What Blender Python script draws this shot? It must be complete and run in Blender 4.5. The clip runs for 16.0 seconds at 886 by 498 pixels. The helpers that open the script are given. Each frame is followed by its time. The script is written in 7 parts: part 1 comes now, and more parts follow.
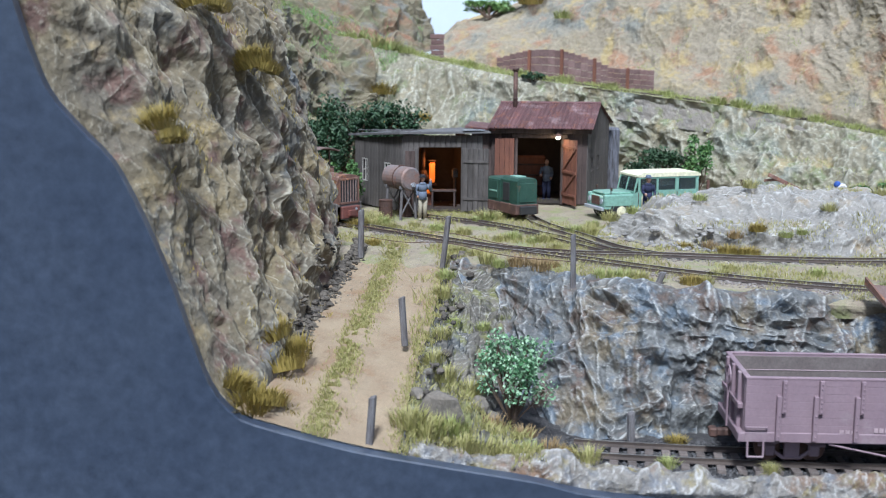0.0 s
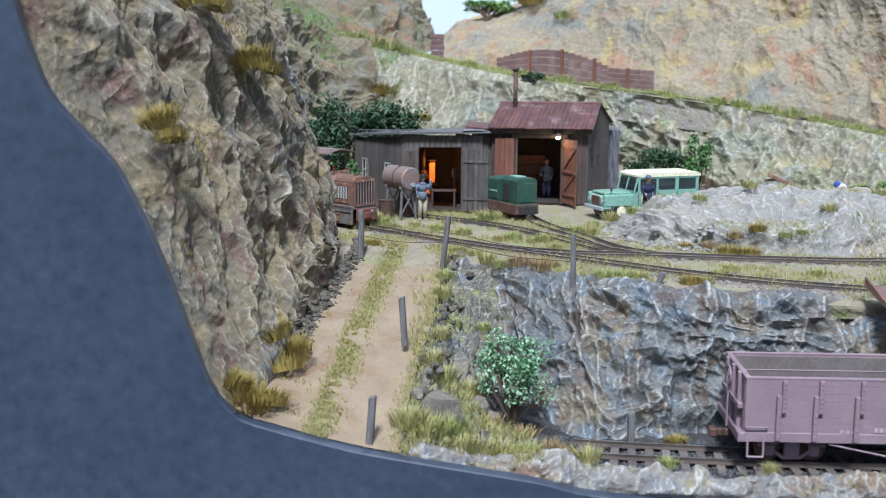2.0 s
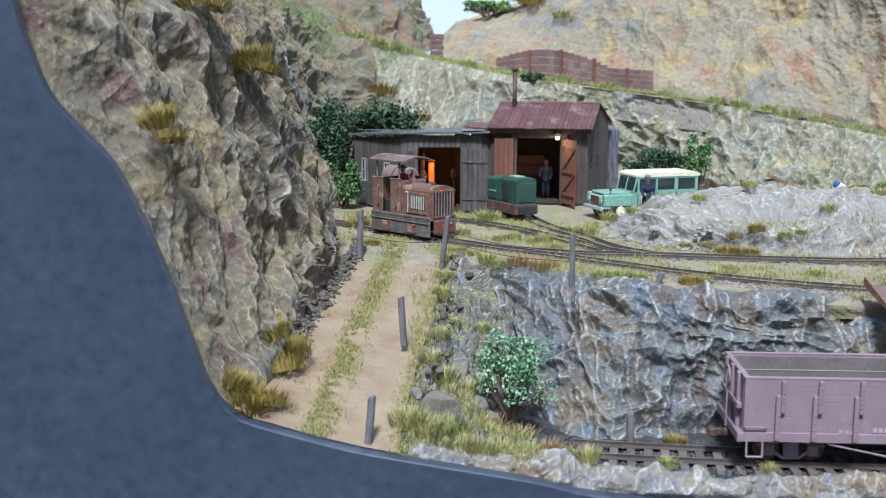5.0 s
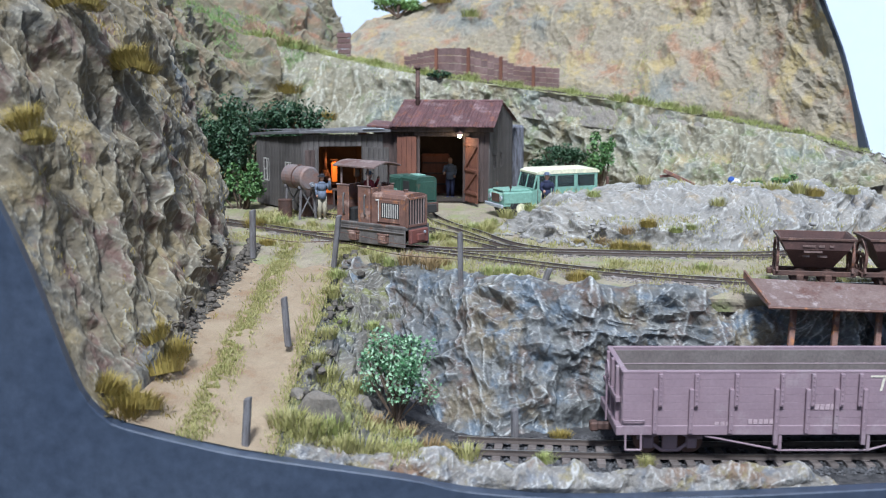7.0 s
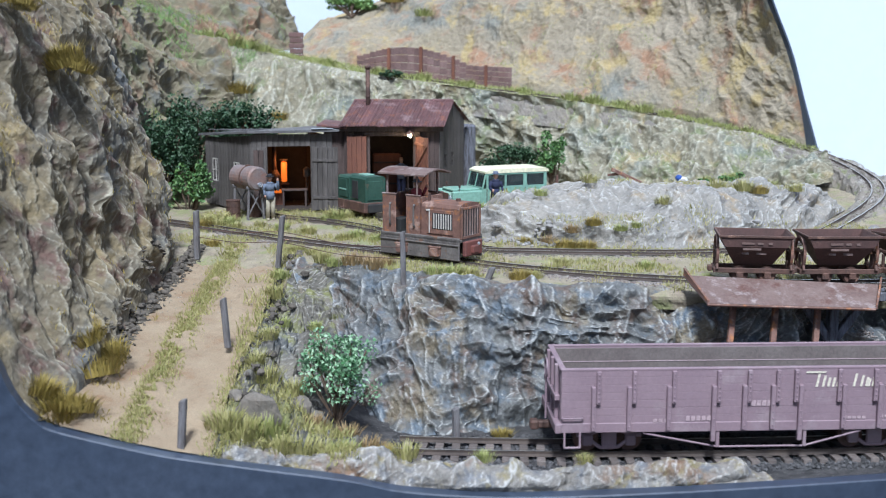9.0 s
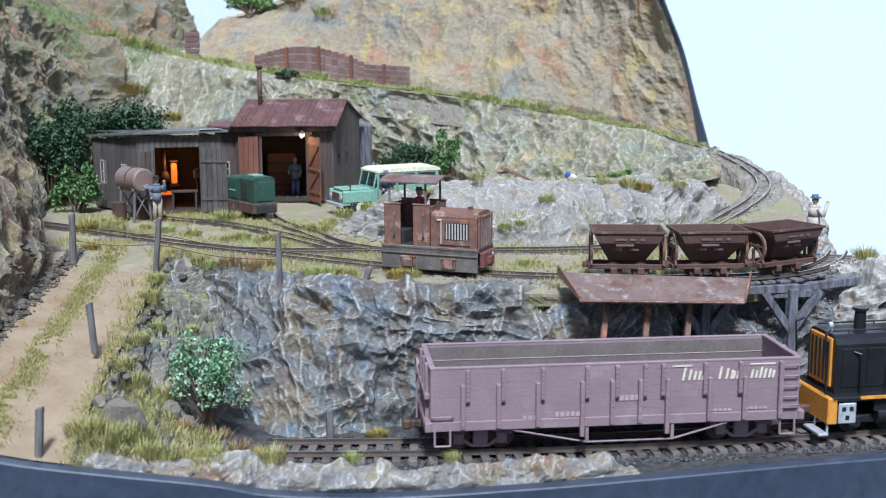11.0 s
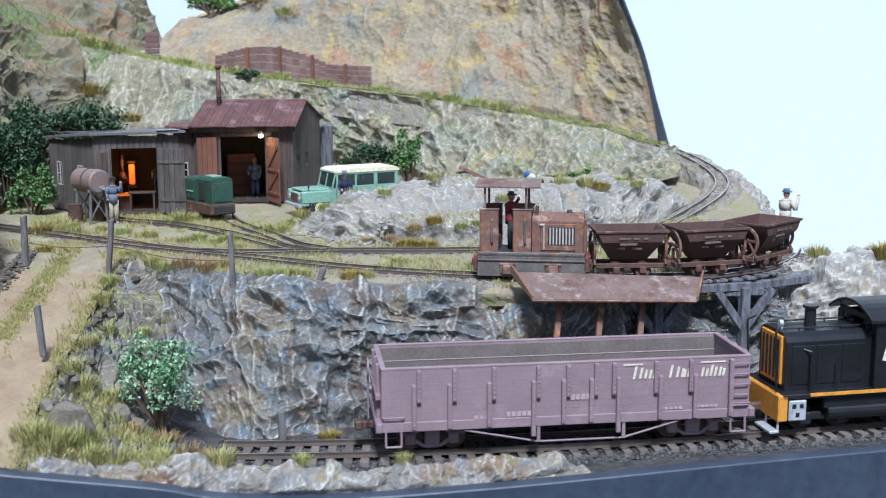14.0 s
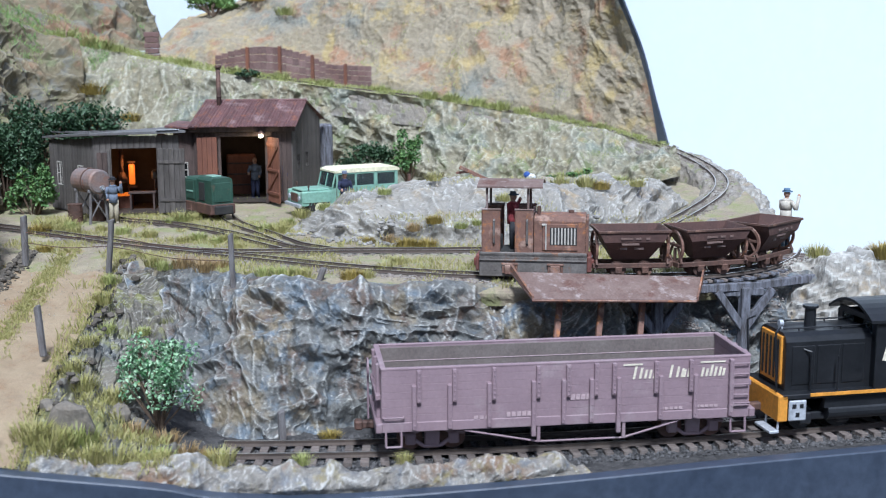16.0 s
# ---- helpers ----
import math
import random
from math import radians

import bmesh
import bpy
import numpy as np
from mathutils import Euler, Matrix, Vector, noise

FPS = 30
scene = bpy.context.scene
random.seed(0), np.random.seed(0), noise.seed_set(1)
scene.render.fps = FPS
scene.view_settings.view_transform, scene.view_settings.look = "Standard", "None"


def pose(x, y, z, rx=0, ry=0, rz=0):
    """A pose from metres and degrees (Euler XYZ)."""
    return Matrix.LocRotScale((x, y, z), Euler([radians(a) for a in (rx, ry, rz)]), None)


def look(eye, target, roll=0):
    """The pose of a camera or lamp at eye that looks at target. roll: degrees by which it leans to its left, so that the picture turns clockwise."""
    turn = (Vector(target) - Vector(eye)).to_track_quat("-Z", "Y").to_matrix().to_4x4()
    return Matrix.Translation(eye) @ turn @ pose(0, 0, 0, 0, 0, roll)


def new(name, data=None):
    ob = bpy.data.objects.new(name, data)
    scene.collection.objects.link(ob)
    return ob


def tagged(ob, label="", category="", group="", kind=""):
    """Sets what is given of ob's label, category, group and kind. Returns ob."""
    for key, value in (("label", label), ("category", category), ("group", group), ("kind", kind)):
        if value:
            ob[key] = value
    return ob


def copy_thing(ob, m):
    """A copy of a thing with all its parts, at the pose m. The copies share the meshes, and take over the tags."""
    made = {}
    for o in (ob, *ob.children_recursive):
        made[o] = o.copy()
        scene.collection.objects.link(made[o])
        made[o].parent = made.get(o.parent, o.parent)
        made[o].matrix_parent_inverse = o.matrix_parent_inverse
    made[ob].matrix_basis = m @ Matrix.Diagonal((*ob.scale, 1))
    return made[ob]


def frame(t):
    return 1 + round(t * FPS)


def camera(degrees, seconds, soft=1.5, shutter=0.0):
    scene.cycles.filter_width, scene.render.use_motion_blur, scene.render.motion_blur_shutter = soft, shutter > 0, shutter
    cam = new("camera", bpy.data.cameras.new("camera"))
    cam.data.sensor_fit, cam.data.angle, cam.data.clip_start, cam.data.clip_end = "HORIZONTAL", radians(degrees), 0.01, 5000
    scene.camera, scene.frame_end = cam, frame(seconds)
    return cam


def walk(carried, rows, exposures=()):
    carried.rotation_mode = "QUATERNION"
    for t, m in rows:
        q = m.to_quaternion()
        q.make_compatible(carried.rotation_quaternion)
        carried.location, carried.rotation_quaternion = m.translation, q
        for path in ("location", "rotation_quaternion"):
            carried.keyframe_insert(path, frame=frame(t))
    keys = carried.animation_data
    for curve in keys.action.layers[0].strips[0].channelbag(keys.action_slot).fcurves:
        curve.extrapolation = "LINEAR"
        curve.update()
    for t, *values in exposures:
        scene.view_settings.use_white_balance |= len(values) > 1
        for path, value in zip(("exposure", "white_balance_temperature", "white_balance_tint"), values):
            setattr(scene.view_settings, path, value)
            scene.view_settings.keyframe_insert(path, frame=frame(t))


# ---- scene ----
MM = 0.001

# ---- camera: on a tripod head, its lens half a metre ahead of the turning axis ----
cam = camera(41.56, 16.0, soft=1.0)
ARM, EYE_X, EYE_Y, EYE_Z = 0.4665, -0.0013, 0.3308, 0.3005
TURN = [(0, -0.04), (4.95, -0.04), (5.3, 0.42), (5.5, 0.77), (6, 1.63), (6.5, 2.43), (6.6, 2.54), (7, 3.14), (7.5, 4.1), (8, 4.44), (8.5, 4.45), (9, 4.76), (9.5, 6.36), (12, 8.71), (12.5, 9.3), (13, 9.8), (13.5, 9.51), (14.5, 9.59), (16, 9.55)]


def camera_pose(turn):
    s = (turn + 0.04) / 9.6
    h = radians(turn + 0.04)
    return pose(EYE_X + ARM * math.sin(h), EYE_Y - 0.4 * ARM * (1 - math.cos(h)), EYE_Z, 80.43 - 0.14 * s, 0, -turn) @ pose(0, 0, 0, 0, 0, 0.41 - 0.65 * s)


walk(cam, [(t, camera_pose(a)) for t, a in TURN], exposures=((0, 0.2, 5380, 8), (16, 0.2, 5380, 8)))
cam.data.dof.use_dof = True
cam.data.dof.focus_distance = 0.68
cam.data.dof.aperture_fstop = 20.0

# ---- light: a bright room with large windows, soft from above and the left ----
world = bpy.data.worlds.new("room_daylight")
scene.world = world
world.use_nodes = True
wn = world.node_tree.nodes
sky = wn.new("ShaderNodeTexSky")
sky.sky_type = "NISHITA"
sky.sun_disc = False
sky.sun_elevation, sky.sun_rotation = radians(62), radians(178)
sky.dust_density, sky.air_density = 3.0, 1.0
world.node_tree.links.new(sky.outputs[0], wn["Background"].inputs[0])
wn["Background"].inputs[1].default_value = 0.088
sun = new("window_light", bpy.data.lights.new("window_light", "SUN"))
sun.data.energy, sun.data.angle, sun.data.color = 4.3, radians(9), (1.0, 0.975, 0.94)
sun.matrix_world = look((-0.12, -0.85, 1.5), (0, 0.25, 0))


# ---- small kit ----
class G:
    """Collects vertices (millimetres) and faces of one mesh."""

    def __init__(self):
        self.v, self.f = [], []

    def add(self, v, f):
        n = len(self.v)
        self.v += [tuple(p) for p in v]
        self.f += [tuple(i + n for i in q) for q in f]
        return self

    def box(self, c, s, rz=0, ry=0, rx=0, bev=None):
        """A box with chamfered edges."""
        hx, hy, hz = (a / 2 for a in s)
        b = min(hx, hy, hz) * 0.25 if bev is None else bev
        vs, ids = [], {}
        for sx in (-1, 1):
            for sy in (-1, 1):
                for sz in (-1, 1):
                    for k in range(3):
                        p = [sx * (hx - (k != 0) * b), sy * (hy - (k != 1) * b), sz * (hz - (k != 2) * b)]
                        ids[sx, sy, sz, k] = len(vs)
                        vs.append(p)
        fs = []
        for k in range(3):
            for s1 in (-1, 1):
                q = []
                for a, d in ((-1, -1), (1, -1), (1, 1), (-1, 1)):
                    key = [a, d]
                    key.insert(k, s1)
                    q.append(ids[(*key, k)])
                fs.append(q)
        for k in range(3):
            o = [i for i in range(3) if i != k]
            for a in (-1, 1):
                for d in (-1, 1):
                    lo, hi = [0, 0, 0], [0, 0, 0]
                    lo[o[0]] = hi[o[0]] = a
                    lo[o[1]] = hi[o[1]] = d
                    lo[k], hi[k] = -1, 1
                    fs.append([ids[(*lo, o[0])], ids[(*hi, o[0])], ids[(*hi, o[1])], ids[(*lo, o[1])]])
        for sx in (-1, 1):
            for sy in (-1, 1):
                for sz in (-1, 1):
                    fs.append([ids[sx, sy, sz, k] for k in range(3)])
        m = pose(*c, rx, ry, rz)
        return self.add([m @ Vector(p) for p in vs], fs)

    def rod(self, a, b, r, n=8, r2=None, caps=True):
        a, b = Vector(a), Vector(b)
        r2 = r if r2 is None else r2
        q = (b - a).to_track_quat("Z", "Y")
        ring = [q @ Vector((math.cos(6.28319 * i / n), math.sin(6.28319 * i / n), 0)) for i in range(n)]
        v = [a + p * r for p in ring] + [b + p * r2 for p in ring]
        f = [(i, (i + 1) % n, n + (i + 1) % n, n + i) for i in range(n)]
        if caps:
            f += [tuple(range(n))[::-1], tuple(range(n, 2 * n))]
        return self.add(v, f)

    def tube(self, pts, r, n=6):
        for a, b in zip(pts, pts[1:]):
            self.rod(a, b, r, n)
        return self

    def prism(self, prof, y0, y1, axis="y"):
        """A profile in x, z drawn out along y (or y, z along x)."""
        n = len(prof)
        if axis == "y":
            v = [(p[0], y0, p[1]) for p in prof] + [(p[0], y1, p[1]) for p in prof]
        elif axis == "x":
            v = [(y0, p[0], p[1]) for p in prof] + [(y1, p[0], p[1]) for p in prof]
        else:
            v = [(p[0], p[1], y0) for p in prof] + [(p[0], p[1], y1) for p in prof]
        f = [(i, (i + 1) % n, n + (i + 1) % n, n + i) for i in range(n)] + [tuple(range(n))[::-1], tuple(range(n, 2 * n))]
        return self.add(v, f)

    def ball(self, c, s, n=10, m=7):
        v, f = [], []
        for j in range(m + 1):
            a = math.pi * j / m
            for i in range(n):
                b = 6.28319 * i / n
                v.append((c[0] + s[0] * math.sin(a) * math.cos(b), c[1] + s[1] * math.sin(a) * math.sin(b), c[2] + s[2] * math.cos(a)))
        for j in range(m):
            for i in range(n):
                f.append((j * n + i, j * n + (i + 1) % n, (j + 1) * n + (i + 1) % n, (j + 1) * n + i))
        return self.add(v, f)

    def ring(self, c, r, w, axis="y", n=20, d=None):
        """A flat hoop of radius r, width w and depth d round an axis."""
        d = w if d is None else d
        v, f = [], []
        for i in range(n):
            a = 6.28319 * i / n
            for rr, h in ((r - w / 2, -d / 2), (r + w / 2, -d / 2), (r + w / 2, d / 2), (r - w / 2, d / 2)):
                p = (rr * math.cos(a), rr * math.sin(a))
                v.append((c[0] + p[0], c[1] + h, c[2] + p[1]) if axis == "y" else
                         (c[0] + h, c[1] + p[0], c[2] + p[1]) if axis == "x" else (c[0] + p[0], c[1] + p[1], c[2] + h))
        for i in range(n):
            for k in range(4):
                f.append((i * 4 + k, i * 4 + (k + 1) % 4, ((i + 1) % n) * 4 + (k + 1) % 4, ((i + 1) % n) * 4 + k))
        return self.add(v, f)

    def mesh(self, name, material, smooth=False):
        me = bpy.data.meshes.new(name)
        me.from_pydata([(x * MM, y * MM, z * MM) for x, y, z in self.v], [], self.f)
        bm = bmesh.new()
        bm.from_mesh(me)
        bmesh.ops.recalc_face_normals(bm, faces=bm.faces)
        bm.to_mesh(me)
        bm.free()
        me.materials.append(material)
        if smooth:
            me.polygons.foreach_set("use_smooth", [True] * len(me.polygons))
        return me


def part(name, g, material, parent, label="", smooth=False):
    ob = new(name, g if isinstance(g, bpy.types.Mesh) else g.mesh(name, material, smooth))
    ob.parent = parent
    return tagged(ob, label)


def at(x, y, z, rz=0, rx=0, ry=0):
    return pose(x * MM, y * MM, z * MM, rx, ry, rz)


def thing(name, m, label, category, group="", kind=""):
    ob = new(name)
    ob.matrix_world = m
    ob.empty_display_size = 0.01
    return tagged(ob, label, category, group, kind)


def solid(name, g, material, label, category, group="", kind="", m=None, smooth=False):
    ob = new(name, g if isinstance(g, bpy.types.Mesh) else g.mesh(name, material, smooth))
    if m is not None:
        ob.matrix_world = m
    return tagged(ob, label, category, group, kind)


# ---- materials ----
def surface(name, c1, c2, rough=0.8, metal=0.0, big=60, fine=500, bump=0.3, spots=None, spot_at=0.62, spot_scale=None, stretch=(1, 1, 1), per_piece=0.0, depth=0.0006, grainy=0.22, highlight=None):
    """Two colours mixed by coarse noise, darkened and lightened by fine grain, with stains of a third colour."""
    m = bpy.data.materials.new(name)
    m.use_nodes = True
    nt = m.node_tree
    N, Lk = nt.nodes, nt.links
    bs = N["Principled BSDF"]
    tc = N.new("ShaderNodeTexCoord")
    mp = N.new("ShaderNodeMapping")
    mp.inputs["Scale"].default_value = stretch
    Lk.new(tc.outputs["Object"], mp.inputs[0])

    def nz(scale, detail=5, rough_=0.6):
        n = N.new("ShaderNodeTexNoise")
        n.inputs["Scale"].default_value, n.inputs["Detail"].default_value, n.inputs["Roughness"].default_value = scale, detail, rough_
        Lk.new(mp.outputs[0], n.inputs["Vector"])
        return n.outputs["Fac"]

    def ramp(src, a, b):
        r = N.new("ShaderNodeMapRange")
        r.inputs["From Min"].default_value, r.inputs["From Max"].default_value = a, b
        Lk.new(src, r.inputs["Value"])
        return r.outputs[0]

    def mix(f, a, b, how="MIX"):
        x = N.new("ShaderNodeMix")
        x.data_type, x.blend_type = "RGBA", how
        for s, i in ((f, 0), (a, 6), (b, 7)):
            if isinstance(s, (int, float)):
                x.inputs[i].default_value = s
            elif isinstance(s, tuple):
                x.inputs[i].default_value = (*s, 1)
            else:
                Lk.new(s, x.inputs[i])
        return x.outputs[2]

    col = mix(ramp(nz(big), 0.36, 0.64), c1, c2)
    if spots:
        for k, s in enumerate(spots):
            sc = (spot_scale or big * 0.6) * (1 + 0.7 * k)
            col = mix(ramp(nz(sc + 7 * k, 6, 0.65), spot_at - 0.04, spot_at + 0.07), col, s)
    # pale ridge paint, with highlights of the folds put into the colour
    if highlight:
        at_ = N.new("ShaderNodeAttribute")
        at_.attribute_name = "brushed_highlight"
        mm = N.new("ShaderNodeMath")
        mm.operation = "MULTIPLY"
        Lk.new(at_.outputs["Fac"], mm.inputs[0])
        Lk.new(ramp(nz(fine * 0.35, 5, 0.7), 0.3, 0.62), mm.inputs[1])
        col = mix(mm.outputs[0], col, highlight)
    grain = nz(fine, 4, 0.7)
    g = N.new("ShaderNodeMapRange")
    g.inputs["From Min"].default_value, g.inputs["From Max"].default_value = 0.3, 0.7
    g.inputs["To Min"].default_value, g.inputs["To Max"].default_value = 1 - grainy, 1 + grainy
    Lk.new(grain, g.inputs["Value"])
    sc = N.new("ShaderNodeVectorMath")
    sc.operation = "SCALE"
    Lk.new(col, sc.inputs[0])
    Lk.new(g.outputs[0], sc.inputs["Scale"])
    out = sc.outputs[0]
    if per_piece:
        oi = N.new("ShaderNodeObjectInfo")
        rr = N.new("ShaderNodeMapRange")
        rr.inputs["To Min"].default_value, rr.inputs["To Max"].default_value = 1 - per_piece, 1 + per_piece
        Lk.new(oi.outputs["Random"], rr.inputs["Value"])
        s2 = N.new("ShaderNodeVectorMath")
        s2.operation = "SCALE"
        Lk.new(out, s2.inputs[0])
        Lk.new(rr.outputs[0], s2.inputs["Scale"])
        out = s2.outputs[0]
    Lk.new(out, bs.inputs["Base Color"])
    rg = N.new("ShaderNodeMapRange")
    rg.inputs["To Min"].default_value, rg.inputs["To Max"].default_value = max(0.05, rough - 0.12), min(1, rough + 0.12)
    Lk.new(grain, rg.inputs["Value"])
    Lk.new(rg.outputs[0], bs.inputs["Roughness"])
    bs.inputs["Metallic"].default_value = metal
    if bump:
        b = N.new("ShaderNodeBump")
        b.inputs["Strength"].default_value, b.inputs["Distance"].default_value = bump, depth
        Lk.new(grain, b.inputs["Height"])
        if highlight:                                        # chiselled relief between folds and grain
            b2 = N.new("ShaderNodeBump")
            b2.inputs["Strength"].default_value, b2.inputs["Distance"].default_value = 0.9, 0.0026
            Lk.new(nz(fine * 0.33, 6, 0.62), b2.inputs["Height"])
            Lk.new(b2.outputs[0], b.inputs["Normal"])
        Lk.new(b.outputs[0], bs.inputs["Normal"])
    return m


def glow(name, colour, strength):
    m = bpy.data.materials.new(name)
    m.use_nodes = True
    bs = m.node_tree.nodes["Principled BSDF"]
    bs.inputs["Base Color"].default_value = (*colour, 1)
    bs.inputs["Emission Color"].default_value = (*colour, 1)
    bs.inputs["Emission Strength"].default_value = strength
    return m


def leafy(name, c1, c2, rough=0.55):
    """Foliage and grass: each leaf or blade its own tone."""
    m = bpy.data.materials.new(name)
    m.use_nodes = True
    N, Lk = m.node_tree.nodes, m.node_tree.links
    bs = N["Principled BSDF"]
    ge = N.new("ShaderNodeNewGeometry")
    x = N.new("ShaderNodeMix")
    x.data_type = "RGBA"
    x.inputs[6].default_value, x.inputs[7].default_value = (*c1, 1), (*c2, 1)
    Lk.new(ge.outputs["Random Per Island"], x.inputs[0])
    Lk.new(x.outputs[2], bs.inputs["Base Color"])
    bs.inputs["Roughness"].default_value = rough
    bs.inputs["Subsurface Weight"].default_value = 0.0
    return m


def glass(name, tint=(0.6, 0.65, 0.68)):
    m = bpy.data.materials.new(name)
    m.use_nodes = True
    bs = m.node_tree.nodes["Principled BSDF"]
    bs.inputs["Base Color"].default_value = (*tint, 1)
    bs.inputs["Roughness"].default_value = 0.08
    bs.inputs["Transmission Weight"].default_value = 0.9
    return m


TAN, OCHRE, GREY, LILAC = (0.38, 0.30, 0.18), (0.42, 0.31, 0.12), (0.23, 0.23, 0.22), (0.30, 0.29, 0.30)
M_rock_grey = surface("grey_cliff_rock", (0.085, 0.088, 0.088), (0.165, 0.163, 0.15), 0.62, big=50, fine=420, bump=0.5, spots=[(0.20, 0.165, 0.11), (0.12, 0.085, 0.065), (0.12, 0.145, 0.17)], spot_at=0.56, spot_scale=26, grainy=0.32, highlight=(0.52, 0.515, 0.48))
M_rock_tan = surface("tan_hill_rock", (0.25, 0.21, 0.14), (0.30, 0.255, 0.185), 0.85, big=16, fine=260, bump=0.5, spots=[(0.20, 0.20, 0.17), (0.29, 0.17, 0.10), (0.36, 0.28, 0.13)], spot_at=0.57, spot_scale=11, grainy=0.18, highlight=(0.42, 0.365, 0.26))
M_rock_brown = surface("brown_cliff_rock", (0.20, 0.16, 0.092), (0.14, 0.12, 0.088), 0.85, big=26, fine=320, bump=0.5, spots=[(0.11, 0.115, 0.115), (0.27, 0.21, 0.11), (0.14, 0.085, 0.065)], spot_at=0.57, spot_scale=18, grainy=0.2, highlight=(0.46, 0.42, 0.32))
M_rock_pale = surface("pale_grey_rock", (0.235, 0.222, 0.20), (0.30, 0.275, 0.235), 0.85, big=36, fine=420, bump=0.5, spots=[(0.17, 0.165, 0.175), (0.30, 0.235, 0.15)], spot_at=0.6, spot_scale=24, grainy=0.18, highlight=(0.58, 0.565, 0.52))
M_rock_face = surface("pale_green_grey_rock", (0.215, 0.19, 0.125), (0.26, 0.24, 0.175), 0.85, big=24, fine=320, bump=0.5, spots=[(0.19, 0.205, 0.17), (0.32, 0.26, 0.14), (0.18, 0.20, 0.10)], spot_at=0.58, spot_scale=16, grainy=0.18, highlight=(0.52, 0.50, 0.40))
M_rock_rust = surface("olive_rust_hill_rock", (0.135, 0.112, 0.066), (0.17, 0.145, 0.09), 0.85, big=18, fine=260, bump=0.5, spots=[(0.24, 0.13, 0.075), (0.15, 0.16, 0.08), (0.16, 0.155, 0.13)], spot_at=0.56, spot_scale=14, grainy=0.2, highlight=(0.30, 0.26, 0.17))
M_darkstone = surface("dark_loose_stone", (0.125, 0.105, 0.082), (0.085, 0.074, 0.062), 0.9, big=200, fine=900, bump=0.5, per_piece=0.3)
M_soil = surface("sandy_yard_soil", (0.33, 0.285, 0.20), (0.27, 0.23, 0.15), 0.95, big=60, fine=1500, bump=0.5, spots=[(0.24, 0.245, 0.11), (0.27, 0.22, 0.16)], spot_at=0.52, spot_scale=35)
M_road = surface("sandy_track_dirt", (0.34, 0.262, 0.17), (0.275, 0.20, 0.125), 0.95, big=60, fine=1800, bump=0.5, spots=[(0.27, 0.175, 0.10)], spot_at=0.6, spot_scale=60)
M_ballast = surface("dark_ballast", (0.04, 0.038, 0.038), (0.085, 0.08, 0.078), 0.9, big=200, fine=1200, bump=0.9, spots=[(0.24, 0.23, 0.22)], spot_at=0.64, spot_scale=700, depth=0.001)
M_fascia = surface("black_painted_board", (0.042, 0.055, 0.083), (0.053, 0.067, 0.096), 0.36, big=14, fine=160, bump=0.15, spots=[(0.04, 0.046, 0.06)], spot_at=0.72, spot_scale=130)
M_white = surface("white_backdrop_paint", (0.70, 0.765, 0.82), (0.72, 0.78, 0.83), 0.7, big=2, fine=40, bump=0.02, grainy=0.02)
M_rail = surface("worn_steel_rail", (0.62, 0.60, 0.58), (0.44, 0.40, 0.37), 0.32, 0.85, big=60, fine=400, bump=0.1)
M_railside = surface("rusty_rail", (0.095, 0.072, 0.058), (0.065, 0.05, 0.042), 0.8, 0.2, big=80, fine=600, bump=0.2)
M_sleeper = surface("weathered_sleeper_wood", (0.12, 0.09, 0.075), (0.22, 0.19, 0.17), 0.9, big=150, fine=900, bump=0.6, stretch=(1, 4, 1), per_piece=0.25)


# ---- terrain ----
def hash3(i, j, k, s):
    n = (i * 374761393 + j * 668265263 + k * 1274126177 + s * 974711) & 0x7FFFFFFF
    n = ((n ^ (n >> 13)) * 1103515245) & 0x7FFFFFFF
    n = ((n ^ (n >> 16)) * 1274126177) & 0x7FFFFFFF
    return ((n ^ (n >> 15)) & 0xFFFF) / 65535.0


def soft(p, size, seed):
    """Smooth value noise from -1 to 1."""
    q = p / size
    b = np.floor(q).astype(np.int64)
    f = q - b
    f = f * f * (3 - 2 * f)
    out = 0
    for dx in (0, 1):
        for dy in (0, 1):
            for dz in (0, 1):
                w = np.abs(1 - dx - f[:, 0]) * np.abs(1 - dy - f[:, 1]) * np.abs(1 - dz - f[:, 2])
                out = out + w * hash3(b[:, 0] + dx, b[:, 1] + dy, b[:, 2] + dz, seed)
    return out * 2 - 1


def creases(x, y, size, seed):
    """Random heights joined by flat triangles, from -1 to 1: the folds of a crumpled sheet."""
    def lattice(a, b, sd):
        i, j = np.floor(a).astype(np.int64), np.floor(b).astype(np.int64)
        f, g = a - i, b - j
        h = lambda di, dj: hash3(i + di, j + dj, 0 * i + 7, sd) * 2 - 1
        h00, h10, h01, h11 = h(0, 0), h(1, 0), h(0, 1), h(1, 1)
        flip = hash3(i, j, 0 * i + 3, sd + 2) > 0.5
        one = np.where(f > g, h00 + f * (h10 - h00) + g * (h11 - h10), h00 + g * (h01 - h00) + f * (h11 - h01))
        two = np.where(f + g < 1, h00 + f * (h10 - h00) + g * (h01 - h00), h11 + (1 - f) * (h01 - h11) + (1 - g) * (h10 - h11))
        return np.where(flip, two, one)
    a, b = x / size, y / size
    wa, wb = lattice(a * 0.8 + 3.3, b * 0.8, seed + 70), lattice(a * 0.8, b * 0.8 + 5.1, seed + 71)
    return lattice(a + 0.42 * wa, b + 0.42 * wb, seed)


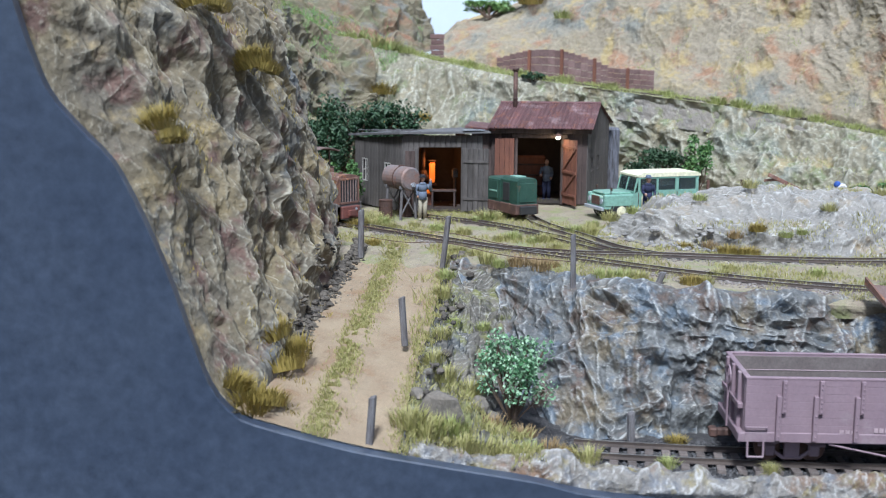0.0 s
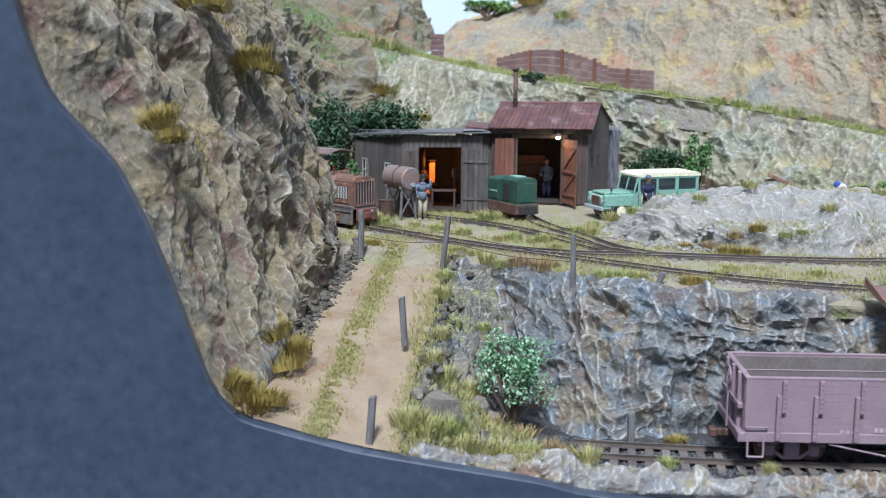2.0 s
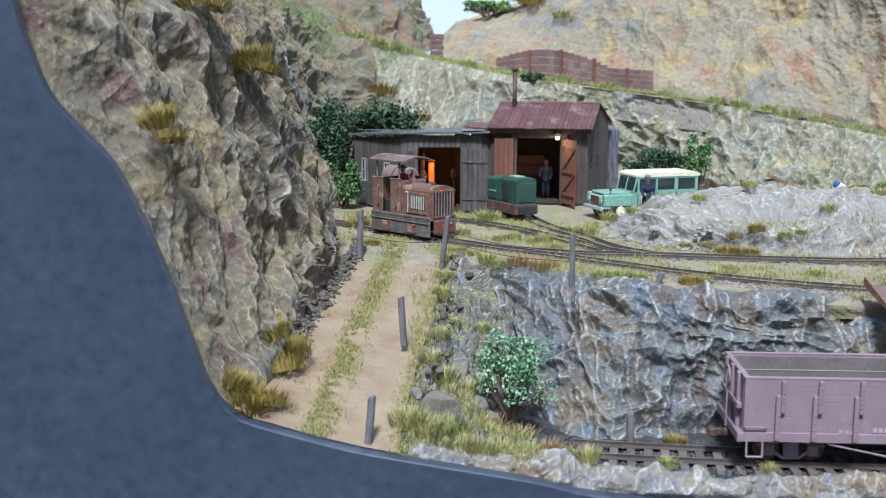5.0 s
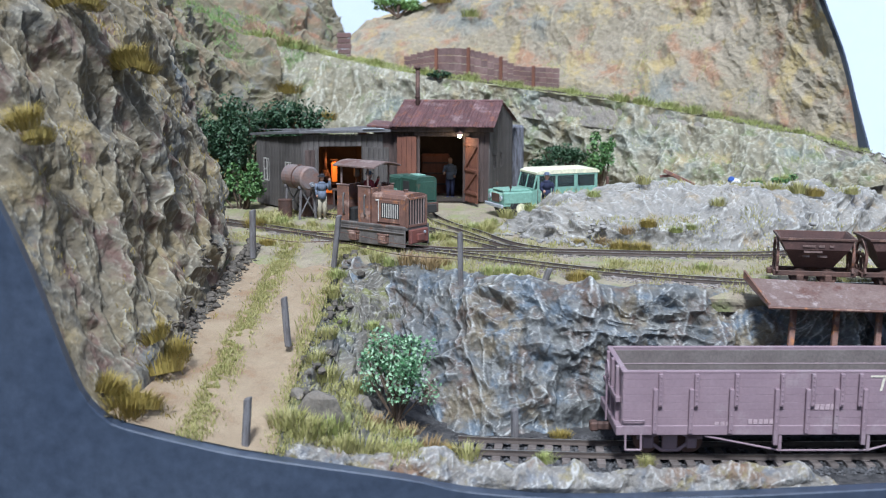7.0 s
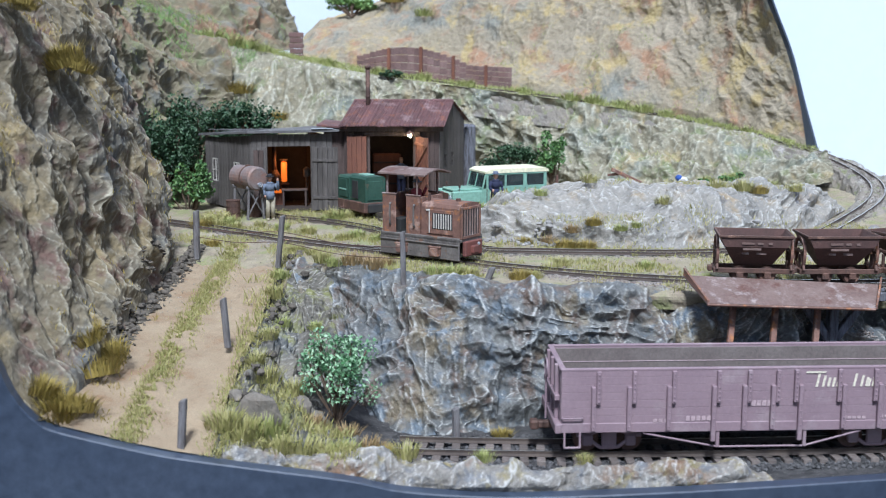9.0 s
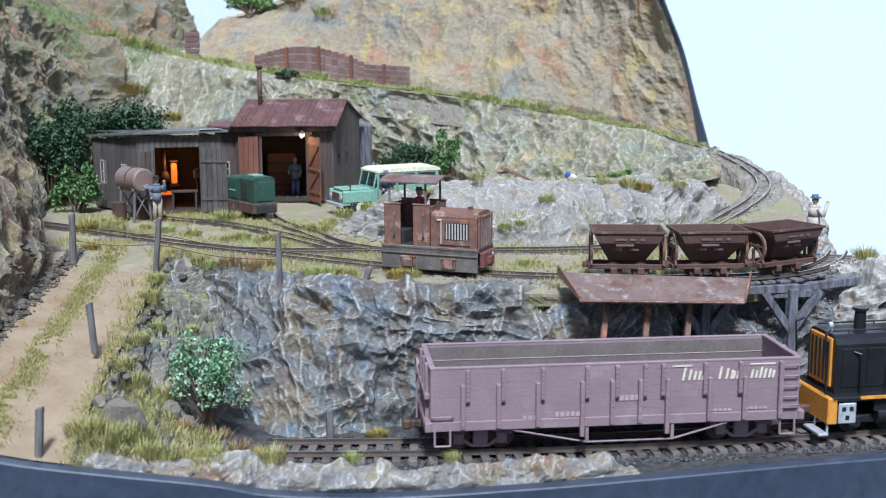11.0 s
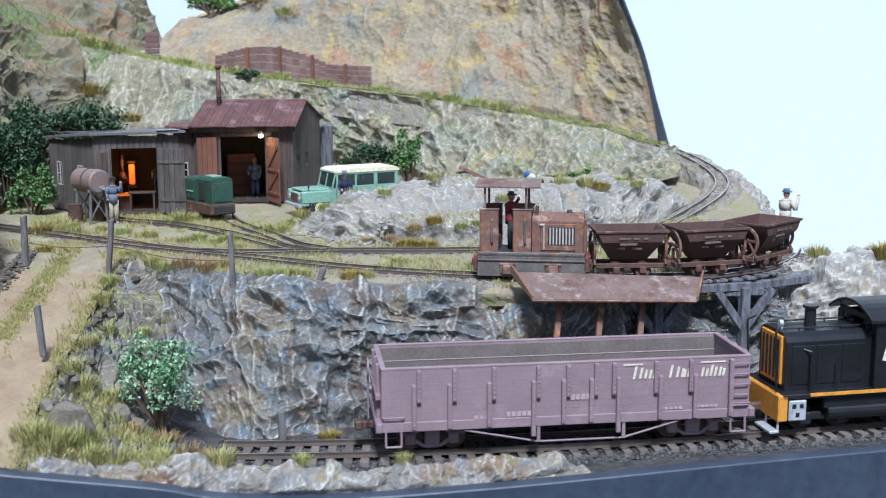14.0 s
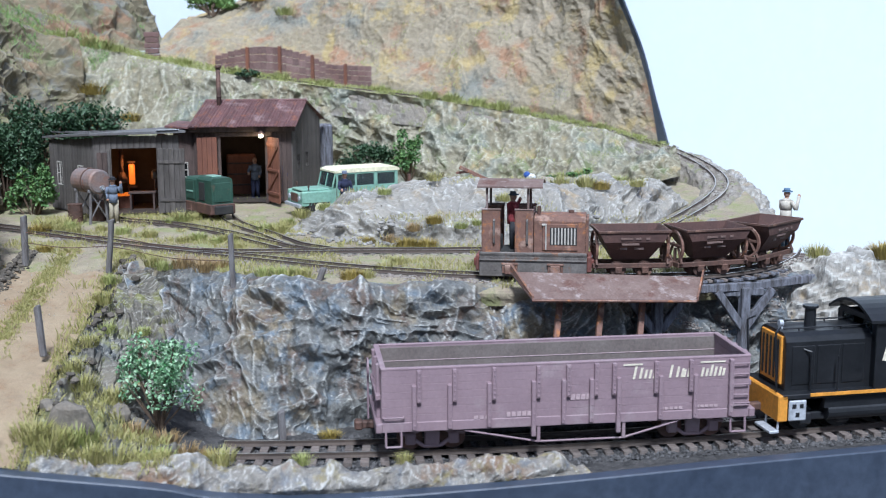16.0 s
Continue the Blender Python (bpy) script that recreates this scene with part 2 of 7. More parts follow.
def spline(pts, n):
    """n points along a smooth curve through pts, evenly spaced by length."""
    p = np.array(pts, float)
    p = np.vstack([2 * p[0] - p[1], p, 2 * p[-1] - p[-2]])
    out = []
    for i in range(1, len(p) - 2):
        for t in np.linspace(0, 1, 24, endpoint=False):
            a, b, c, d = p[i - 1:i + 3]
            out.append(0.5 * (2 * b + (c - a) * t + (2 * a - 5 * b + 4 * c - d) * t * t + (3 * b - a - 3 * c + d) * t ** 3))
    out.append(p[-2])
    out = np.array(out)
    s = np.concatenate([[0], np.cumsum(np.linalg.norm(np.diff(out, axis=0), axis=1))])
    q = np.linspace(0, s[-1], n)
    return np.stack([np.interp(q, s, out[:, k]) for k in range(3)], 1)


RIDGE_HIGHLIGHT = [None]


def loft(lines, nu, nv, crag=0.0, cell=12.0, seed=1, rough=0.0, pin=(0.15, 0.15), pin_u=(0, 0), squash=(1, 1, 1), crests=1.0):
    """A sheet drawn over guide lines, then crumpled into crags. Returns vertices, faces."""
    rows = np.stack([spline(l, nu) for l in lines])
    RIDGE_HIGHLIGHT[0] = None
    k = len(lines)
    grid = np.empty((nv, nu, 3))
    if k == 2:
        w = np.linspace(0, 1, nv)[:, None, None]
        grid = rows[0] * (1 - w) + rows[1] * w
    else:
        for i in range(nu):
            grid[:, i] = spline(rows[:, i], nv)
    du = np.gradient(grid, axis=1)
    dv = np.gradient(grid, axis=0)
    nrm = np.cross(du, dv)
    nrm /= np.linalg.norm(nrm, axis=2, keepdims=True) + 1e-9
    p = grid.reshape(-1, 3)
    v = np.linspace(0, 1, nv)
    u = np.linspace(0, 1, nu)
    ease = np.ones((nv, nu))
    if pin[0]:
        ease *= np.clip(v / pin[0], 0, 1)[:, None]
    if pin[1]:
        ease *= np.clip((1 - v) / pin[1], 0, 1)[:, None]
    if pin_u[0]:
        ease *= np.clip(u / pin_u[0], 0.0, 1)[None]
    if pin_u[1]:
        ease *= np.clip((1 - u) / pin_u[1], 0.0, 1)[None]
    d = np.zeros(len(p))
    if crag:
        lu = np.linalg.norm(np.diff(grid, axis=1), axis=2).sum(1).mean()
        lv = np.linalg.norm(np.diff(grid, axis=0), axis=2).sum(0).mean()
        way = grid[nv // 2, -1, :2] - grid[nv // 2, 0, :2]
        uu = grid[:, :, :2] @ (way / np.linalg.norm(way)) * 0.75 + (u * lu)[None] * 0.25
        vv_ = np.repeat((v * lv)[:, None], nu, 1)
        fold = np.zeros((nv, nu))
        qa, qb = uu * squash[0], vv_ * squash[2]
        for k, (size, amp) in enumerate(((1.0, 0.95), (0.5, 0.5), (0.25, 0.2), (0.12, 0.06))):
            ca, sa = math.cos(0.5 + 1.3 * k + seed), math.sin(0.5 + 1.3 * k + seed)
            fold += amp * (1.5 - 0.5 * crests) * creases(qa * ca - qb * sa, qa * sa + qb * ca, cell * size, seed + 5 * k)
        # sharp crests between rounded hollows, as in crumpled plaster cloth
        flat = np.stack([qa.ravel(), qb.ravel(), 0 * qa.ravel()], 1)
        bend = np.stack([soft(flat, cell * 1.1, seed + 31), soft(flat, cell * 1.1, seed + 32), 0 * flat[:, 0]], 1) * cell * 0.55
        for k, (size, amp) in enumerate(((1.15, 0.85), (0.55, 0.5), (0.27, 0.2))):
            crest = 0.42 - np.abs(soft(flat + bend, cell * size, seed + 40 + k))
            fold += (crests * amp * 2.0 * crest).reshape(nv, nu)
        # convex folds and high spots take the painted ridge highlight
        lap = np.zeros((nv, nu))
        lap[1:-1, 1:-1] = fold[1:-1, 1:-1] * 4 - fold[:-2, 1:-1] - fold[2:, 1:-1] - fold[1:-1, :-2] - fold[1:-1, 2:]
        RIDGE_HIGHLIGHT[0] = np.clip(lap.ravel() * 5.5 * (lv / nv) ** -0.5 - 0.15, 0, 1) * 0.8 + np.clip(fold.ravel() - 0.8, 0, 1) * 0.3
        d += crag * (fold.ravel() + soft(p, cell * 2.8, seed + 21) * 0.8)
    if rough:
        d += rough * (soft(p, 3.0, seed + 60) + 0.6 * soft(p, 1.3, seed + 61))
    p = p + nrm.reshape(-1, 3) * (d * (0.12 + 0.88 * ease.reshape(-1)))[:, None]
    idx = np.arange(nu * nv).reshape(nv, nu)
    f = np.stack([idx[:-1, :-1], idx[:-1, 1:], idx[1:, 1:], idx[1:, :-1]], 2).reshape(-1, 4)
    return p, f


def sheet(name, v, f, material, label, category, kind="", smooth=False):
    SHEETS.add(name)
    me = bpy.data.meshes.new(name)
    me.from_pydata((v * MM).tolist(), [], f.tolist())
    me.materials.append(material)
    if RIDGE_HIGHLIGHT[0] is not None and len(RIDGE_HIGHLIGHT[0]) == len(v):     # pale paint dry-brushed over the ridges, doubling as their highlights
        me.attributes.new("brushed_highlight", "FLOAT", "POINT").data.foreach_set("value", RIDGE_HIGHLIGHT[0].astype(np.float32))
    ob = new(name, me)
    return tagged(ob, label, category, "", kind)


U, LOW = 180.0, 114.0
SHEETS = set()

# front board: black painted, its upper edge cut along the landscape's profile
BOARD_Y = 800.0
EDGE = [(-175, 345), (-169.6, 319.6), (-164, 300), (-157, 283), (-145, 269), (-132.5, 255), (-120, 229), (-111.5, 207), (-103, 181), (-96.6, 164), (-89, 154), (-80.6, 149),
        (-52.5, 141), (-33.6, 136.5), (-5, 131.5), (37.4, 124.5), (61, 119), (108, 115), (170, 115.2), (221, 116.6), (288, 119), (363, 121), (470, 124), (620, 126)]
edge3 = spline([(x, BOARD_Y, z) for x, z in EDGE], 150)
g = G()
outline = [(float(p[0]), float(p[2])) for p in edge3]
vv, ff = [], []
for x, z in outline:
    vv += [(x, BOARD_Y, -60), (x, BOARD_Y, z), (x, BOARD_Y - 1.2, z + 0.2), (x, BOARD_Y - 6.4, z), (x, BOARD_Y - 7, z - 0.6), (x, BOARD_Y - 7, -60)]
for i in range(len(outline) - 1):
    for k in range(6):
        ff.append((i * 6 + k, i * 6 + (k + 1) % 6, i * 6 + 6 + (k + 1) % 6, i * 6 + 6 + k))
g.add(vv, ff)
g.box((-420, BOARD_Y - 3.5, 170), (491, 7, 460), bev=0.5)
solid("fascia_board", g, M_fascia, "black painted fascia board cut along the landscape profile", "board", kind="structure")
solid("layout_side_board", G().box((-178, 1250, 150), (8, 890, 430), bev=0.5), M_fascia, "black painted side board of the layout box", "board", kind="structure")
solid("layout_base_board", G().box((220, 1260, 60), (800, 915, 14), bev=0.5), M_fascia, "black painted base board under the landscape", "board", kind="structure")

# white backdrop behind and to the side, and the table and floor of the room
solid("backdrop_back", G().box((650, 1905, 300), (3000, 10, 2400), bev=0.5), M_white, "plain white backdrop wall behind the layout", "wall", kind="structure")
M_floor = surface("grey_floor", (0.25, 0.24, 0.23), (0.3, 0.29, 0.28), 0.7, big=4, fine=60, bump=0.1)
solid("floor", G().box((450, 900, -910), (3600, 2800, 20), bev=0.5), M_floor, "grey floor of the room", "floor", kind="structure")
tb = thing("table", at(220, 1255, -900), "dark table that carries the layout", "table")
part("tabletop", G().box((0, 0, 870), (1000, 1000, 30), bev=2), M_fascia, tb)
for sx in (-1, 1):
    for sy in (-1, 1):
        part("leg", G().box((sx * 450, sy * 450, 427), (50, 50, 855), bev=3), M_fascia, tb)
solid("layout_plinth", G().box((220, 1260, 14), (780, 900, 78), bev=1), M_fascia, "black plinth under the landscape", "plinth", kind="structure")

# lower ground beside the siding
v, f = loft([[(-20, 800, 131), (40, 800, 121), (110, 800, 113.5), (220, 800, 114.5), (360, 800, 119), (620, 800, 124)],
             [(-5, 820, 133), (40, 822, 121), (110, 822, 113), (220, 820, 113.5), (360, 824, 113.5), (620, 830, 114)],
             [(10, 860, 136), (50, 862, 114), (110, 860, LOW), (220, 858, LOW), (360, 862, LOW), (620, 862, LOW)],
             [(10, 905, 140), (60, 905, 116), (110, 905, LOW), (220, 905, LOW), (360, 905, LOW), (620, 905, LOW)]], 330, 70, rough=0.5, seed=3, pin=(0, 0))
sheet("siding_ground", v, f, M_ballast, "dark gritty ballast ground of the siding", "ground", "structure")

# upper yard
v, f = loft([[(-80, 985, 160), (-12, 980, 160), (34, 975, 165), (70, 956, 168), (97, 930, 170), (138, 917, 170), (208, 902, 170), (300, 905, 168), (360, 920, 166)],
             [(-80, 1035, 179), (-8, 1012, 179), (40, 980, 179.4), (74, 960, 179.4), (100, 934, 179.4), (140, 920, 179.4), (208, 905, 179.4), (300, 906, 179), (360, 922, 178)],
             [(-90, 1080, U), (0, 1060, U), (60, 1030, U), (110, 1000, U), (150, 980, U), (200, 965, U), (260, 950, U), (330, 960, U), (390, 985, 181)],
             [(-150, 1160, U), (0, 1150, U), (80, 1140, U), (150, 1120, U), (220, 1100, U), (300, 1070, U), (350, 1075, 183), (400, 1100, 187), (445, 1140, 192)],
             [(-170, 1400, U), (0, 1420, U), (80, 1400, U), (150, 1390, U), (230, 1360, U), (300, 1300, U), (350, 1265, 185), (410, 1250, 194), (452, 1225, 200)]], 420, 260, rough=0.45, seed=5, pin=(0, 0))
sheet("yard_ground", v, f, M_soil, "sandy yard ground with thin grass", "ground", "structure")

# cart track that climbs from the front edge to the yard, with two ruts
RAMP_L = [(-80, 799, 151.5), (-74, 845, 156), (-70, 913, 164), (-62, 978, 172), (-55, 1046, 180.2), (-58, 1075, 179.4)]
RAMP_R = [(-20, 799, 139.5), (-14, 860, 152.5), (-8, 913, 162), (-3, 979, 173), (2, 1040, 180.2), (4, 1070, 179.4)]
a, b = spline(RAMP_L, 220), spline(RAMP_R, 220)
ws = np.linspace(-0.12, 1.0, 56)
grid = a[:, None] * (1 - ws)[None, :, None] + b[:, None] * ws[None, :, None]
rut = -1.3 * np.exp(-((ws - 0.2) / 0.12) ** 2) - 1.3 * np.exp(-((ws - 0.66) / 0.11) ** 2) + 0.9 * np.exp(-((ws - 0.43) / 0.08) ** 2)
pr = grid.reshape(-1, 3)
grid[:, :, 2] += rut[None] + (0.35 * soft(pr, 2.5, 7) + 0.9 * soft(pr, 12, 8)).reshape(grid.shape[:2])
near = np.clip((838 - grid[:, :, 1]) / 39, 0, 1) ** 1.4
lip = np.interp(grid[:, :, 0], [p[0] for p in EDGE], [p[1] for p in EDGE]) + 0.7
grid[:, :, 2] = grid[:, :, 2] * (1 - near) + lip * near
ii = np.arange(220 * 56).reshape(220, 56)
sheet("cart_track", grid.reshape(-1, 3), np.stack([ii[:-1, :-1], ii[:-1, 1:], ii[1:, 1:], ii[1:, :-1]], 2).reshape(-1, 4), M_road, "sandy cart track with two wheel ruts", "track", "structure")

# bank between cart track and siding, and the grey cliff under the yard
v, f = loft([[(-22, 799, 135), (-16, 860, 150), (-10, 913, 160), (-5, 979, 171), (0, 1020, 178.5), (12, 1010, 179.5)],
             [(-4, 799, 130), (2, 850, 143), (4, 900, 153), (5, 950, 163), (10, 985, 174), (18, 992, 179)],
             [(20, 799, 124), (30, 840, 123), (26, 890, 130), (24, 925, 142), (22, 955, 165), (26, 975, 177)],
             [(40, 803, 120), (50, 850, 113), (40, 895, 114), (38, 915, 120), (38, 935, 140), (40, 955, 170)]], 300, 150, crag=4.4, cell=12, seed=12, rough=0.4, pin=(0.1, 0.1), pin_u=(0.06, 0.05))
sheet("roadside_bank", v, f, surface("earthy_bank", (0.115, 0.108, 0.095), (0.18, 0.16, 0.125), 0.85, big=60, fine=500, bump=0.5, spots=[(0.13, 0.135, 0.13), (0.20, 0.20, 0.08)], spot_at=0.55, spot_scale=40, highlight=(0.45, 0.43, 0.38)), "earthy bank with rock and grass beside the cart track", "bank", "structure")
v, f = loft([[(20, 925, 116), (45, 898, 113), (64, 886, 112), (95, 880, 112), (130, 886, 112), (200, 886, 112), (300, 888, 112), (400, 900, 112), (520, 900, 112)],
             [(14, 945, 140), (40, 925, 135), (66, 900, 133), (95, 893, 133), (132, 895, 134), (200, 890, 134), (300, 893, 134), (400, 908, 134), (520, 905, 134)],
             [(6, 975, 160), (36, 945, 158), (66, 918, 158), (95, 903, 158), (133, 899, 158), (200, 896, 158), (300, 900, 156), (400, 912, 158), (520, 905, 158)],
             [(0, 1005, 179.5), (36, 965, 180), (70, 944, 180), (95, 918, 180), (134, 905, 180), (204, 903, 179), (300, 908, 177), (380, 915, 176), (520, 905, 176)],
             [(6, 1022, 180), (44, 983, 180.5), (78, 958, 180.5), (102, 932, 180.5), (140, 919, 180.5), (208, 913, 180), (300, 918, 178), (380, 925, 176), (520, 920, 176)]], 640, 180, crag=6.0, cell=19, seed=21, rough=0.35, pin=(0.06, 0.24), squash=(1.1, 1, 0.95), crests=0.7)
sheet("grey_cliff", v, f, M_rock_grey, "rugged grey cliff with sharp ridges under the yard", "cliff", "structure")

# brown cliff above the cart track
v, f = loft([[(-87, 802, 147), (-75, 850, 155), (-71, 913, 163), (-67, 975, 171), (-69, 1030, 179), (-87, 1075, 179), (-172, 1120, 179)],
             [(-117, 802, 196), (-97, 845, 202), (-88, 913, 207), (-72, 975, 212), (-74, 1030, 215), (-92, 1070, 215), (-172, 1110, 215)],
             [(-140, 802, 249), (-110, 845, 250), (-95, 913, 254), (-84, 970, 256), (-86, 1030, 256), (-100, 1065, 256), (-172, 1100, 256)],
             [(-169, 802, 293), (-132, 845, 296), (-110, 913, 305), (-100, 970, 305), (-103, 1030, 300), (-113, 1060, 300), (-172, 1090, 300)],
             [(-183, 802, 350), (-162, 845, 355), (-134, 913, 360), (-116, 970, 355), (-118, 1030, 345), (-126, 1060, 340), (-174, 1085, 340)]], 520, 320, crag=5.2, cell=16, seed=31, rough=0.3, pin=(0.05, 0.0), pin_u=(0.08, 0), squash=(1.2, 1, 0.7), crests=0.35)
sheet("brown_cliff", v, f, M_rock_brown, "tall brown and grey cliff above the cart track", "cliff", "structure")

# hill behind the yard: a rock face, a grassy ledge that carries the upper line, and the high wall above it
LEDGE = [(-175, 1480, 318), (-60, 1470, 303), (0, 1455, 290), (60, 1425, 279), (160, 1392, 266), (256, 1358, 254), (330, 1322, 241), (385, 1290, 230), (425, 1248, 217)]
v, f = loft([[(-175, 1310, 179), (-90, 1340, 179), (-20, 1370, 179), (60, 1400, 179), (160, 1385, 179), (230, 1330, 179), (290, 1270, 180), (350, 1235, 186), (415, 1205, 200)],
             [(-175, 1370, 215), (-85, 1385, 212), (-15, 1395, 212), (60, 1405, 210), (160, 1388, 208), (235, 1340, 206), (300, 1285, 205), (360, 1250, 205), (420, 1218, 207)],
             [(-175, 1430, 268), (-70, 1430, 258), (-5, 1425, 250), (60, 1412, 245), (160, 1388, 238), (250, 1348, 232), (320, 1306, 226), (375, 1272, 219), (424, 1234, 213)],
             LEDGE], 460, 150, crag=5.0, cell=18, seed=41, rough=0.4, pin=(0.05, 0.08), squash=(1.1, 1, 0.75), crests=0.5)
sheet("yard_rock_face", v, f, M_rock_face, "pale crumpled rock face behind the yard buildings", "cliff", "structure")
BACK = [(-175, 1530, 322), (-60, 1530, 305), (0, 1515, 293), (60, 1490, 282), (160, 1455, 268), (256, 1415, 256), (330, 1375, 243), (385, 1335, 231), (430, 1285, 219)]
v, f = loft([LEDGE, BACK], 420, 40, rough=0.7, seed=51, pin=(0, 0))
sheet("upper_ledge", v, f, surface("grassy_ledge", (0.26, 0.235, 0.14), (0.20, 0.205, 0.09), 0.95, big=50, fine=900, bump=0.6, spots=[(0.24, 0.27, 0.08), (0.42, 0.36, 0.25)], spot_at=0.55, spot_scale=30), "grassy ledge that carries the upper line", "ground", "structure")
v, f = loft([[(-4, 1535, 290), (60, 1520, 281), (160, 1480, 267), (256, 1420, 255), (330, 1380, 242), (385, 1340, 230), (428, 1292, 216)],
             [(-8, 1575, 304), (65, 1562, 313), (165, 1518, 302), (260, 1450, 290), (335, 1400, 280), (385, 1355, 270), (424, 1305, 258)],
             [(-6, 1615, 314), (60, 1600, 330), (170, 1540, 345), (265, 1480, 335), (335, 1425, 325), (383, 1372, 315), (416, 1318, 300)],
             [(0, 1650, 322), (62, 1640, 341), (180, 1580, 385), (270, 1510, 385), (338, 1445, 380), (378, 1390, 370), (398, 1330, 350)],
             [(12, 1690, 328), (80, 1680, 348), (190, 1620, 430), (275, 1560, 440), (335, 1480, 430), (370, 1410, 420), (385, 1345, 400)]], 420, 230, crag=4.6, cell=30, seed=61, rough=0.5, pin=(0.04, 0.0), pin_u=(0.03, 0.02), squash=(1, 1, 0.8), crests=0.45)
sheet("high_rock_wall", v, f, M_rock_tan, "high tan rock wall with ochre and rust stains", "cliff", "structure")
v, f = loft([[(-176, 1480, 315), (-110, 1490, 308), (-60, 1500, 303), (-25, 1530, 300), (-10, 1580, 305), (-6, 1640, 310)],
             [(-176, 1500, 345), (-120, 1520, 336), (-75, 1540, 326), (-38, 1570, 318), (-20, 1610, 316), (-12, 1660, 318)],
             [(-176, 1560, 385), (-120, 1580, 378), (-80, 1600, 368), (-52, 1630, 352), (-40, 1650, 345), (-20, 1690, 335)],
             [(-176, 1600, 440), (-120, 1620, 430), (-90, 1650, 410), (-70, 1680, 390), (-55, 1700, 370), (-30, 1720, 350)]], 260, 120, crag=6, cell=30, seed=71, rough=0.5, pin=(0.05, 0), pin_u=(0, 0.05))
sheet("far_left_hill", v, f, M_rock_rust, "tan rocky hillside beside the gap in the hills", "hill", "structure")
# slope that joins the brown cliff and the yard rock face
v, f = loft([[(-80, 1075, 179), (-105, 1150, 179), (-110, 1240, 179), (-90, 1345, 179), (-60, 1375, 190)],
             [(-95, 1085, 240), (-118, 1160, 228), (-120, 1250, 224), (-100, 1370, 222), (-65, 1410, 240)],
             [(-112, 1075, 310), (-128, 1160, 285), (-128, 1270, 276), (-110, 1410, 280), (-70, 1450, 296)],
             [(-135, 1060, 350), (-150, 1170, 345), (-150, 1290, 340), (-135, 1450, 330), (-80, 1500, 308)]], 260, 150, crag=5.5, cell=22, seed=81, rough=0.4, pin=(0.05, 0.0))
sheet("left_hillside", v, f, M_rock_rust, "tan hillside with rust stains behind the bushes", "hill", "structure")

# board behind the high wall, black, that shows as a dark line along its cut edge
rim = spline([(433, 1290, 212), (432, 1290, 219), (426, 1308, 258), (418, 1322, 300), (401, 1334, 350), (388, 1350, 410)], 60)
g = G()
vv, ff = [], []
for p in rim:
    x, y, z = p
    vv += [(x + 1.5, y - 3, z + 0.5), (x + 3.5, y - 2, z + 0.5), (x - 6, y + 80, z + 0.5), (x - 10, y + 78, z + 0.5)]
for i in range(len(rim) - 1):
    for k in range(4):
        ff.append((i * 4 + k, i * 4 + (k + 1) % 4, i * 4 + 4 + (k + 1) % 4, i * 4 + 4 + k))
g.add(vv, ff)
solid("end_board", g, M_fascia, "black board edge along the end of the rock wall", "board", kind="structure")

# pale mound between the lines
v, f = loft([[(100, 1112, 179), (125, 1080, 179), (155, 1054, 179), (205, 1030, 179), (260, 1026, 179), (310, 1052, 181), (350, 1085, 183), (395, 1135, 188)],
             [(108, 1118, 184), (132, 1088, 189), (160, 1062, 194), (208, 1040, 196), (262, 1038, 197), (312, 1062, 195), (352, 1095, 193), (390, 1140, 192)],
             [(116, 1126, 188), (140, 1104, 198), (170, 1084, 205), (214, 1062, 209), (265, 1060, 211), (318, 1082, 207), (356, 1110, 202), (388, 1150, 196)],
             [(124, 1136, 190), (145, 1122, 200), (180, 1110, 207), (222, 1090, 211), (270, 1090, 212), (322, 1110, 209), (358, 1130, 203), (388, 1160, 197)],
             [(128, 1150, 185), (150, 1150, 195), (190, 1150, 203), (232, 1140, 205), (275, 1140, 205), (325, 1150, 203), (358, 1160, 198), (388, 1175, 194)],
             [(130, 1175, 179), (155, 1180, 180), (200, 1190, 185), (240, 1200, 190), (280, 1205, 190), (325, 1205, 190), (358, 1195, 190), (390, 1195, 190)]], 380, 170, crag=3.7, cell=17, seed=91, rough=0.25, pin=(0.05, 0.05), pin_u=(0.04, 0.04), crests=0.6)
sheet("pale_mound", v, f, M_rock_pale, "pale grey rock mound with white ridges between the lines", "rock", "structure")

# embankment of the rising curve, and the outcrop beyond the trestle
v, f = loft([[(290, 985, 178), (335, 1022, 180), (388, 1083, 184), (436, 1140, 192), (452, 1200, 201), (438, 1266, 214), (425, 1290, 218)],
             [(305, 970, 176), (352, 1005, 174), (405, 1065, 176), (455, 1125, 182), (472, 1200, 190), (458, 1280, 204), (440, 1305, 210)],
             [(330, 945, 118), (380, 970, 116), (430, 1040, 116), (480, 1105, 116), (496, 1200, 116), (480, 1300, 116), (460, 1330, 116)]], 260, 90, crag=3.4, cell=13, seed=101, rough=0.4, pin=(0.1, 0.0))
sheet("curve_embankment", v, f, M_rock_pale, "rocky embankment under the curved line", "embankment", "structure")
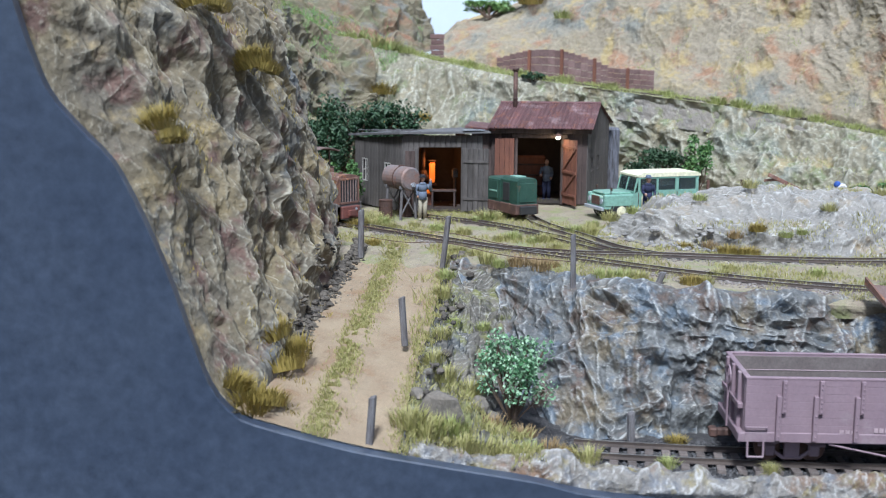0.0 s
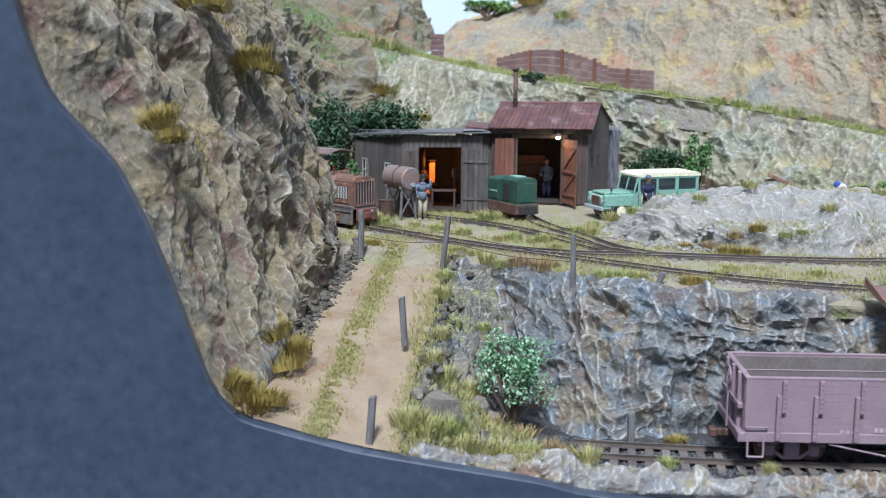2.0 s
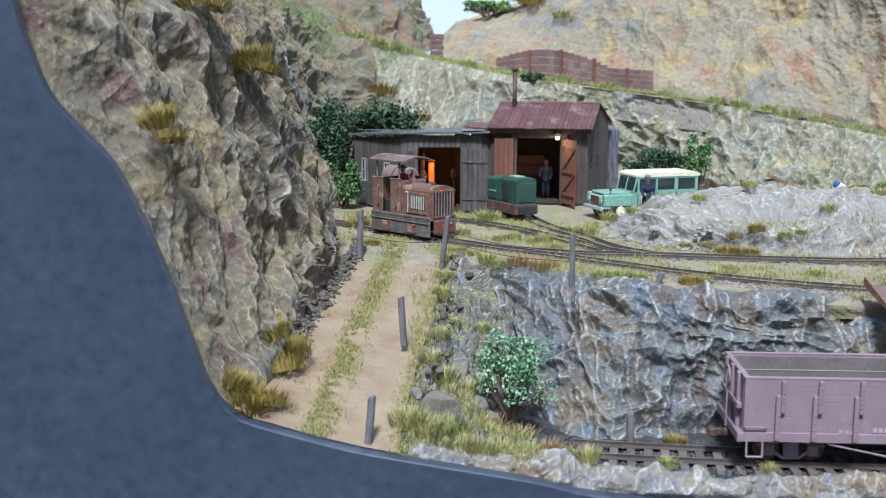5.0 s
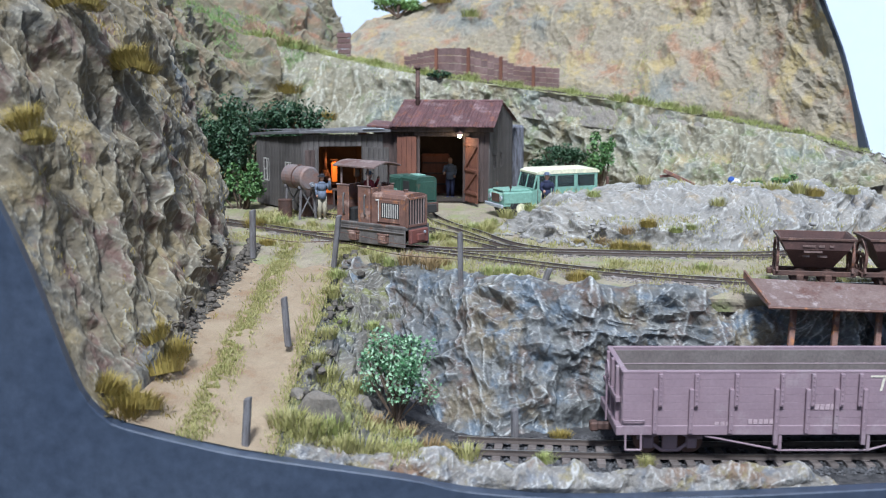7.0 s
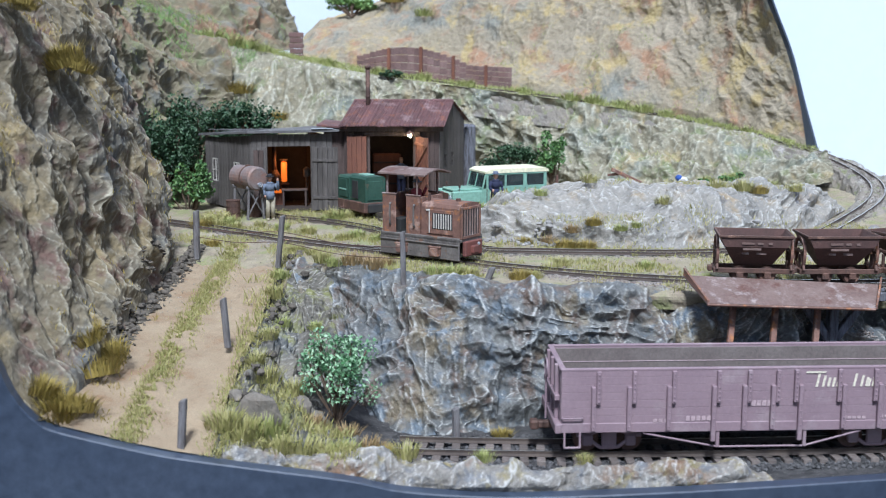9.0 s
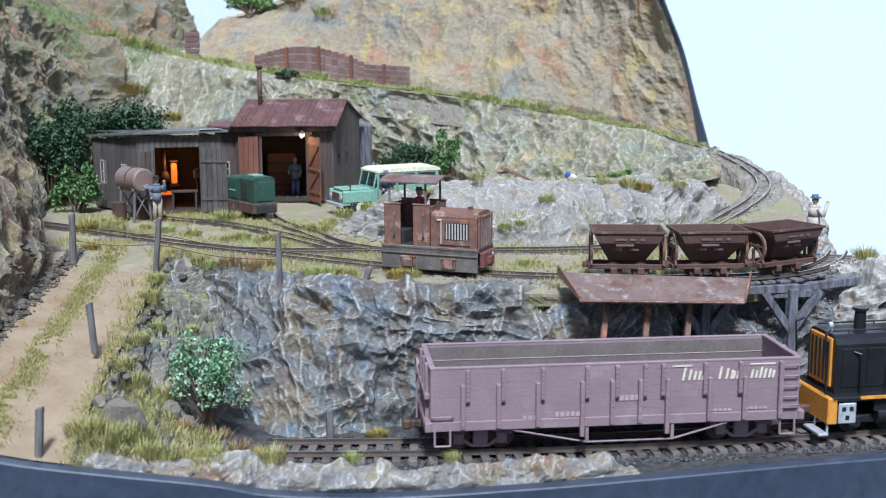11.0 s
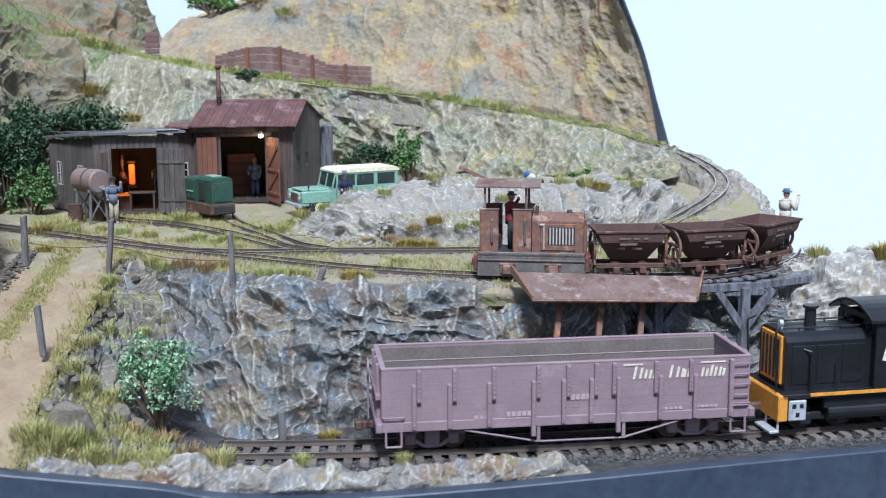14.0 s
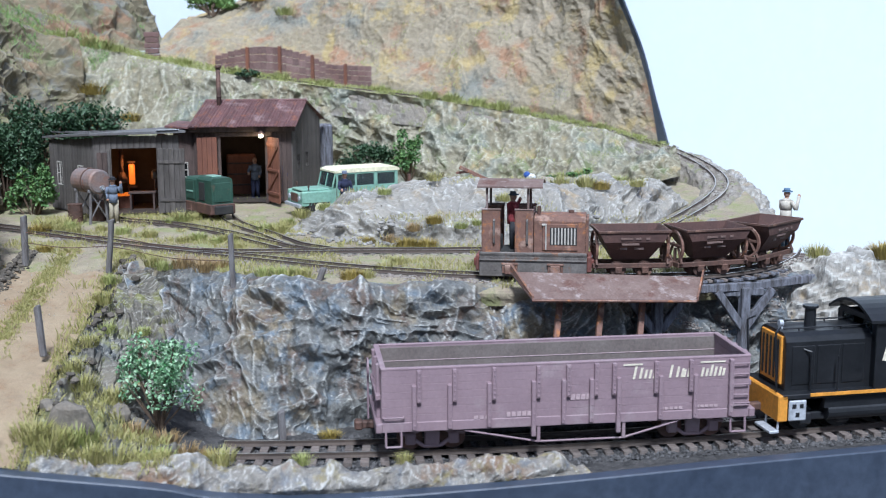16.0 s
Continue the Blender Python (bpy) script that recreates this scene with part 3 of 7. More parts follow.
v, f = loft([[(352, 915, 112), (368, 893, 112), (400, 880, 112), (450, 880, 112), (520, 890, 112)],
             [(358, 922, 150), (374, 900, 152), (402, 890, 156), (450, 888, 158), (520, 895, 158)],
             [(366, 935, 174), (382, 918, 180), (402, 908, 187), (424, 904, 182), (520, 908, 172)],
             [(385, 960, 173), (400, 955, 178), (420, 945, 181), (455, 945, 176), (520, 945, 170)],
             [(400, 985, 160), (420, 985, 160), (440, 985, 160), (470, 985, 160), (520, 985, 160)]], 170, 90, crag=3.6, cell=13, seed=111, rough=0.4, pin=(0.05, 0.0))
sheet("trestle_outcrop", v, f, M_rock_pale, "grey rock outcrop at the far end of the trestle", "rock", "structure")
# low rocks along the front board
v, f = loft([[(-15, 801, 130), (20, 801, 124), (61, 801, 117), (108, 801, 113), (170, 801, 113), (224, 801, 114)],
             [(-15, 803, 136), (20, 804, 131), (61, 804, 124), (108, 804, 122), (170, 804, 122), (222, 804, 117)],
             [(-15, 810, 137), (20, 812, 131), (61, 812, 124), (108, 811, 122), (170, 811, 122), (220, 809, 116)],
             [(-12, 820, 131), (24, 821, 122), (63, 820, 114), (108, 820, 112), (170, 818, 112), (220, 815, 113)]], 320, 56, crag=3.0, cell=15, seed=121, rough=0.3, pin=(0.12, 0.12), crests=0.3)
sheet("front_rocks", v, f, surface("mixed_edge_rock", (0.25, 0.235, 0.21), (0.20, 0.175, 0.145), 0.85, big=40, fine=420, bump=0.5, spots=[(0.19, 0.12, 0.075), (0.15, 0.155, 0.165), (0.24, 0.20, 0.10)], spot_at=0.55, spot_scale=34, grainy=0.22, highlight=(0.52, 0.50, 0.46)), "low pale rocks along the front board", "rock", "structure")


# ---- railway lines ----
def line(name, pts, gauge, label, step, tie_len, tie=(2.6, 1.4), rail_h=1.7, rail_w=0.72, ties=True, sink=0.55):
    c = spline(pts, max(30, int(sum(math.dist(a, b) for a, b in zip(pts, pts[1:])) / 4)))
    d = np.gradient(c, axis=0)
    d /= np.linalg.norm(d, axis=1, keepdims=True)
    side = np.stack([-d[:, 1], d[:, 0], np.zeros(len(d))], 1)
    top = thing(name, at(0, 0, 0), label, "railway track", kind="structure")
    for s in (-1, 1):
        g = G()
        vv, ff = [], []
        for p, n in zip(c, side):
            q = p + n * s * gauge / 2
            for w, h in ((-1.3, -1), (-0.5, -0.55), (-0.55, 0), (0.55, 0), (0.5, -0.55), (1.3, -1)):
                r = q + n * w * rail_w
                vv.append((r[0], r[1], q[2] + h * rail_h))
        for i in range(len(c) - 1):
            for k in range(6):
                ff.append((i * 6 + k, i * 6 + (k + 1) % 6, i * 6 + 6 + (k + 1) % 6, i * 6 + 6 + k))
        g.add(vv, ff)
        me = g.mesh("rail", M_railside)
        me.materials.append(M_rail)
        for poly in me.polygons:
            if poly.normal.z > 0.9 and poly.center.z > 0:
                poly.material_index = 1
        part("rail", me, None, top, "steel rail with rusty sides")
    if ties:
        me = G().box((0, 0, 0), (tie[0], tie_len, tie[1]), bev=0.2).mesh("sleeper", M_sleeper)
        L = sum(np.linalg.norm(np.diff(c, axis=0), axis=1))
        n = int(L / step)
        s = np.concatenate([[0], np.cumsum(np.linalg.norm(np.diff(c, axis=0), axis=1))])
        for i in range(n):
            q = (i + 0.5) * step
            p = [np.interp(q, s, c[:, k]) for k in range(3)]
            dx, dy = np.interp(q, s, d[:, 0]), np.interp(q, s, d[:, 1])
            ob = new("sleeper", me)
            ob.parent = top
            ob.matrix_world = at(p[0], p[1], p[2] - rail_h - tie[1] / 2 - 0.1 - sink, math.degrees(math.atan2(dy, dx)) + random.uniform(-2.5, 2.5))
    return top


FRONT = [(-150, 1205, 182.6), (-100, 1168, 182.6), (-56, 1128, 182.6), (-31, 1103, 182.6), (2, 1070, 182.6), (33, 1043, 182.6), (78, 1007, 182.6), (126, 968, 182.6), (170, 941, 182.6), (212, 923, 182.6), (255, 911, 182.6), (308, 906, 182.6), (334, 911.5, 182.6), (358, 925, 182.6), (381, 949, 182.6), (398, 975, 182.6)]
REAR = [(40, 1037, 182.6), (78, 1053 - 28, 182.6), (132, 1020, 182.6), (204, 1008, 182.6), (265, 1006, 183), (322, 1034, 184), (378, 1094, 188), (425, 1150, 197), (440, 1200, 206), (425, 1258, 219), (385, 1302, 231.5), (330, 1338, 243), (256, 1376, 256), (160, 1412, 268), (60, 1445, 281.5)]
# stony bed under the rising curve
bed = spline(REAR, 220)[70:]
dd = np.gradient(bed, axis=0)
dd /= np.linalg.norm(dd[:, :2], axis=1)[:, None]
nn = np.stack([-dd[:, 1], dd[:, 0], 0 * dd[:, 0]], 1)
rows = [bed + nn * o + np.array((0, 0, z)) for o, z in ((22, -26), (15, -7), (10, -2.0), (-10, -2.0), (-15, -7), (-22, -26))]
v, f = loft([r[::6].tolist() for r in rows], 300, 34, rough=0.5, crag=0.9, cell=8, seed=131, pin=(0, 0))
sheet("curve_bed", v, f, surface("stony_track_bed", (0.27, 0.235, 0.19), (0.20, 0.18, 0.155), 0.95, big=70, fine=900, bump=0.8, spots=[(0.34, 0.32, 0.29), (0.20, 0.21, 0.10)], spot_at=0.58, spot_scale=60), "stony bed of the curved line", "embankment", "structure")
SIDING = [(60, 860, 118), (78, 856.6, 118), (140, 849, 118), (220, 844, 118), (300, 844, 118), (380, 848, 118), (480, 856, 118), (600, 868, 118)]
line("quarry_line", FRONT, 9.4, "narrow rusty quarry line along the yard edge", 7.5, 17)
line("upper_line", REAR, 9.4, "narrow line that curves up to the ledge", 7.5, 17)
line("shed_spur", [(-30, 1240, 182.2), (-18, 1188, 182.2), (26, 1152, 182.2), (60, 1108, 182.2), (86, 1062, 182.4), (100, 1036, 182.5)], 9.4, "narrow spur into the wooden shed", 7.5, 17)
line("workshop_spur", [(60, 1215, 182), (62, 1180, 182), (72, 1138, 182.2), (88, 1098, 182.3), (105, 1050, 182.4), (125, 1024, 182.5)], 9.4, "narrow spur to the workshop", 7.5, 17)
line("siding_line", SIDING, 17.5, "siding of wider gauge with dark sleepers", 8.0, 33, (4, 2.4), 2.4, 1.1, sink=0.0)

# ---- materials of things ----
M_gond = surface("faded_oxide_paint", (0.275, 0.195, 0.215), (0.245, 0.172, 0.193), 0.65, big=60, fine=700, bump=0.08, grainy=0.08, spots=[(0.31, 0.24, 0.25)], spot_at=0.6, spot_scale=50)
M_gond_in = surface("grey_brown_wagon_inside", (0.17, 0.143, 0.13), (0.135, 0.11, 0.10), 0.85, big=60, fine=600, bump=0.2)
M_letter = surface("cream_lettering_paint", (0.72, 0.66, 0.52), (0.62, 0.56, 0.45), 0.7, big=300, fine=900, bump=0.1)
M_dim = surface("worn_lettering_paint", (0.45, 0.34, 0.35), (0.40, 0.30, 0.31), 0.7, big=300, fine=900, bump=0.1)
M_black = surface("black_engine_paint", (0.012, 0.013, 0.015), (0.02, 0.021, 0.024), 0.35, big=60, fine=600, bump=0.08)
M_orange = surface("orange_engine_paint", (0.70, 0.31, 0.045), (0.62, 0.27, 0.04), 0.45, big=70, fine=500, bump=0.08)
M_silver = surface("silver_paint", (0.55, 0.57, 0.60), (0.42, 0.44, 0.48), 0.45, 0.3, big=150, fine=700, bump=0.2)
M_rust = surface("rusty_red_brown_metal", (0.215, 0.115, 0.085), (0.145, 0.08, 0.06), 0.75, 0.1, big=120, fine=800, bump=0.35, spots=[(0.36, 0.24, 0.19), (0.36, 0.15, 0.06)], spot_at=0.58, spot_scale=110)
M_rustroof = surface("dusty_rusty_sheet", (0.21, 0.15, 0.13), (0.155, 0.10, 0.085), 0.8, 0.1, big=90, fine=800, bump=0.35, spots=[(0.13, 0.065, 0.05), (0.33, 0.27, 0.25)], spot_at=0.6, spot_scale=70)
M_darkrust = surface("dark_rusty_iron", (0.085, 0.052, 0.042), (0.14, 0.075, 0.055), 0.7, 0.2, big=120, fine=800, bump=0.35, spots=[(0.24, 0.14, 0.10)], spot_at=0.62, spot_scale=140)
M_tub = surface("dark_red_brown_tub", (0.115, 0.062, 0.052), (0.085, 0.05, 0.044), 0.7, 0.15, big=100, fine=800, bump=0.35, spots=[(0.19, 0.11, 0.085)], spot_at=0.6, spot_scale=110)
M_frame = surface("grimy_grey_steel", (0.12, 0.105, 0.095), (0.19, 0.17, 0.155), 0.65, 0.2, big=140, fine=800, bump=0.3, spots=[(0.22, 0.10, 0.05)], spot_at=0.62, spot_scale=160)
M_redpaint = surface("worn_red_paint", (0.19, 0.06, 0.045), (0.13, 0.055, 0.045), 0.7, big=150, fine=800, bump=0.2)
M_green = surface("dull_green_engine_paint", (0.022, 0.062, 0.042), (0.036, 0.082, 0.058), 0.6, big=100, fine=700, bump=0.15, spots=[(0.12, 0.09, 0.06)], spot_at=0.66, spot_scale=150)
M_rover = surface("pale_green_car_paint", (0.22, 0.38, 0.295), (0.24, 0.40, 0.315), 0.4, big=40, fine=400, bump=0.03)
M_cream = surface("cream_car_roof_paint", (0.78, 0.74, 0.52), (0.74, 0.69, 0.47), 0.45, big=40, fine=400, bump=0.03)
M_tyre = surface("black_rubber", (0.02, 0.02, 0.02), (0.035, 0.033, 0.03), 0.85, big=100, fine=900, bump=0.2)
M_carglass = glass("dark_car_glass", (0.25, 0.32, 0.33))
M_wood = surface("weathered_dark_plank", (0.07, 0.06, 0.053), (0.125, 0.11, 0.10), 0.85, big=100, fine=600, bump=0.6, stretch=(3, 3, 0.5), per_piece=0.2)
M_woodbrown = surface("dark_brown_plank", (0.06, 0.042, 0.036), (0.10, 0.07, 0.06), 0.85, big=100, fine=600, bump=0.6, stretch=(3, 3, 0.5), per_piece=0.2)
M_wall = surface("rotting_timber_wall", (0.15, 0.088, 0.078), (0.20, 0.13, 0.12), 0.9, big=60, fine=500, bump=0.5, per_piece=0.2)
M_reddoor = surface("red_brown_door_plank", (0.21, 0.085, 0.05), (0.16, 0.065, 0.042), 0.8, big=100, fine=600, bump=0.4, stretch=(3, 3, 0.6), per_piece=0.12)
M_redroof = surface("rust_red_corrugated_iron", (0.14, 0.068, 0.066), (0.095, 0.045, 0.043), 0.7, 0.1, big=70, fine=500, bump=0.3, spots=[(0.24, 0.16, 0.155), (0.20, 0.08, 0.05)], spot_at=0.58, spot_scale=60, per_piece=0.2)
M_tarroof = surface("grey_tar_felt", (0.10, 0.095, 0.095), (0.17, 0.165, 0.165), 0.85, big=60, fine=600, bump=0.3)
M_post = surface("silvered_post_wood", (0.21, 0.20, 0.20), (0.12, 0.105, 0.10), 0.9, big=200, fine=900, bump=0.7, stretch=(3, 3, 0.5))
M_bluewood = surface("blue_grey_trestle_timber", (0.20, 0.205, 0.24), (0.07, 0.065, 0.068), 0.9, big=160, fine=900, bump=0.7, stretch=(3, 3, 0.5))
M_winframe = surface("pale_window_frame", (0.50, 0.47, 0.42), (0.40, 0.37, 0.33), 0.8, big=200, fine=800, bump=0.2)
M_darkpane = glass("dusty_dark_pane", (0.10, 0.11, 0.11))
# near-black: the shade inside shed and workshop put into the boards' colour
M_inside = surface("shade_dark_interior", (0.03, 0.023, 0.018), (0.05, 0.036, 0.028), 0.9, big=80, fine=500, bump=0.4)
M_tank = surface("rusty_grey_tank", (0.27, 0.17, 0.135), (0.22, 0.19, 0.185), 0.65, 0.2, big=90, fine=700, bump=0.25, spots=[(0.30, 0.12, 0.06)], spot_at=0.62, spot_scale=100)
M_stone = surface("loose_stone", (0.32, 0.30, 0.27), (0.22, 0.21, 0.20), 0.9, big=200, fine=900, bump=0.5, per_piece=0.3)
M_bulb = glow("warm_bulb_glass", (1.0, 0.78, 0.42), 14)
# emission that stands in for orange-lit surfaces inside the shed
M_orange_glow = glow("orange_glow_patch", (1.0, 0.22, 0.015), 0.55)
M_skin = surface("painted_skin", (0.45, 0.26, 0.18), (0.42, 0.24, 0.16), 0.7, big=300, fine=900, bump=0.05)


def merge(name, pieces, smooth=True):
    """One mesh out of several collected shapes, each with its own material."""
    me = bpy.data.meshes.new(name)
    v, f, mi, mats = [], [], [], []
    for gg, mt in pieces:
        n = len(v)
        v += gg.v
        f += [tuple(i + n for i in q) for q in gg.f]
        if mt not in mats:
            mats.append(mt)
        mi += [mats.index(mt)] * len(gg.f)
    me.from_pydata([(x * MM, y * MM, z * MM) for x, y, z in v], [], f)
    for mt in mats:
        me.materials.append(mt)
    me.polygons.foreach_set("material_index", mi)
    bm = bmesh.new()
    bm.from_mesh(me)
    bmesh.ops.recalc_face_normals(bm, faces=bm.faces)
    bm.to_mesh(me)
    bm.free()
    if smooth:
        me.polygons.foreach_set("use_smooth", [True] * len(me.polygons))
    return me


# ---- wooden engine shed ----
def planks(parent, a, b, z0, z1, width, material, gap=(), top=None, thick=1.4, name="plank"):
    """Upright boards from a to b; gap: stretches (from, to, low, high) along the wall left open."""
    a, b = Vector((*a, 0)), Vector((*b, 0))
    L = (b - a).length
    ang = math.degrees(math.atan2(b.y - a.y, b.x - a.x))
    n = max(1, round(L / width))
    w = L / n
    for i in range(n):
        s = (i + 0.5) * w
        p = a + (b - a) * (s / L)
        hi = z1 if top is None else top(s / L)
        spans = [(z0 + random.uniform(0, 0.5), hi)]
        for g0, g1, lo, up in gap:
            if g0 < s < g1:
                spans = [(z0, lo), (up, hi)]
        for lo, up in spans:
            if up - lo > 0.6:
                h = up - lo
                ob = part(name, G().box((0, 0, h / 2), (w * 0.95, thick + random.uniform(-0.25, 0.25), h), bev=0.12), material, parent)
                ob.matrix_local = at(p.x, p.y, lo, ang)


def window(parent, p, ang, w, h, name="window", frame_material=None):
    frame_material = frame_material or M_winframe
    m = new(name)
    m.parent = parent
    m.matrix_local = at(*p, ang)
    part("pane", G().box((0, 0.2, 0), (w, 0.3, h), bev=0.05), M_darkpane, m)
    fr = G()
    for s in (-1, 1):
        fr.box((s * w / 2, 0, 0), (1.0, 1.6, h + 1), bev=0.12)
        fr.box((0, 0, s * h / 2), (w + 1, 1.6, 1.0), bev=0.12)
    fr.box((0, -0.1, 0), (0.6, 1.2, h), bev=0.1).box((0, -0.1, 0), (w, 1.2, 0.6), bev=0.1)
    part("window_frame", fr, frame_material, m)
    return m


def wooden_shed():
    t = thing("engine_shed", at(-6, 0, 1), "low weathered grey plank shed with a lit doorway and open door", "shed")
    FL, FR, BR, BL = (-26.6, 1206), (33, 1211), (14, 1275), (-66, 1262)
    Lw = math.dist(BL, FL)
    planks(t, BL, FL, U, 234, 4.2, M_wood, gap=((12, 19, 199, 217), (44, 52, 198, 216)), top=lambda s: 232 + 5 * s)
    planks(t, FL, FR, U, 238, 4.0, M_wood, gap=((10, 45, U - 1, 229),))
    planks(t, FR, BR, U, 236, 4.2, M_wood)
    planks(t, BR, BL, U, 232, 4.2, M_wood)
    d = ((FL[0] - BL[0]) / Lw, (FL[1] - BL[1]) / Lw)
    ang = math.degrees(math.atan2(d[1], d[0]))
    window(t, (BL[0] + d[0] * 15.5, BL[1] + d[1] * 15.5, 208), ang, 8, 17)
    window(t, (BL[0] + d[0] * 48, BL[1] + d[1] * 48, 207), ang, 8, 17)
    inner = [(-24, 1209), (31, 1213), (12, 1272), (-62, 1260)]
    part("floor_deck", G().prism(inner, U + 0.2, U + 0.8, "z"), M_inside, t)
    # added lining, near-black so that the shed's inside stays dark
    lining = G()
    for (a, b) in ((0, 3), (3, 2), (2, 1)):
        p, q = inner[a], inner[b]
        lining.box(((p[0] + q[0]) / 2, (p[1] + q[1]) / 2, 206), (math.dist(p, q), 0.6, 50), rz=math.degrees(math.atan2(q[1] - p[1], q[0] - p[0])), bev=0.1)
    part("inner_lining", lining, M_inside, t, "added near-black lining that darkens the inside")
    roof = G()
    rp = [(-29, 1200), (39, 1205), (18, 1280), (-72, 1266)]
    zz = [239.2, 240, 238, 233.5]
    roof.add([(x, y, z) for (x, y), z in zip(rp, zz)] + [(x, y, z + 1.6) for (x, y), z in zip(rp, zz)],
             [(3, 2, 1, 0), (4, 5, 6, 7), (0, 1, 5, 4), (1, 2, 6, 5), (2, 3, 7, 6), (3, 0, 4, 7)])
    for k in range(9):
        a = (k + 0.5) / 9
        x0, y0 = rp[0][0] + a * 68, rp[0][1] + a * 5
        x1, y1 = rp[3][0] + a * 90, rp[3][1] + a * 14
        part("batten", G().box(((x0 + x1) / 2, (y0 + y1) / 2, 239.6), (0.8, 66, 0.7), rz=math.degrees(math.atan2(x0 - x1, y1 - y0)), rx=-2.2, bev=0.1), M_tarroof, t)
    part("roof", roof, M_tarroof, t, "flat tar felt roof with battens")
    part("loose_sheet", G().box((26, 1207, 242), (16, 8, 0.6), rz=6, rx=-6, bev=0.1), M_silver, t, "loose pale roofing sheet")
    for x in (-16.5, 18.5):
        part("door_post", G().box((x, 1207 + x * 0.08, 204), (2, 2.2, 48), bev=0.2), M_wood, t)
    leaf = new("door")
    leaf.parent = t
    leaf.matrix_local = at(18.5, 1205, U + 1, -12)
    for i in range(5):
        part("plank", G().box((2.1 + i * 3.9, random.uniform(-0.2, 0.2), 24), (3.7, 1.1, 47 + random.uniform(-0.8, 0.8)), bev=0.12), M_wood, leaf)
    for z in (10, 38):
        part("batten", G().box((10, -0.9, z), (19, 0.8, 2.2), bev=0.12), M_wood, leaf)
    leaf2 = new("door")
    leaf2.parent = t
    leaf2.matrix_local = at(-17, 1206, U + 1, 178)
    for i in range(2):
        part("plank", G().box((2.0 + i * 3.8, 1.6, 23), (3.6, 1.1, 45), bev=0.12), M_woodbrown, leaf2)
    # glowing slab put in for the orange-lit patch of the back wall
    lan = thing("lantern", at(-11, 1252, 206), "orange glow panel for the lit patch on the shed's back wall", "lamp")
    part("lit_glass", G().box((0, 0, 0.5), (4.6, 2, 16), bev=0.9), M_orange_glow, lan, "orange glowing slab for the lit wall patch")
    part("lantern_frame", G().box((0, 0, 10), (6, 3, 1.2)).box((0, 0, -9), (7.5, 3, 1.5)), M_darkrust, lan)
    # made-up forge; its glowing lumps imitate other orange-lit spots
    fg = thing("forge", at(-18, 1246, U + 0.8), "made-up brick forge whose glowing lumps stand for orange-lit spots", "forge")
    part("hearth", G().box((0, 0, 5), (15, 9, 10), bev=0.6), M_reddoor, fg, "sooty red brick hearth")
    part("ember_bed", G().ball((-2, -1, 10.4), (3.6, 2.6, 1.6)).ball((3, 0, 10.6), (2.4, 2.0, 2.2)), M_orange_glow, fg, "orange glowing lumps for lit spots in the shed", True)
    part("hood", G().rod((0, 1, 20), (0, 1, 28), 5.5, 8, 2.2).rod((0, 1, 28), (0, 1, 46), 1.6, 8), M_darkrust, fg, "sheet iron smoke hood", True)
    part("hood_stay", G().rod((-5, 3, 10), (-4, 3, 20.5), 0.5, 6).rod((5, 3, 10), (4, 3, 20.5), 0.5, 6), M_darkrust, fg)
    fl = thing("drill_stand", at(7, 1246, U + 0.8), "dark bench drill on a column inside the shed", "machine")
    part("column", G().rod((0, 0, 0.6), (0, 0, 30), 1.1, 8), M_frame, fl)
    part("base_plate", G().box((0, 0, 0.6), (8, 8, 1.2)), M_frame, fl)
    part("drill_head", G().box((0, -2, 26), (5, 8, 7), bev=1).rod((0, -4, 16), (0, -4, 23), 0.8, 8), M_frame, fl)
    b = thing("work_bench", at(-2, 1232, U + 0.8), "dark work bench cluttered with tools inside the shed", "bench")
    part("bench_top", G().box((0, 0, 14), (20, 9, 1.4)), M_woodbrown, b)
    for sx in (-1, 1):
        for sy in (-1, 1):
            part("leg", G().box((sx * 8.5, sy * 3.5, 6.8), (1.4, 1.4, 13.4)), M_woodbrown, b)
    lamp = new("shed_lamp", bpy.data.lights.new("shed_lamp", "POINT"))
    lamp.data.energy, lamp.data.color, lamp.data.shadow_soft_size = 0.008, (1, 0.36, 0.08), 0.003
    lamp.location = (-0.010, 1.243, 0.214)


wooden_shed()


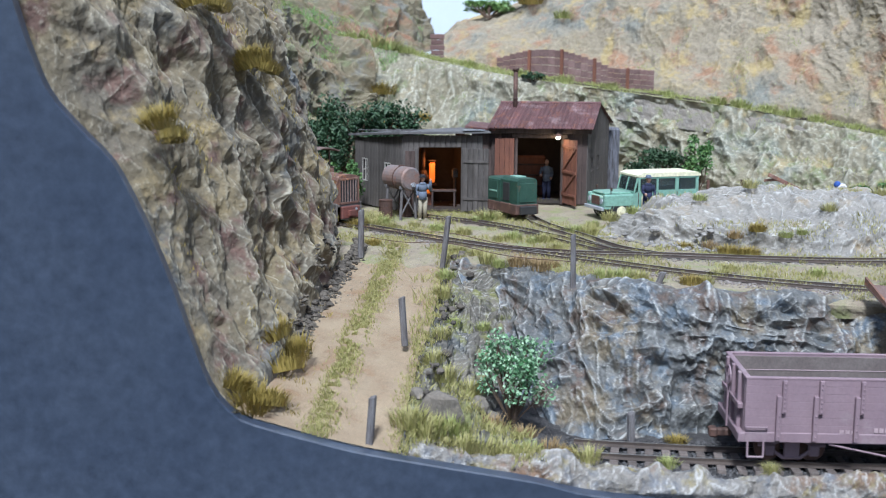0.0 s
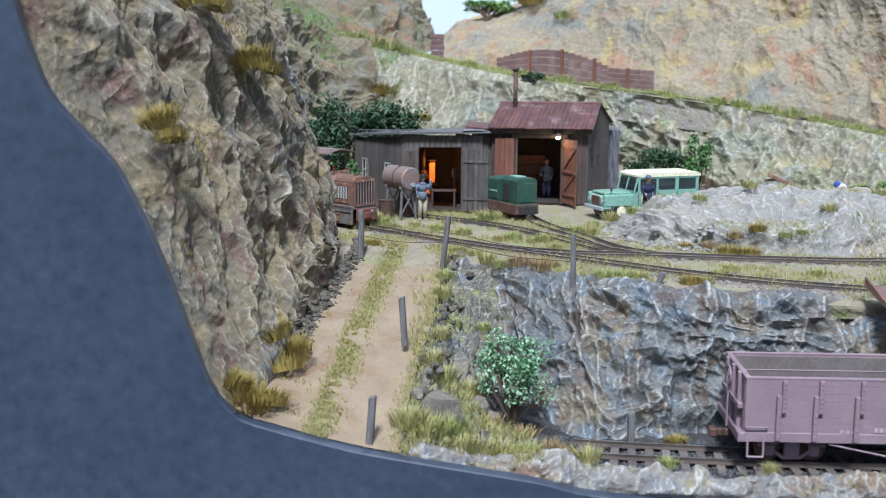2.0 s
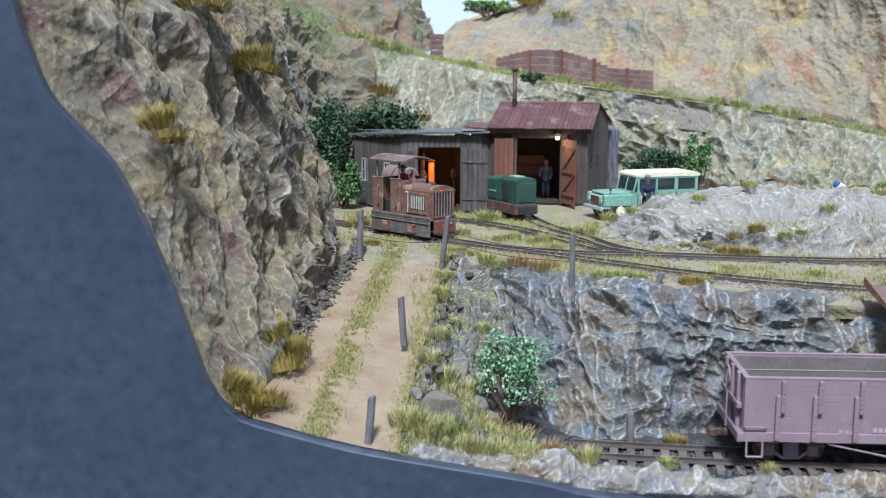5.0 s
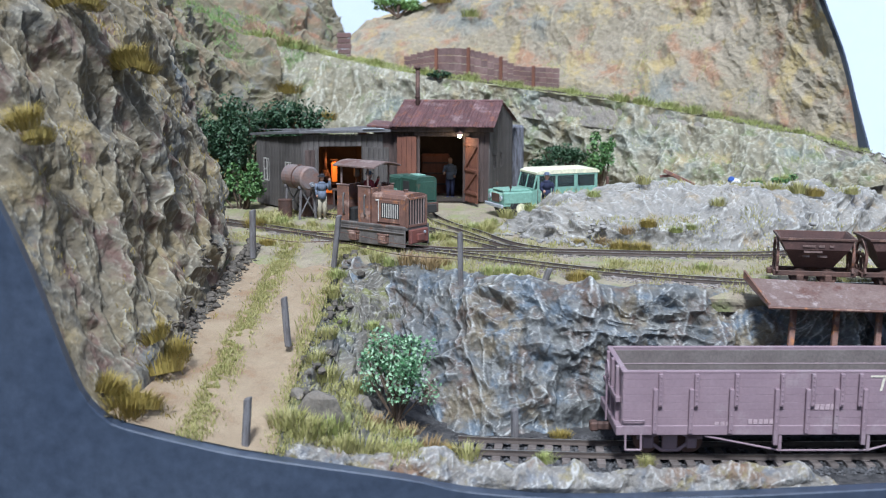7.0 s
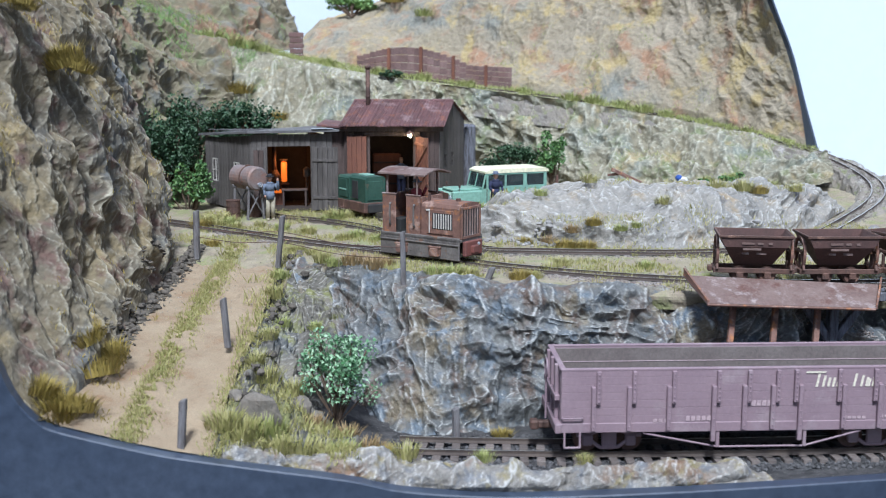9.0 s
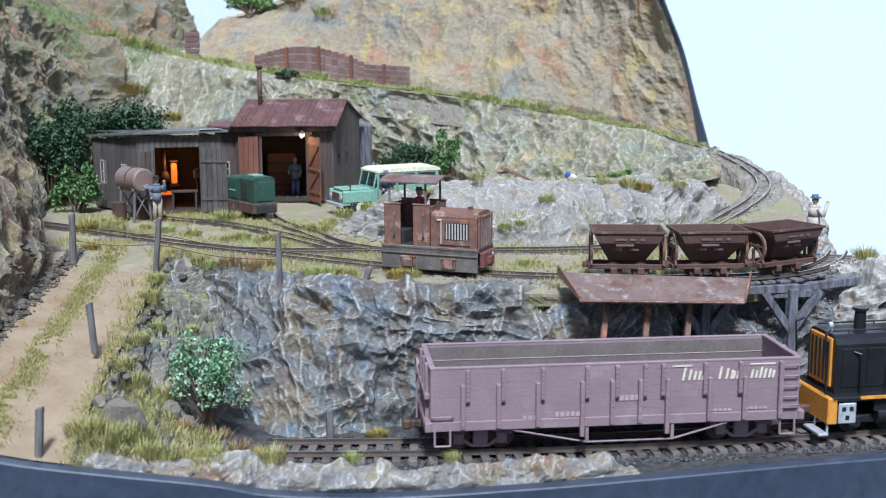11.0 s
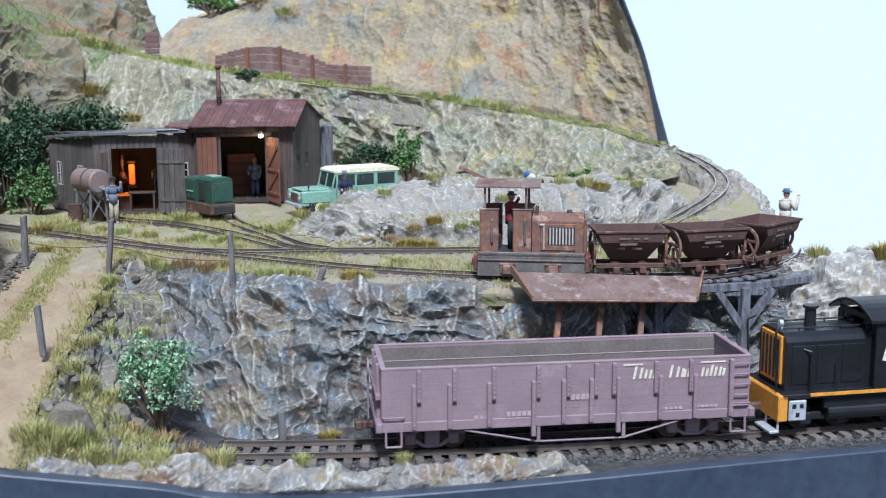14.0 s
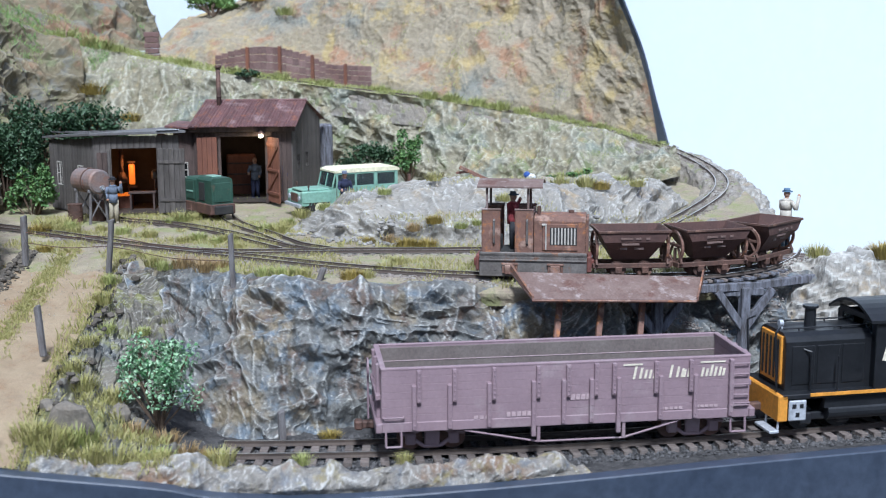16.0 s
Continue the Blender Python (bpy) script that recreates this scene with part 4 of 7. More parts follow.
# ---- workshop ----
def workshop():
    t = thing("workshop", at(8.2, 0, 1), "dark timber workshop with a rusty red iron roof and open doors", "building")
    FL, FR, BR, BL = (33, 1262), (121, 1258), (152, 1330), (52, 1338)
    planks(t, FL, FR, U, 243, 4.4, M_woodbrown, gap=((23, 65, U - 1, 233),))
    mid = lambda s: 242 + 15 * (1 - abs(s - 0.5) * 2)
    planks(t, FR, BR, U, 243, 4.4, M_wood, gap=((14, 21, 205, 217), (36, 43, 205, 217)), top=mid)
    planks(t, BL, FL, U, 243, 4.4, M_woodbrown, top=mid)
    planks(t, BR, BL, U, 243, 4.4, M_woodbrown)
    ang = math.degrees(math.atan2(72, 31))
    for s in (17.5, 39.5):
        window(t, (121 + 31 / 78.4 * s, 1258 + 72 / 78.4 * s, 211), ang, 8, 12, frame_material=M_wood)
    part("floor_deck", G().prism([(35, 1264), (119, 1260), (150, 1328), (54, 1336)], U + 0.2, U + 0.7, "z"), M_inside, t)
    # added lining that stops light coming through the plank gaps
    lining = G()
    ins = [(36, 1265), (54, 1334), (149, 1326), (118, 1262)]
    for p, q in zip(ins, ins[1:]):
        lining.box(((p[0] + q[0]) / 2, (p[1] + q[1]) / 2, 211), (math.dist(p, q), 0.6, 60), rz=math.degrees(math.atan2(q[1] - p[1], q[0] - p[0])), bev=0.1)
    part("inner_lining", lining, M_inside, t, "added near-black lining that darkens the inside")
    # corrugated roof sheets, front and back slope
    RF0, RF1 = Vector((28, 1252, 240.5)), Vector((124.5, 1247, 240.5))
    RR0, RR1 = Vector((43, 1298, 258.5)), Vector((138, 1293, 258.5))
    RB0, RB1 = Vector((58, 1345, 240.5)), Vector((158, 1338, 240.5))
    n = 11
    for lo0, lo1 in ((RF0, RF1), (RB0, RB1)):
        for i in range(n):
            gg = G()
            k = 8
            vv, ff = [], []
            lift = random.uniform(0, 0.5)
            for j in range(k + 1):
                s = (i + j / k * 1.04) / n
                wv = 0.45 * math.sin(j / k * 6.28 * 3)
                a, b = lo0.lerp(lo1, s), RR0.lerp(RR1, s)
                dn = random.uniform(-0.6, 0.6) if j == 0 else dn
                for p, e in ((a, dn), (b, 0)):
                    vv += [(p.x, p.y + e, p.z + wv + lift + 0.5), (p.x, p.y + e, p.z + wv + lift)]
            for j in range(k):
                o = j * 4
                ff += [(o, o + 2, o + 6, o + 4), (o + 1, o + 5, o + 7, o + 3), (o, o + 4, o + 5, o + 1), (o + 2, o + 3, o + 7, o + 6)]
            part("roof_sheet", gg.add(vv, ff), M_redroof, t)
    part("ridge_cap", G().rod(RR0 + Vector((0, 0, 0.6)), RR1 + Vector((0, 0, 0.6)), 1.3, 8), M_redroof, t)
    part("eaves_board", G().box((77, 1254.5, 238.5), (95, 1.4, 4), rz=-2.6), M_woodbrown, t)
    part("door_lintel", G().box((77, 1257.5, 234.5), (52, 2.4, 3.4), rz=-2.6), M_woodbrown, t)
    for x in (55.5, 98):
        part("door_post", G().box((x, 1259 - (x - 61) * 0.045, 207), (2.6, 2.6, 54)), M_woodbrown, t)
    def leaf(x, y, rz, w):
        d = new("door")
        d.parent = t
        d.matrix_local = at(x, y, U + 1, rz)
        k = 4
        for i in range(k):
            part("plank", G().box((w * (i + 0.5) / k, 0, 26), (w / k * 0.95, 1.1, 51 + random.uniform(-0.5, 0.5)), bev=0.12), M_reddoor, d)
        part("brace", G().box((w / 2, -1, 8), (w, 0.9, 2.2), bev=0.15).box((w / 2, -1, 26), (w, 0.9, 2.2), bev=0.15).box((w / 2, -1, 46), (w, 0.9, 2.2), bev=0.15)
             .box((w / 2, -1.2, 17), (2, 0.8, math.hypot(w, 18)), ry=math.degrees(math.atan2(w, 18)), bev=0.15).box((w / 2, -1.2, 36), (2, 0.8, math.hypot(w, 20)), ry=math.degrees(math.atan2(w, 20)), bev=0.15), M_reddoor, d)
    leaf(99, 1257, -66, 24)
    leaf(53.5, 1256.5, 176, 18)
    t.scale = (0.856, 1, 1)
    st = part("stove_pipe", G().rod((56, 1290, 245), (56, 1290, 285), 2.1, 12).rod((56, 1290, 285), (56, 1290, 287.5), 2.9, 12).rod((56, 1290, 262), (56, 1290, 263.4), 2.5, 12), M_darkrust, t, "rusty stove pipe", True)
    # lean-to on the side
    part("lean_to", G().prism([(14, 1266), (33, 1264), (40, 1320), (20, 1320)], U, 238, "z"), M_woodbrown, t, "dark brown lean-to")
    part("lean_to_roof", G().box((25, 1288, 240.5), (28, 66, 1.6), rz=-6, ry=4), M_redroof, t)
    part("outhouse", G().box((158, 1352, 208), (14, 16, 56), rz=24), M_bluewood, t, "blue-grey boarded outhouse")
    w = window(t, (22, 1264.2, 207), -5, 9, 11)
    wl = thing("wall_lamp", at(88, 1251.5, 236.5), "lit bulb on a bracket over the workshop door", "lamp")
    part("bulb", G().ball((0, -1.5, -1.6), (1.8, 1.8, 1.8)), M_bulb, wl, "glowing warm bulb", True)
    part("shade", G().rod((0, -1.5, -0.6), (0, -1.5, 1.6), 3.6, 12, 1.0), M_darkrust, wl)
    part("bracket", G().rod((0, 4.2, 3), (0, -1.5, 1.6), 0.5, 6), M_darkrust, wl)
    lamp = new("door_lamp", bpy.data.lights.new("door_lamp", "POINT"))
    lamp.data.energy, lamp.data.color, lamp.data.shadow_soft_size = 0.006, (1, 0.72, 0.4), 0.003
    lamp.location = (0.088, 1.246, 0.229)
    # added warm fill light inside the workshop, without a fitting
    lamp = new("workshop_lamp", bpy.data.lights.new("workshop_lamp", "POINT"))
    lamp.data.energy, lamp.data.color, lamp.data.shadow_soft_size = 0.0016, (1, 0.5, 0.2), 0.004
    lamp.location = (0.075, 1.305, 0.228)
    b = thing("tool_cupboard", at(72, 1318, U + 0.7), "dark brown tool cupboard inside the workshop", "cupboard")
    part("body", G().box((0, 0, 17), (24, 9, 34)), M_reddoor, b)
    for z in (9, 18, 27):
        part("shelf_board", G().box((0, -5, z), (23, 2, 1.2)), M_woodbrown, b)


workshop()


# ---- figures: small painted figures, each one plain mesh ----
def figure(name, m, coat, legs, label, hat=None, h=33.0, arm=(30, -10), seated=False):
    k = h / 33.0
    L, Bd, S, Hh = G(), G(), G(), G()
    if seated:
        for s in (-1, 1):
            L.rod((s * 2.2, 0, 15), (s * 2.4, -7, 15.5), 2.0, 8, 1.7).rod((s * 2.4, -7, 15.5), (s * 2.4, -7.5, 8), 1.7, 8, 1.3)
    else:
        for s in (-1, 1):
            L.rod((s * 1.9, 0.4, 0.8), (s * 1.7, 0, 16.5), 1.35, 8, 2.1).box((s * 2.0, -1.0, 0.7), (2.2, 4.6, 1.4), bev=0.5)
    Bd.rod((0, 0, 15), (0, 0.2, 21), 3.3, 10, 3.2).rod((0, 0.2, 21), (0, 0, 26.2), 3.2, 10, 3.5).rod((0, 0, 26.2), (0, 0, 27.6), 3.5, 10, 1.5)
    for s, a in ((-1, arm[0]), (1, arm[1])):
        e = Vector((s * (4.3 + 1.5 * math.sin(radians(abs(a)))), -1.2, 21.5))
        w = e + Vector((-s * 0.8, -3.5 * math.sin(radians(a + 40)), -4.2 * math.cos(radians(a + 40)) + (6 if a > 60 else 0)))
        Bd.rod((s * 3.6, 0, 26), e, 1.25, 7, 1.1).rod(e, w, 1.1, 7, 0.9)
        S.ball(w, (1.0, 1.0, 1.2), 6, 5)
    S.rod((0, 0, 27), (0, 0, 29), 1.1, 8).ball((0, -0.2, 30.2), (1.75, 2.0, 2.3), 10, 8)
    pieces = [(L, legs), (Bd, coat), (S, M_skin)]
    if hat:
        Hh.rod((0, -0.4, 31.2), (0, -0.4, 31.7), 2.9, 12).rod((0, 0, 31.5), (0, 0, 33.2), 2.0, 10, 1.7)
        pieces.append((Hh, hat))
    for gg, _ in pieces:
        gg.v = [(x * k, y * k, z * k) for x, y, z in gg.v]
    ob = new(name, merge(name, pieces))
    ob.matrix_world = m
    return tagged(ob, label, "figure", "model workers")


def cloth(name, c):
    return surface(name, c, tuple(x * 0.75 for x in c), 0.9, big=200, fine=900, bump=0.2)


C_blue, C_navy, C_grey, C_tan, C_red, C_dark, C_den = (cloth(n, c) for n, c in (("blue_cloth", (0.05, 0.11, 0.38)), ("navy_cloth", (0.025, 0.03, 0.07)), ("blue_grey_cloth", (0.16, 0.19, 0.25)), ("khaki_cloth", (0.42, 0.37, 0.27)), ("dark_red_cloth", (0.30, 0.05, 0.055)), ("dark_cloth", (0.03, 0.03, 0.035)), ("denim_cloth", (0.12, 0.20, 0.30))))
figure("worker_figure", at(-17, 1172, U, 12), C_grey, C_tan, "painted worker figure in grey shirt and cap beside the tank", C_dark, 33, (-20, 75))
figure("worker_figure", at(83, 1290, U + 0.7, -10), C_grey, C_navy, "painted worker figure standing in the workshop doorway", None, 34)
figure("worker_figure", at(104, 1268, U + 0.7, 60), C_blue, C_blue, "painted worker figure in blue overalls at the workshop door", None, 34)
figure("worker_figure", at(146, 1170, U, 20), C_navy, C_navy, "painted figure in dark blue suit beside the car", C_grey, 34)


# ---- water tank on its stand ----
def water_tank():
    t = thing("water_tank", at(-33, 1180, U, 38), "rusty horizontal tank on a spindly timber stand", "tank")
    c = G().rod((0, -12, 30), (0, 12, 30), 8.6, 24)
    c.rod((0, -12, 30), (0, -13, 30), 8.6, 24, 7.4).rod((0, 12, 30), (0, 13, 30), 8.6, 24, 7.4)
    part("tank_body", c, M_tank, t, "rusty grey cylinder")
    for y in (-1.5,):
        part("hoop", G().ring((0, y, 30), 8.75, 0.5, "y", 24, 1.0), M_darkrust, t)
    part("valve", G().rod((0, -13, 26), (0, -15.5, 26), 0.9, 8).ring((0, -15.5, 26), 1.5, 0.5, "y", 12), M_silver, t)
    part("filler_cap", G().rod((0, 0, 37), (0, 0, 39.2), 1.8, 10), M_darkrust, t)
    for x in (-6, 6):
        for y in (-9, 9):
            part("leg", G().rod((x * 1.15, y, 0), (x * 0.9, y, 25), 1.0, 6), M_post, t)
    for y in (-9, 9):
        part("cross_brace", G().rod((-6.6, y, 3), (5.5, y, 22), 0.6, 6).rod((6.6, y, 3), (-5.5, y, 22), 0.6, 6), M_post, t)
        part("saddle", G().box((0, y, 23.6), (15, 2.2, 2.2)), M_post, t)
    part("hose", G().tube([(0, -15, 26), (3, -16, 18), (5, -15, 8), (8, -14, 1.2), (14, -12, 0.8)], 0.5), M_tyre, t)
    d = thing("oil_drum", at(-44, 1178, U), "dark rusty drum standing under the tank", "drum", "drums")
    part("drum_body", G().rod((0, 0, 0), (0, 0, 14), 5, 16), M_darkrust, d, "", False)
    for z in (0.6, 5, 9.4, 13.6):
        part("drum_rib", G().ring((0, 0, z), 5.05, 0.5, "z", 16), M_darkrust, d)
    copy_thing(d, at(-30, 1190, U))


water_tank()


# ---- wheels shared by the narrow vehicles ----
def wheelset(parent, x, r, gauge, z, material, name="wheelset"):
    ax = part(name, G().rod((x, -gauge / 2 - 2, z), (x, gauge / 2 + 2, z), 0.7, 8), material, parent)
    for s in (-1, 1):
        part("wheel", G().rod((x, s * gauge / 2 - 0.9, z), (x, s * gauge / 2 + 0.9, z), r, 20).ring((x, s * (gauge / 2 - 0.8), z), r + 0.2, 0.9, "y", 20, 0.5), material, ax)


# ---- rusty quarry engine, the moving one: nose towards +x, rail top at z 0 ----
def quarry_engine():
    t = thing("quarry_engine", at(0, 0, U + 2.6), "rusty brown narrow gauge diesel engine with a tin canopy", "locomotive")
    W = 23.0
    fr = part("frame", G().box((0, -W / 2 + 0.8, 7.0), (52, 1.6, 12), bev=0.3).box((0, W / 2 - 0.8, 7.0), (52, 1.6, 12), bev=0.3).box((0, 0, 11.4), (52, W, 1.6), bev=0.3), M_frame, t, "grimy riveted grey steel frame")
    rv = G()
    for i in range(24):
        for s in (-1, 1):
            rv.box((-24.5 + i * 2.13, s * (W / 2 + 0.15), 10.6), (0.5, 0.5, 0.5), bev=0.15)
            if i % 3 == 0:
                rv.box((-24.5 + i * 2.13, s * (W / 2 + 0.15), 4.2), (0.5, 0.5, 0.5), bev=0.15)
    tagged(part("rivets", rv, M_frame, fr), kind="stuff")
    part("ledge", G().box((0, -W / 2 - 0.3, 9.2), (52, 0.9, 0.6), bev=0.1).box((0, W / 2 + 0.3, 9.2), (52, 0.9, 0.6), bev=0.1), M_frame, fr)
    for x in (-11, 11):
        for s in (-1, 1):
            part("axle_box", G().box((x, s * (W / 2 + 0.8), 4.6), (5, 2.2, 4.6), bev=0.4).box((x - 3.2, s * (W / 2 + 0.5), 5.4), (1, 1.2, 5)).box((x + 3.2, s * (W / 2 + 0.5), 5.4), (1, 1.2, 5)).box((x, s * (W / 2 + 0.8), 7.4), (8, 1.6, 0.8)), M_rust, fr, "rusty axle box with spring")
    for x in (-11, 11):
        wheelset(t, x, 4.6, 9.4, 4.6, M_darkrust)
    for s, nm in ((-1, "rear_buffer"), (1, "front_buffer")):
        part(nm, G().box((s * 27, 0, 7), (2.4, 16, 8), bev=0.5).box((s * 28.6, 0, 6.5), (2, 6, 4), bev=0.4), M_redpaint, t, "worn red buffer block")
    part("front_lamp", G().rod((28, 4, 9), (29, 4, 9), 0.8, 8), M_silver, t)
    # bonnet
    prof = [(-W / 2 + 2, 12), (-W / 2 + 2, 28.2), (-W / 2 + 3, 30), (-5, 31.0), (0, 31.3), (5, 31.0), (W / 2 - 3, 30), (W / 2 - 2, 28.2), (W / 2 - 2, 12)]
    bn = part("bonnet", G().prism(prof, 0.5, 25.2, "x"), M_rust, t, "rusty bonnet with side vents")
    for s in (-1, 1):
        y = s * (W / 2 - 2 + 0.25)
        p = part("side_panel", G().box((13, y, 20.5), (17, 0.7, 13), bev=0.25), M_rust, bn)
        v = G()
        for i in range(8):
            v.box((9.2 + i * 1.55, y + s * 0.45, 21), (0.75, 0.5, 8), bev=0.15)
        part("vent_slats", v, M_winframe, p, "pale worn vent slats")
        # black plate stands in for the shade behind the slats
        part("vent_opening", G().box((14.6, y + s * 0.3, 21), (13, 0.3, 8.6), bev=0.05), M_tyre, p)
        part("latch", G().box((5.4, y + s * 0.5, 26.6), (2.4, 0.8, 1), bev=0.2), M_winframe, p)
        part("hinge", G().rod((6.2, y + s * 0.5, 14.5), (6.2, y + s * 0.5, 26), 0.35, 6), M_winframe, p)
    # solid black block in place of a shaded opening
    gr = part("radiator", G().box((25.4, 0, 21), (0.8, 17, 15.5), bev=0.3), M_tyre, t, "black block for the shaded radiator opening")
    arch = G().box((25.9, -8.4, 21), (1.2, 1.2, 17)).box((25.9, 8.4, 21), (1.2, 1.2, 17)).box((25.9, 0, 13), (1.2, 17.6, 1.4)).box((25.9, 0, 28.4), (1.2, 17.6, 1.2))
    part("radiator_frame", arch, M_rust, gr)
    for i in range(6):
        part("radiator_bar", G().box((26.2, -6 + i * 2.4, 20.7), (0.8, 0.8, 14.4), bev=0.2), M_rustroof, gr, "pale worn bar")
    part("filler_cap", G().rod((18, 0, 31), (18, 0, 32.6), 1.4, 10), M_darkrust, bn)
    # cab: side panels either side of the doorway, rear wall, canopy on posts
    cab = part("cab", G().box((-24.4, 0, 22.5), (1.2, W - 1.5, 21), bev=0.3).box((-0.6, 0, 22.5), (1.2, W - 1.5, 21), bev=0.3), M_rust, t, "rusty open cab")
    for s in (-1, 1):
        y = s * (W / 2 - 0.9)
        for x0, w in ((-20.3, 9.0), (-4.3, 9.0)):
            p = part("cab_side", G().box((x0, y, 22.8), (w, 1.1, 21.5), bev=0.35), M_rust, cab)
            part("handrail", G().tube([(x0 + 1.5, y + s * 0.7, 17), (x0 + 1.5, y + s * 1.7, 18), (x0 + 1.5, y + s * 1.7, 28), (x0 + 1.5, y + s * 0.7, 29)], 0.55), M_frame, p)
            part("edge_strip", G().box((x0, y, 33.8), (w + 0.6, 1.6, 0.8), bev=0.2), M_rustroof, p)
    part("cab_floor", G().box((-12.5, 0, 12.4), (23, W - 3, 0.8)), M_tyre, cab)
    part("seat_box", G().box((-19.5, 0, 16), (7, 12, 7), bev=0.4), M_tyre, cab)
    part("control_stand", G().box((-3, 3, 20), (4, 7, 14), bev=0.4).rod((-5, 2, 27), (-7.5, 2, 32), 0.4, 6), M_tyre, cab)
    for x in (-22.5, -2.5):
        for s in (-1, 1):
            part("canopy_post", G().rod((x, s * (W / 2 - 2.2), 33), (x, s * (W / 2 - 2.2), 45.2), 0.6, 8), M_rustroof, t)
    prof = []
    for k in range(9):
        a = -1 + k / 4
        prof.append((a * (W / 2 + 0.8), 47.6 - 2.6 * a * a))
    prof += [(q, z - 0.7) for q, z in prof[::-1]]
    part("canopy", G().prism(prof, -27, 4.5, "x"), M_rustroof, t, "bent dusty tin canopy")
    part("canopy_rim", G().box((-11, -W / 2 - 0.6, 44.8), (31.5, 0.5, 0.9), bev=0.1).box((-11, W / 2 + 0.6, 44.8), (31.5, 0.5, 0.9), bev=0.1), M_rustroof, t)
    t.scale = (1.07, 1.07, 1.07)
    part("exhaust", G().rod((2.5, -5, 31), (2.5, -5, 35), 0.9, 8), M_darkrust, t)
    return t


ENGINE = quarry_engine()
DRIVER = figure("driver_figure", at(0, 0, U + 2.6), C_red, C_dark, "painted driver figure in dark red jacket standing in the cab", C_grey, 31, (-15, 62))


# ---- tipping wagons ----
def tip_wagon():
    t = thing("tip_wagon", at(0, 0, U + 2.6), "rusty brown tipping wagon with a V-shaped tub", "wagon", "train of tipping wagons")
    fr = part("underframe", G().box((0, -6.5, 6.3), (40, 1.6, 2.6), bev=0.3).box((0, 6.5, 6.3), (40, 1.6, 2.6), bev=0.3).box((-19.5, 0, 6.3), (2, 14.6, 2.6), bev=0.3).box((19.5, 0, 6.3), (2, 14.6, 2.6), bev=0.3), M_darkrust, t)
    for s in (-1, 1):
        part("coupling", G().box((s * 21.6, 0, 6.3), (2.6, 4, 3), bev=0.5), M_darkrust, fr)
        for x in (-7, 7):
            part("axle_box", G().box((x, s * 6.9, 4), (3.6, 1.8, 3.6), bev=0.4), M_darkrust, fr)
    for x in (-7, 7):
        wheelset(t, x, 3.9, 9.4, 3.9, M_darkrust)
    # tub, open, with plate thickness
    top = [(-17.5, -13), (17.5, -13), (17.5, 13), (-17.5, 13)]
    v = []
    lv = [((9.5, 3.2), 9), ((15.5, 12.4), 19.5), ((18.4, 13), 25.2)]
    for (hx, hy), z in lv:
        v += [(-hx, -hy, z), (hx, -hy, z), (hx, hy, z), (-hx, hy, z)]
    for (hx, hy), z in lv[::-1]:
        v += [(-hx + 0.7, -hy + 0.7, z + 0.1), (hx - 0.7, -hy + 0.7, z + 0.1), (hx - 0.7, hy - 0.7, z + 0.1), (-hx + 0.7, hy - 0.7, z + 0.1)]
    f = [(3, 2, 1, 0), (20, 21, 22, 23)]
    for r in range(5):
        for k in range(4):
            f.append((r * 4 + k, r * 4 + (k + 1) % 4, r * 4 + 4 + (k + 1) % 4, r * 4 + 4 + k))
    tub = part("tub", G().add(v, f), M_tub, t, "V-shaped rusty tub")
    rim = G()
    for s in (-1, 1):
        rim.box((0, s * 13.2, 25), (38, 0.9, 1.3), bev=0.2).box((s * 18.6, 0, 25), (0.9, 26.4, 1.3), bev=0.2)
    part("rim", rim, M_darkrust, tub)
    bars = G()
    for k, (x, w) in enumerate(((-4, 9), (2, 4), (7, 3), (-2, 13), (-5, 5), (3, 7))):
        z = (21.4, 21.4, 21.4, 18.4, 15.8, 15.8)[k]
        yy = -12.9 if z > 19 else -(3.2 + (z - 9) / 10.5 * 9.4) - 0.3
        bars.box((x, yy, z), (w * 0.7, 0.35, 1.1), bev=0.08)
    part("faded_marking", bars, M_rustroof, tub, "faded painted marking")
    for s in (-1, 1):
        x = s * 18.6
        p = part("end_hoop", G().ring((x, 0, 15.2), 8.2, 1.3, "x", 24, 1.4), M_rust, t, "rusty rocker hoop")
        part("end_frame", G().rod((x, -8, 7), (x, -2, 17), 0.8, 6).rod((x, 8, 7), (x, 2, 17), 0.8, 6).box((x, 0, 16), (1.4, 14, 1.4), bev=0.2).box((x, 0, 10), (1.4, 1.4, 9), bev=0.2), M_darkrust, p)
    return t


W1 = tip_wagon()
W2 = copy_thing(W1, W1.matrix_world)
W3 = copy_thing(W1, W1.matrix_world)
BRAKEMAN = figure("brakeman_figure", at(0, 0, U), cloth("cream_cloth", (0.55, 0.50, 0.42)), C_den, "painted figure in cream shirt and blue trousers on the last wagon", C_den, 33, (70, 10))


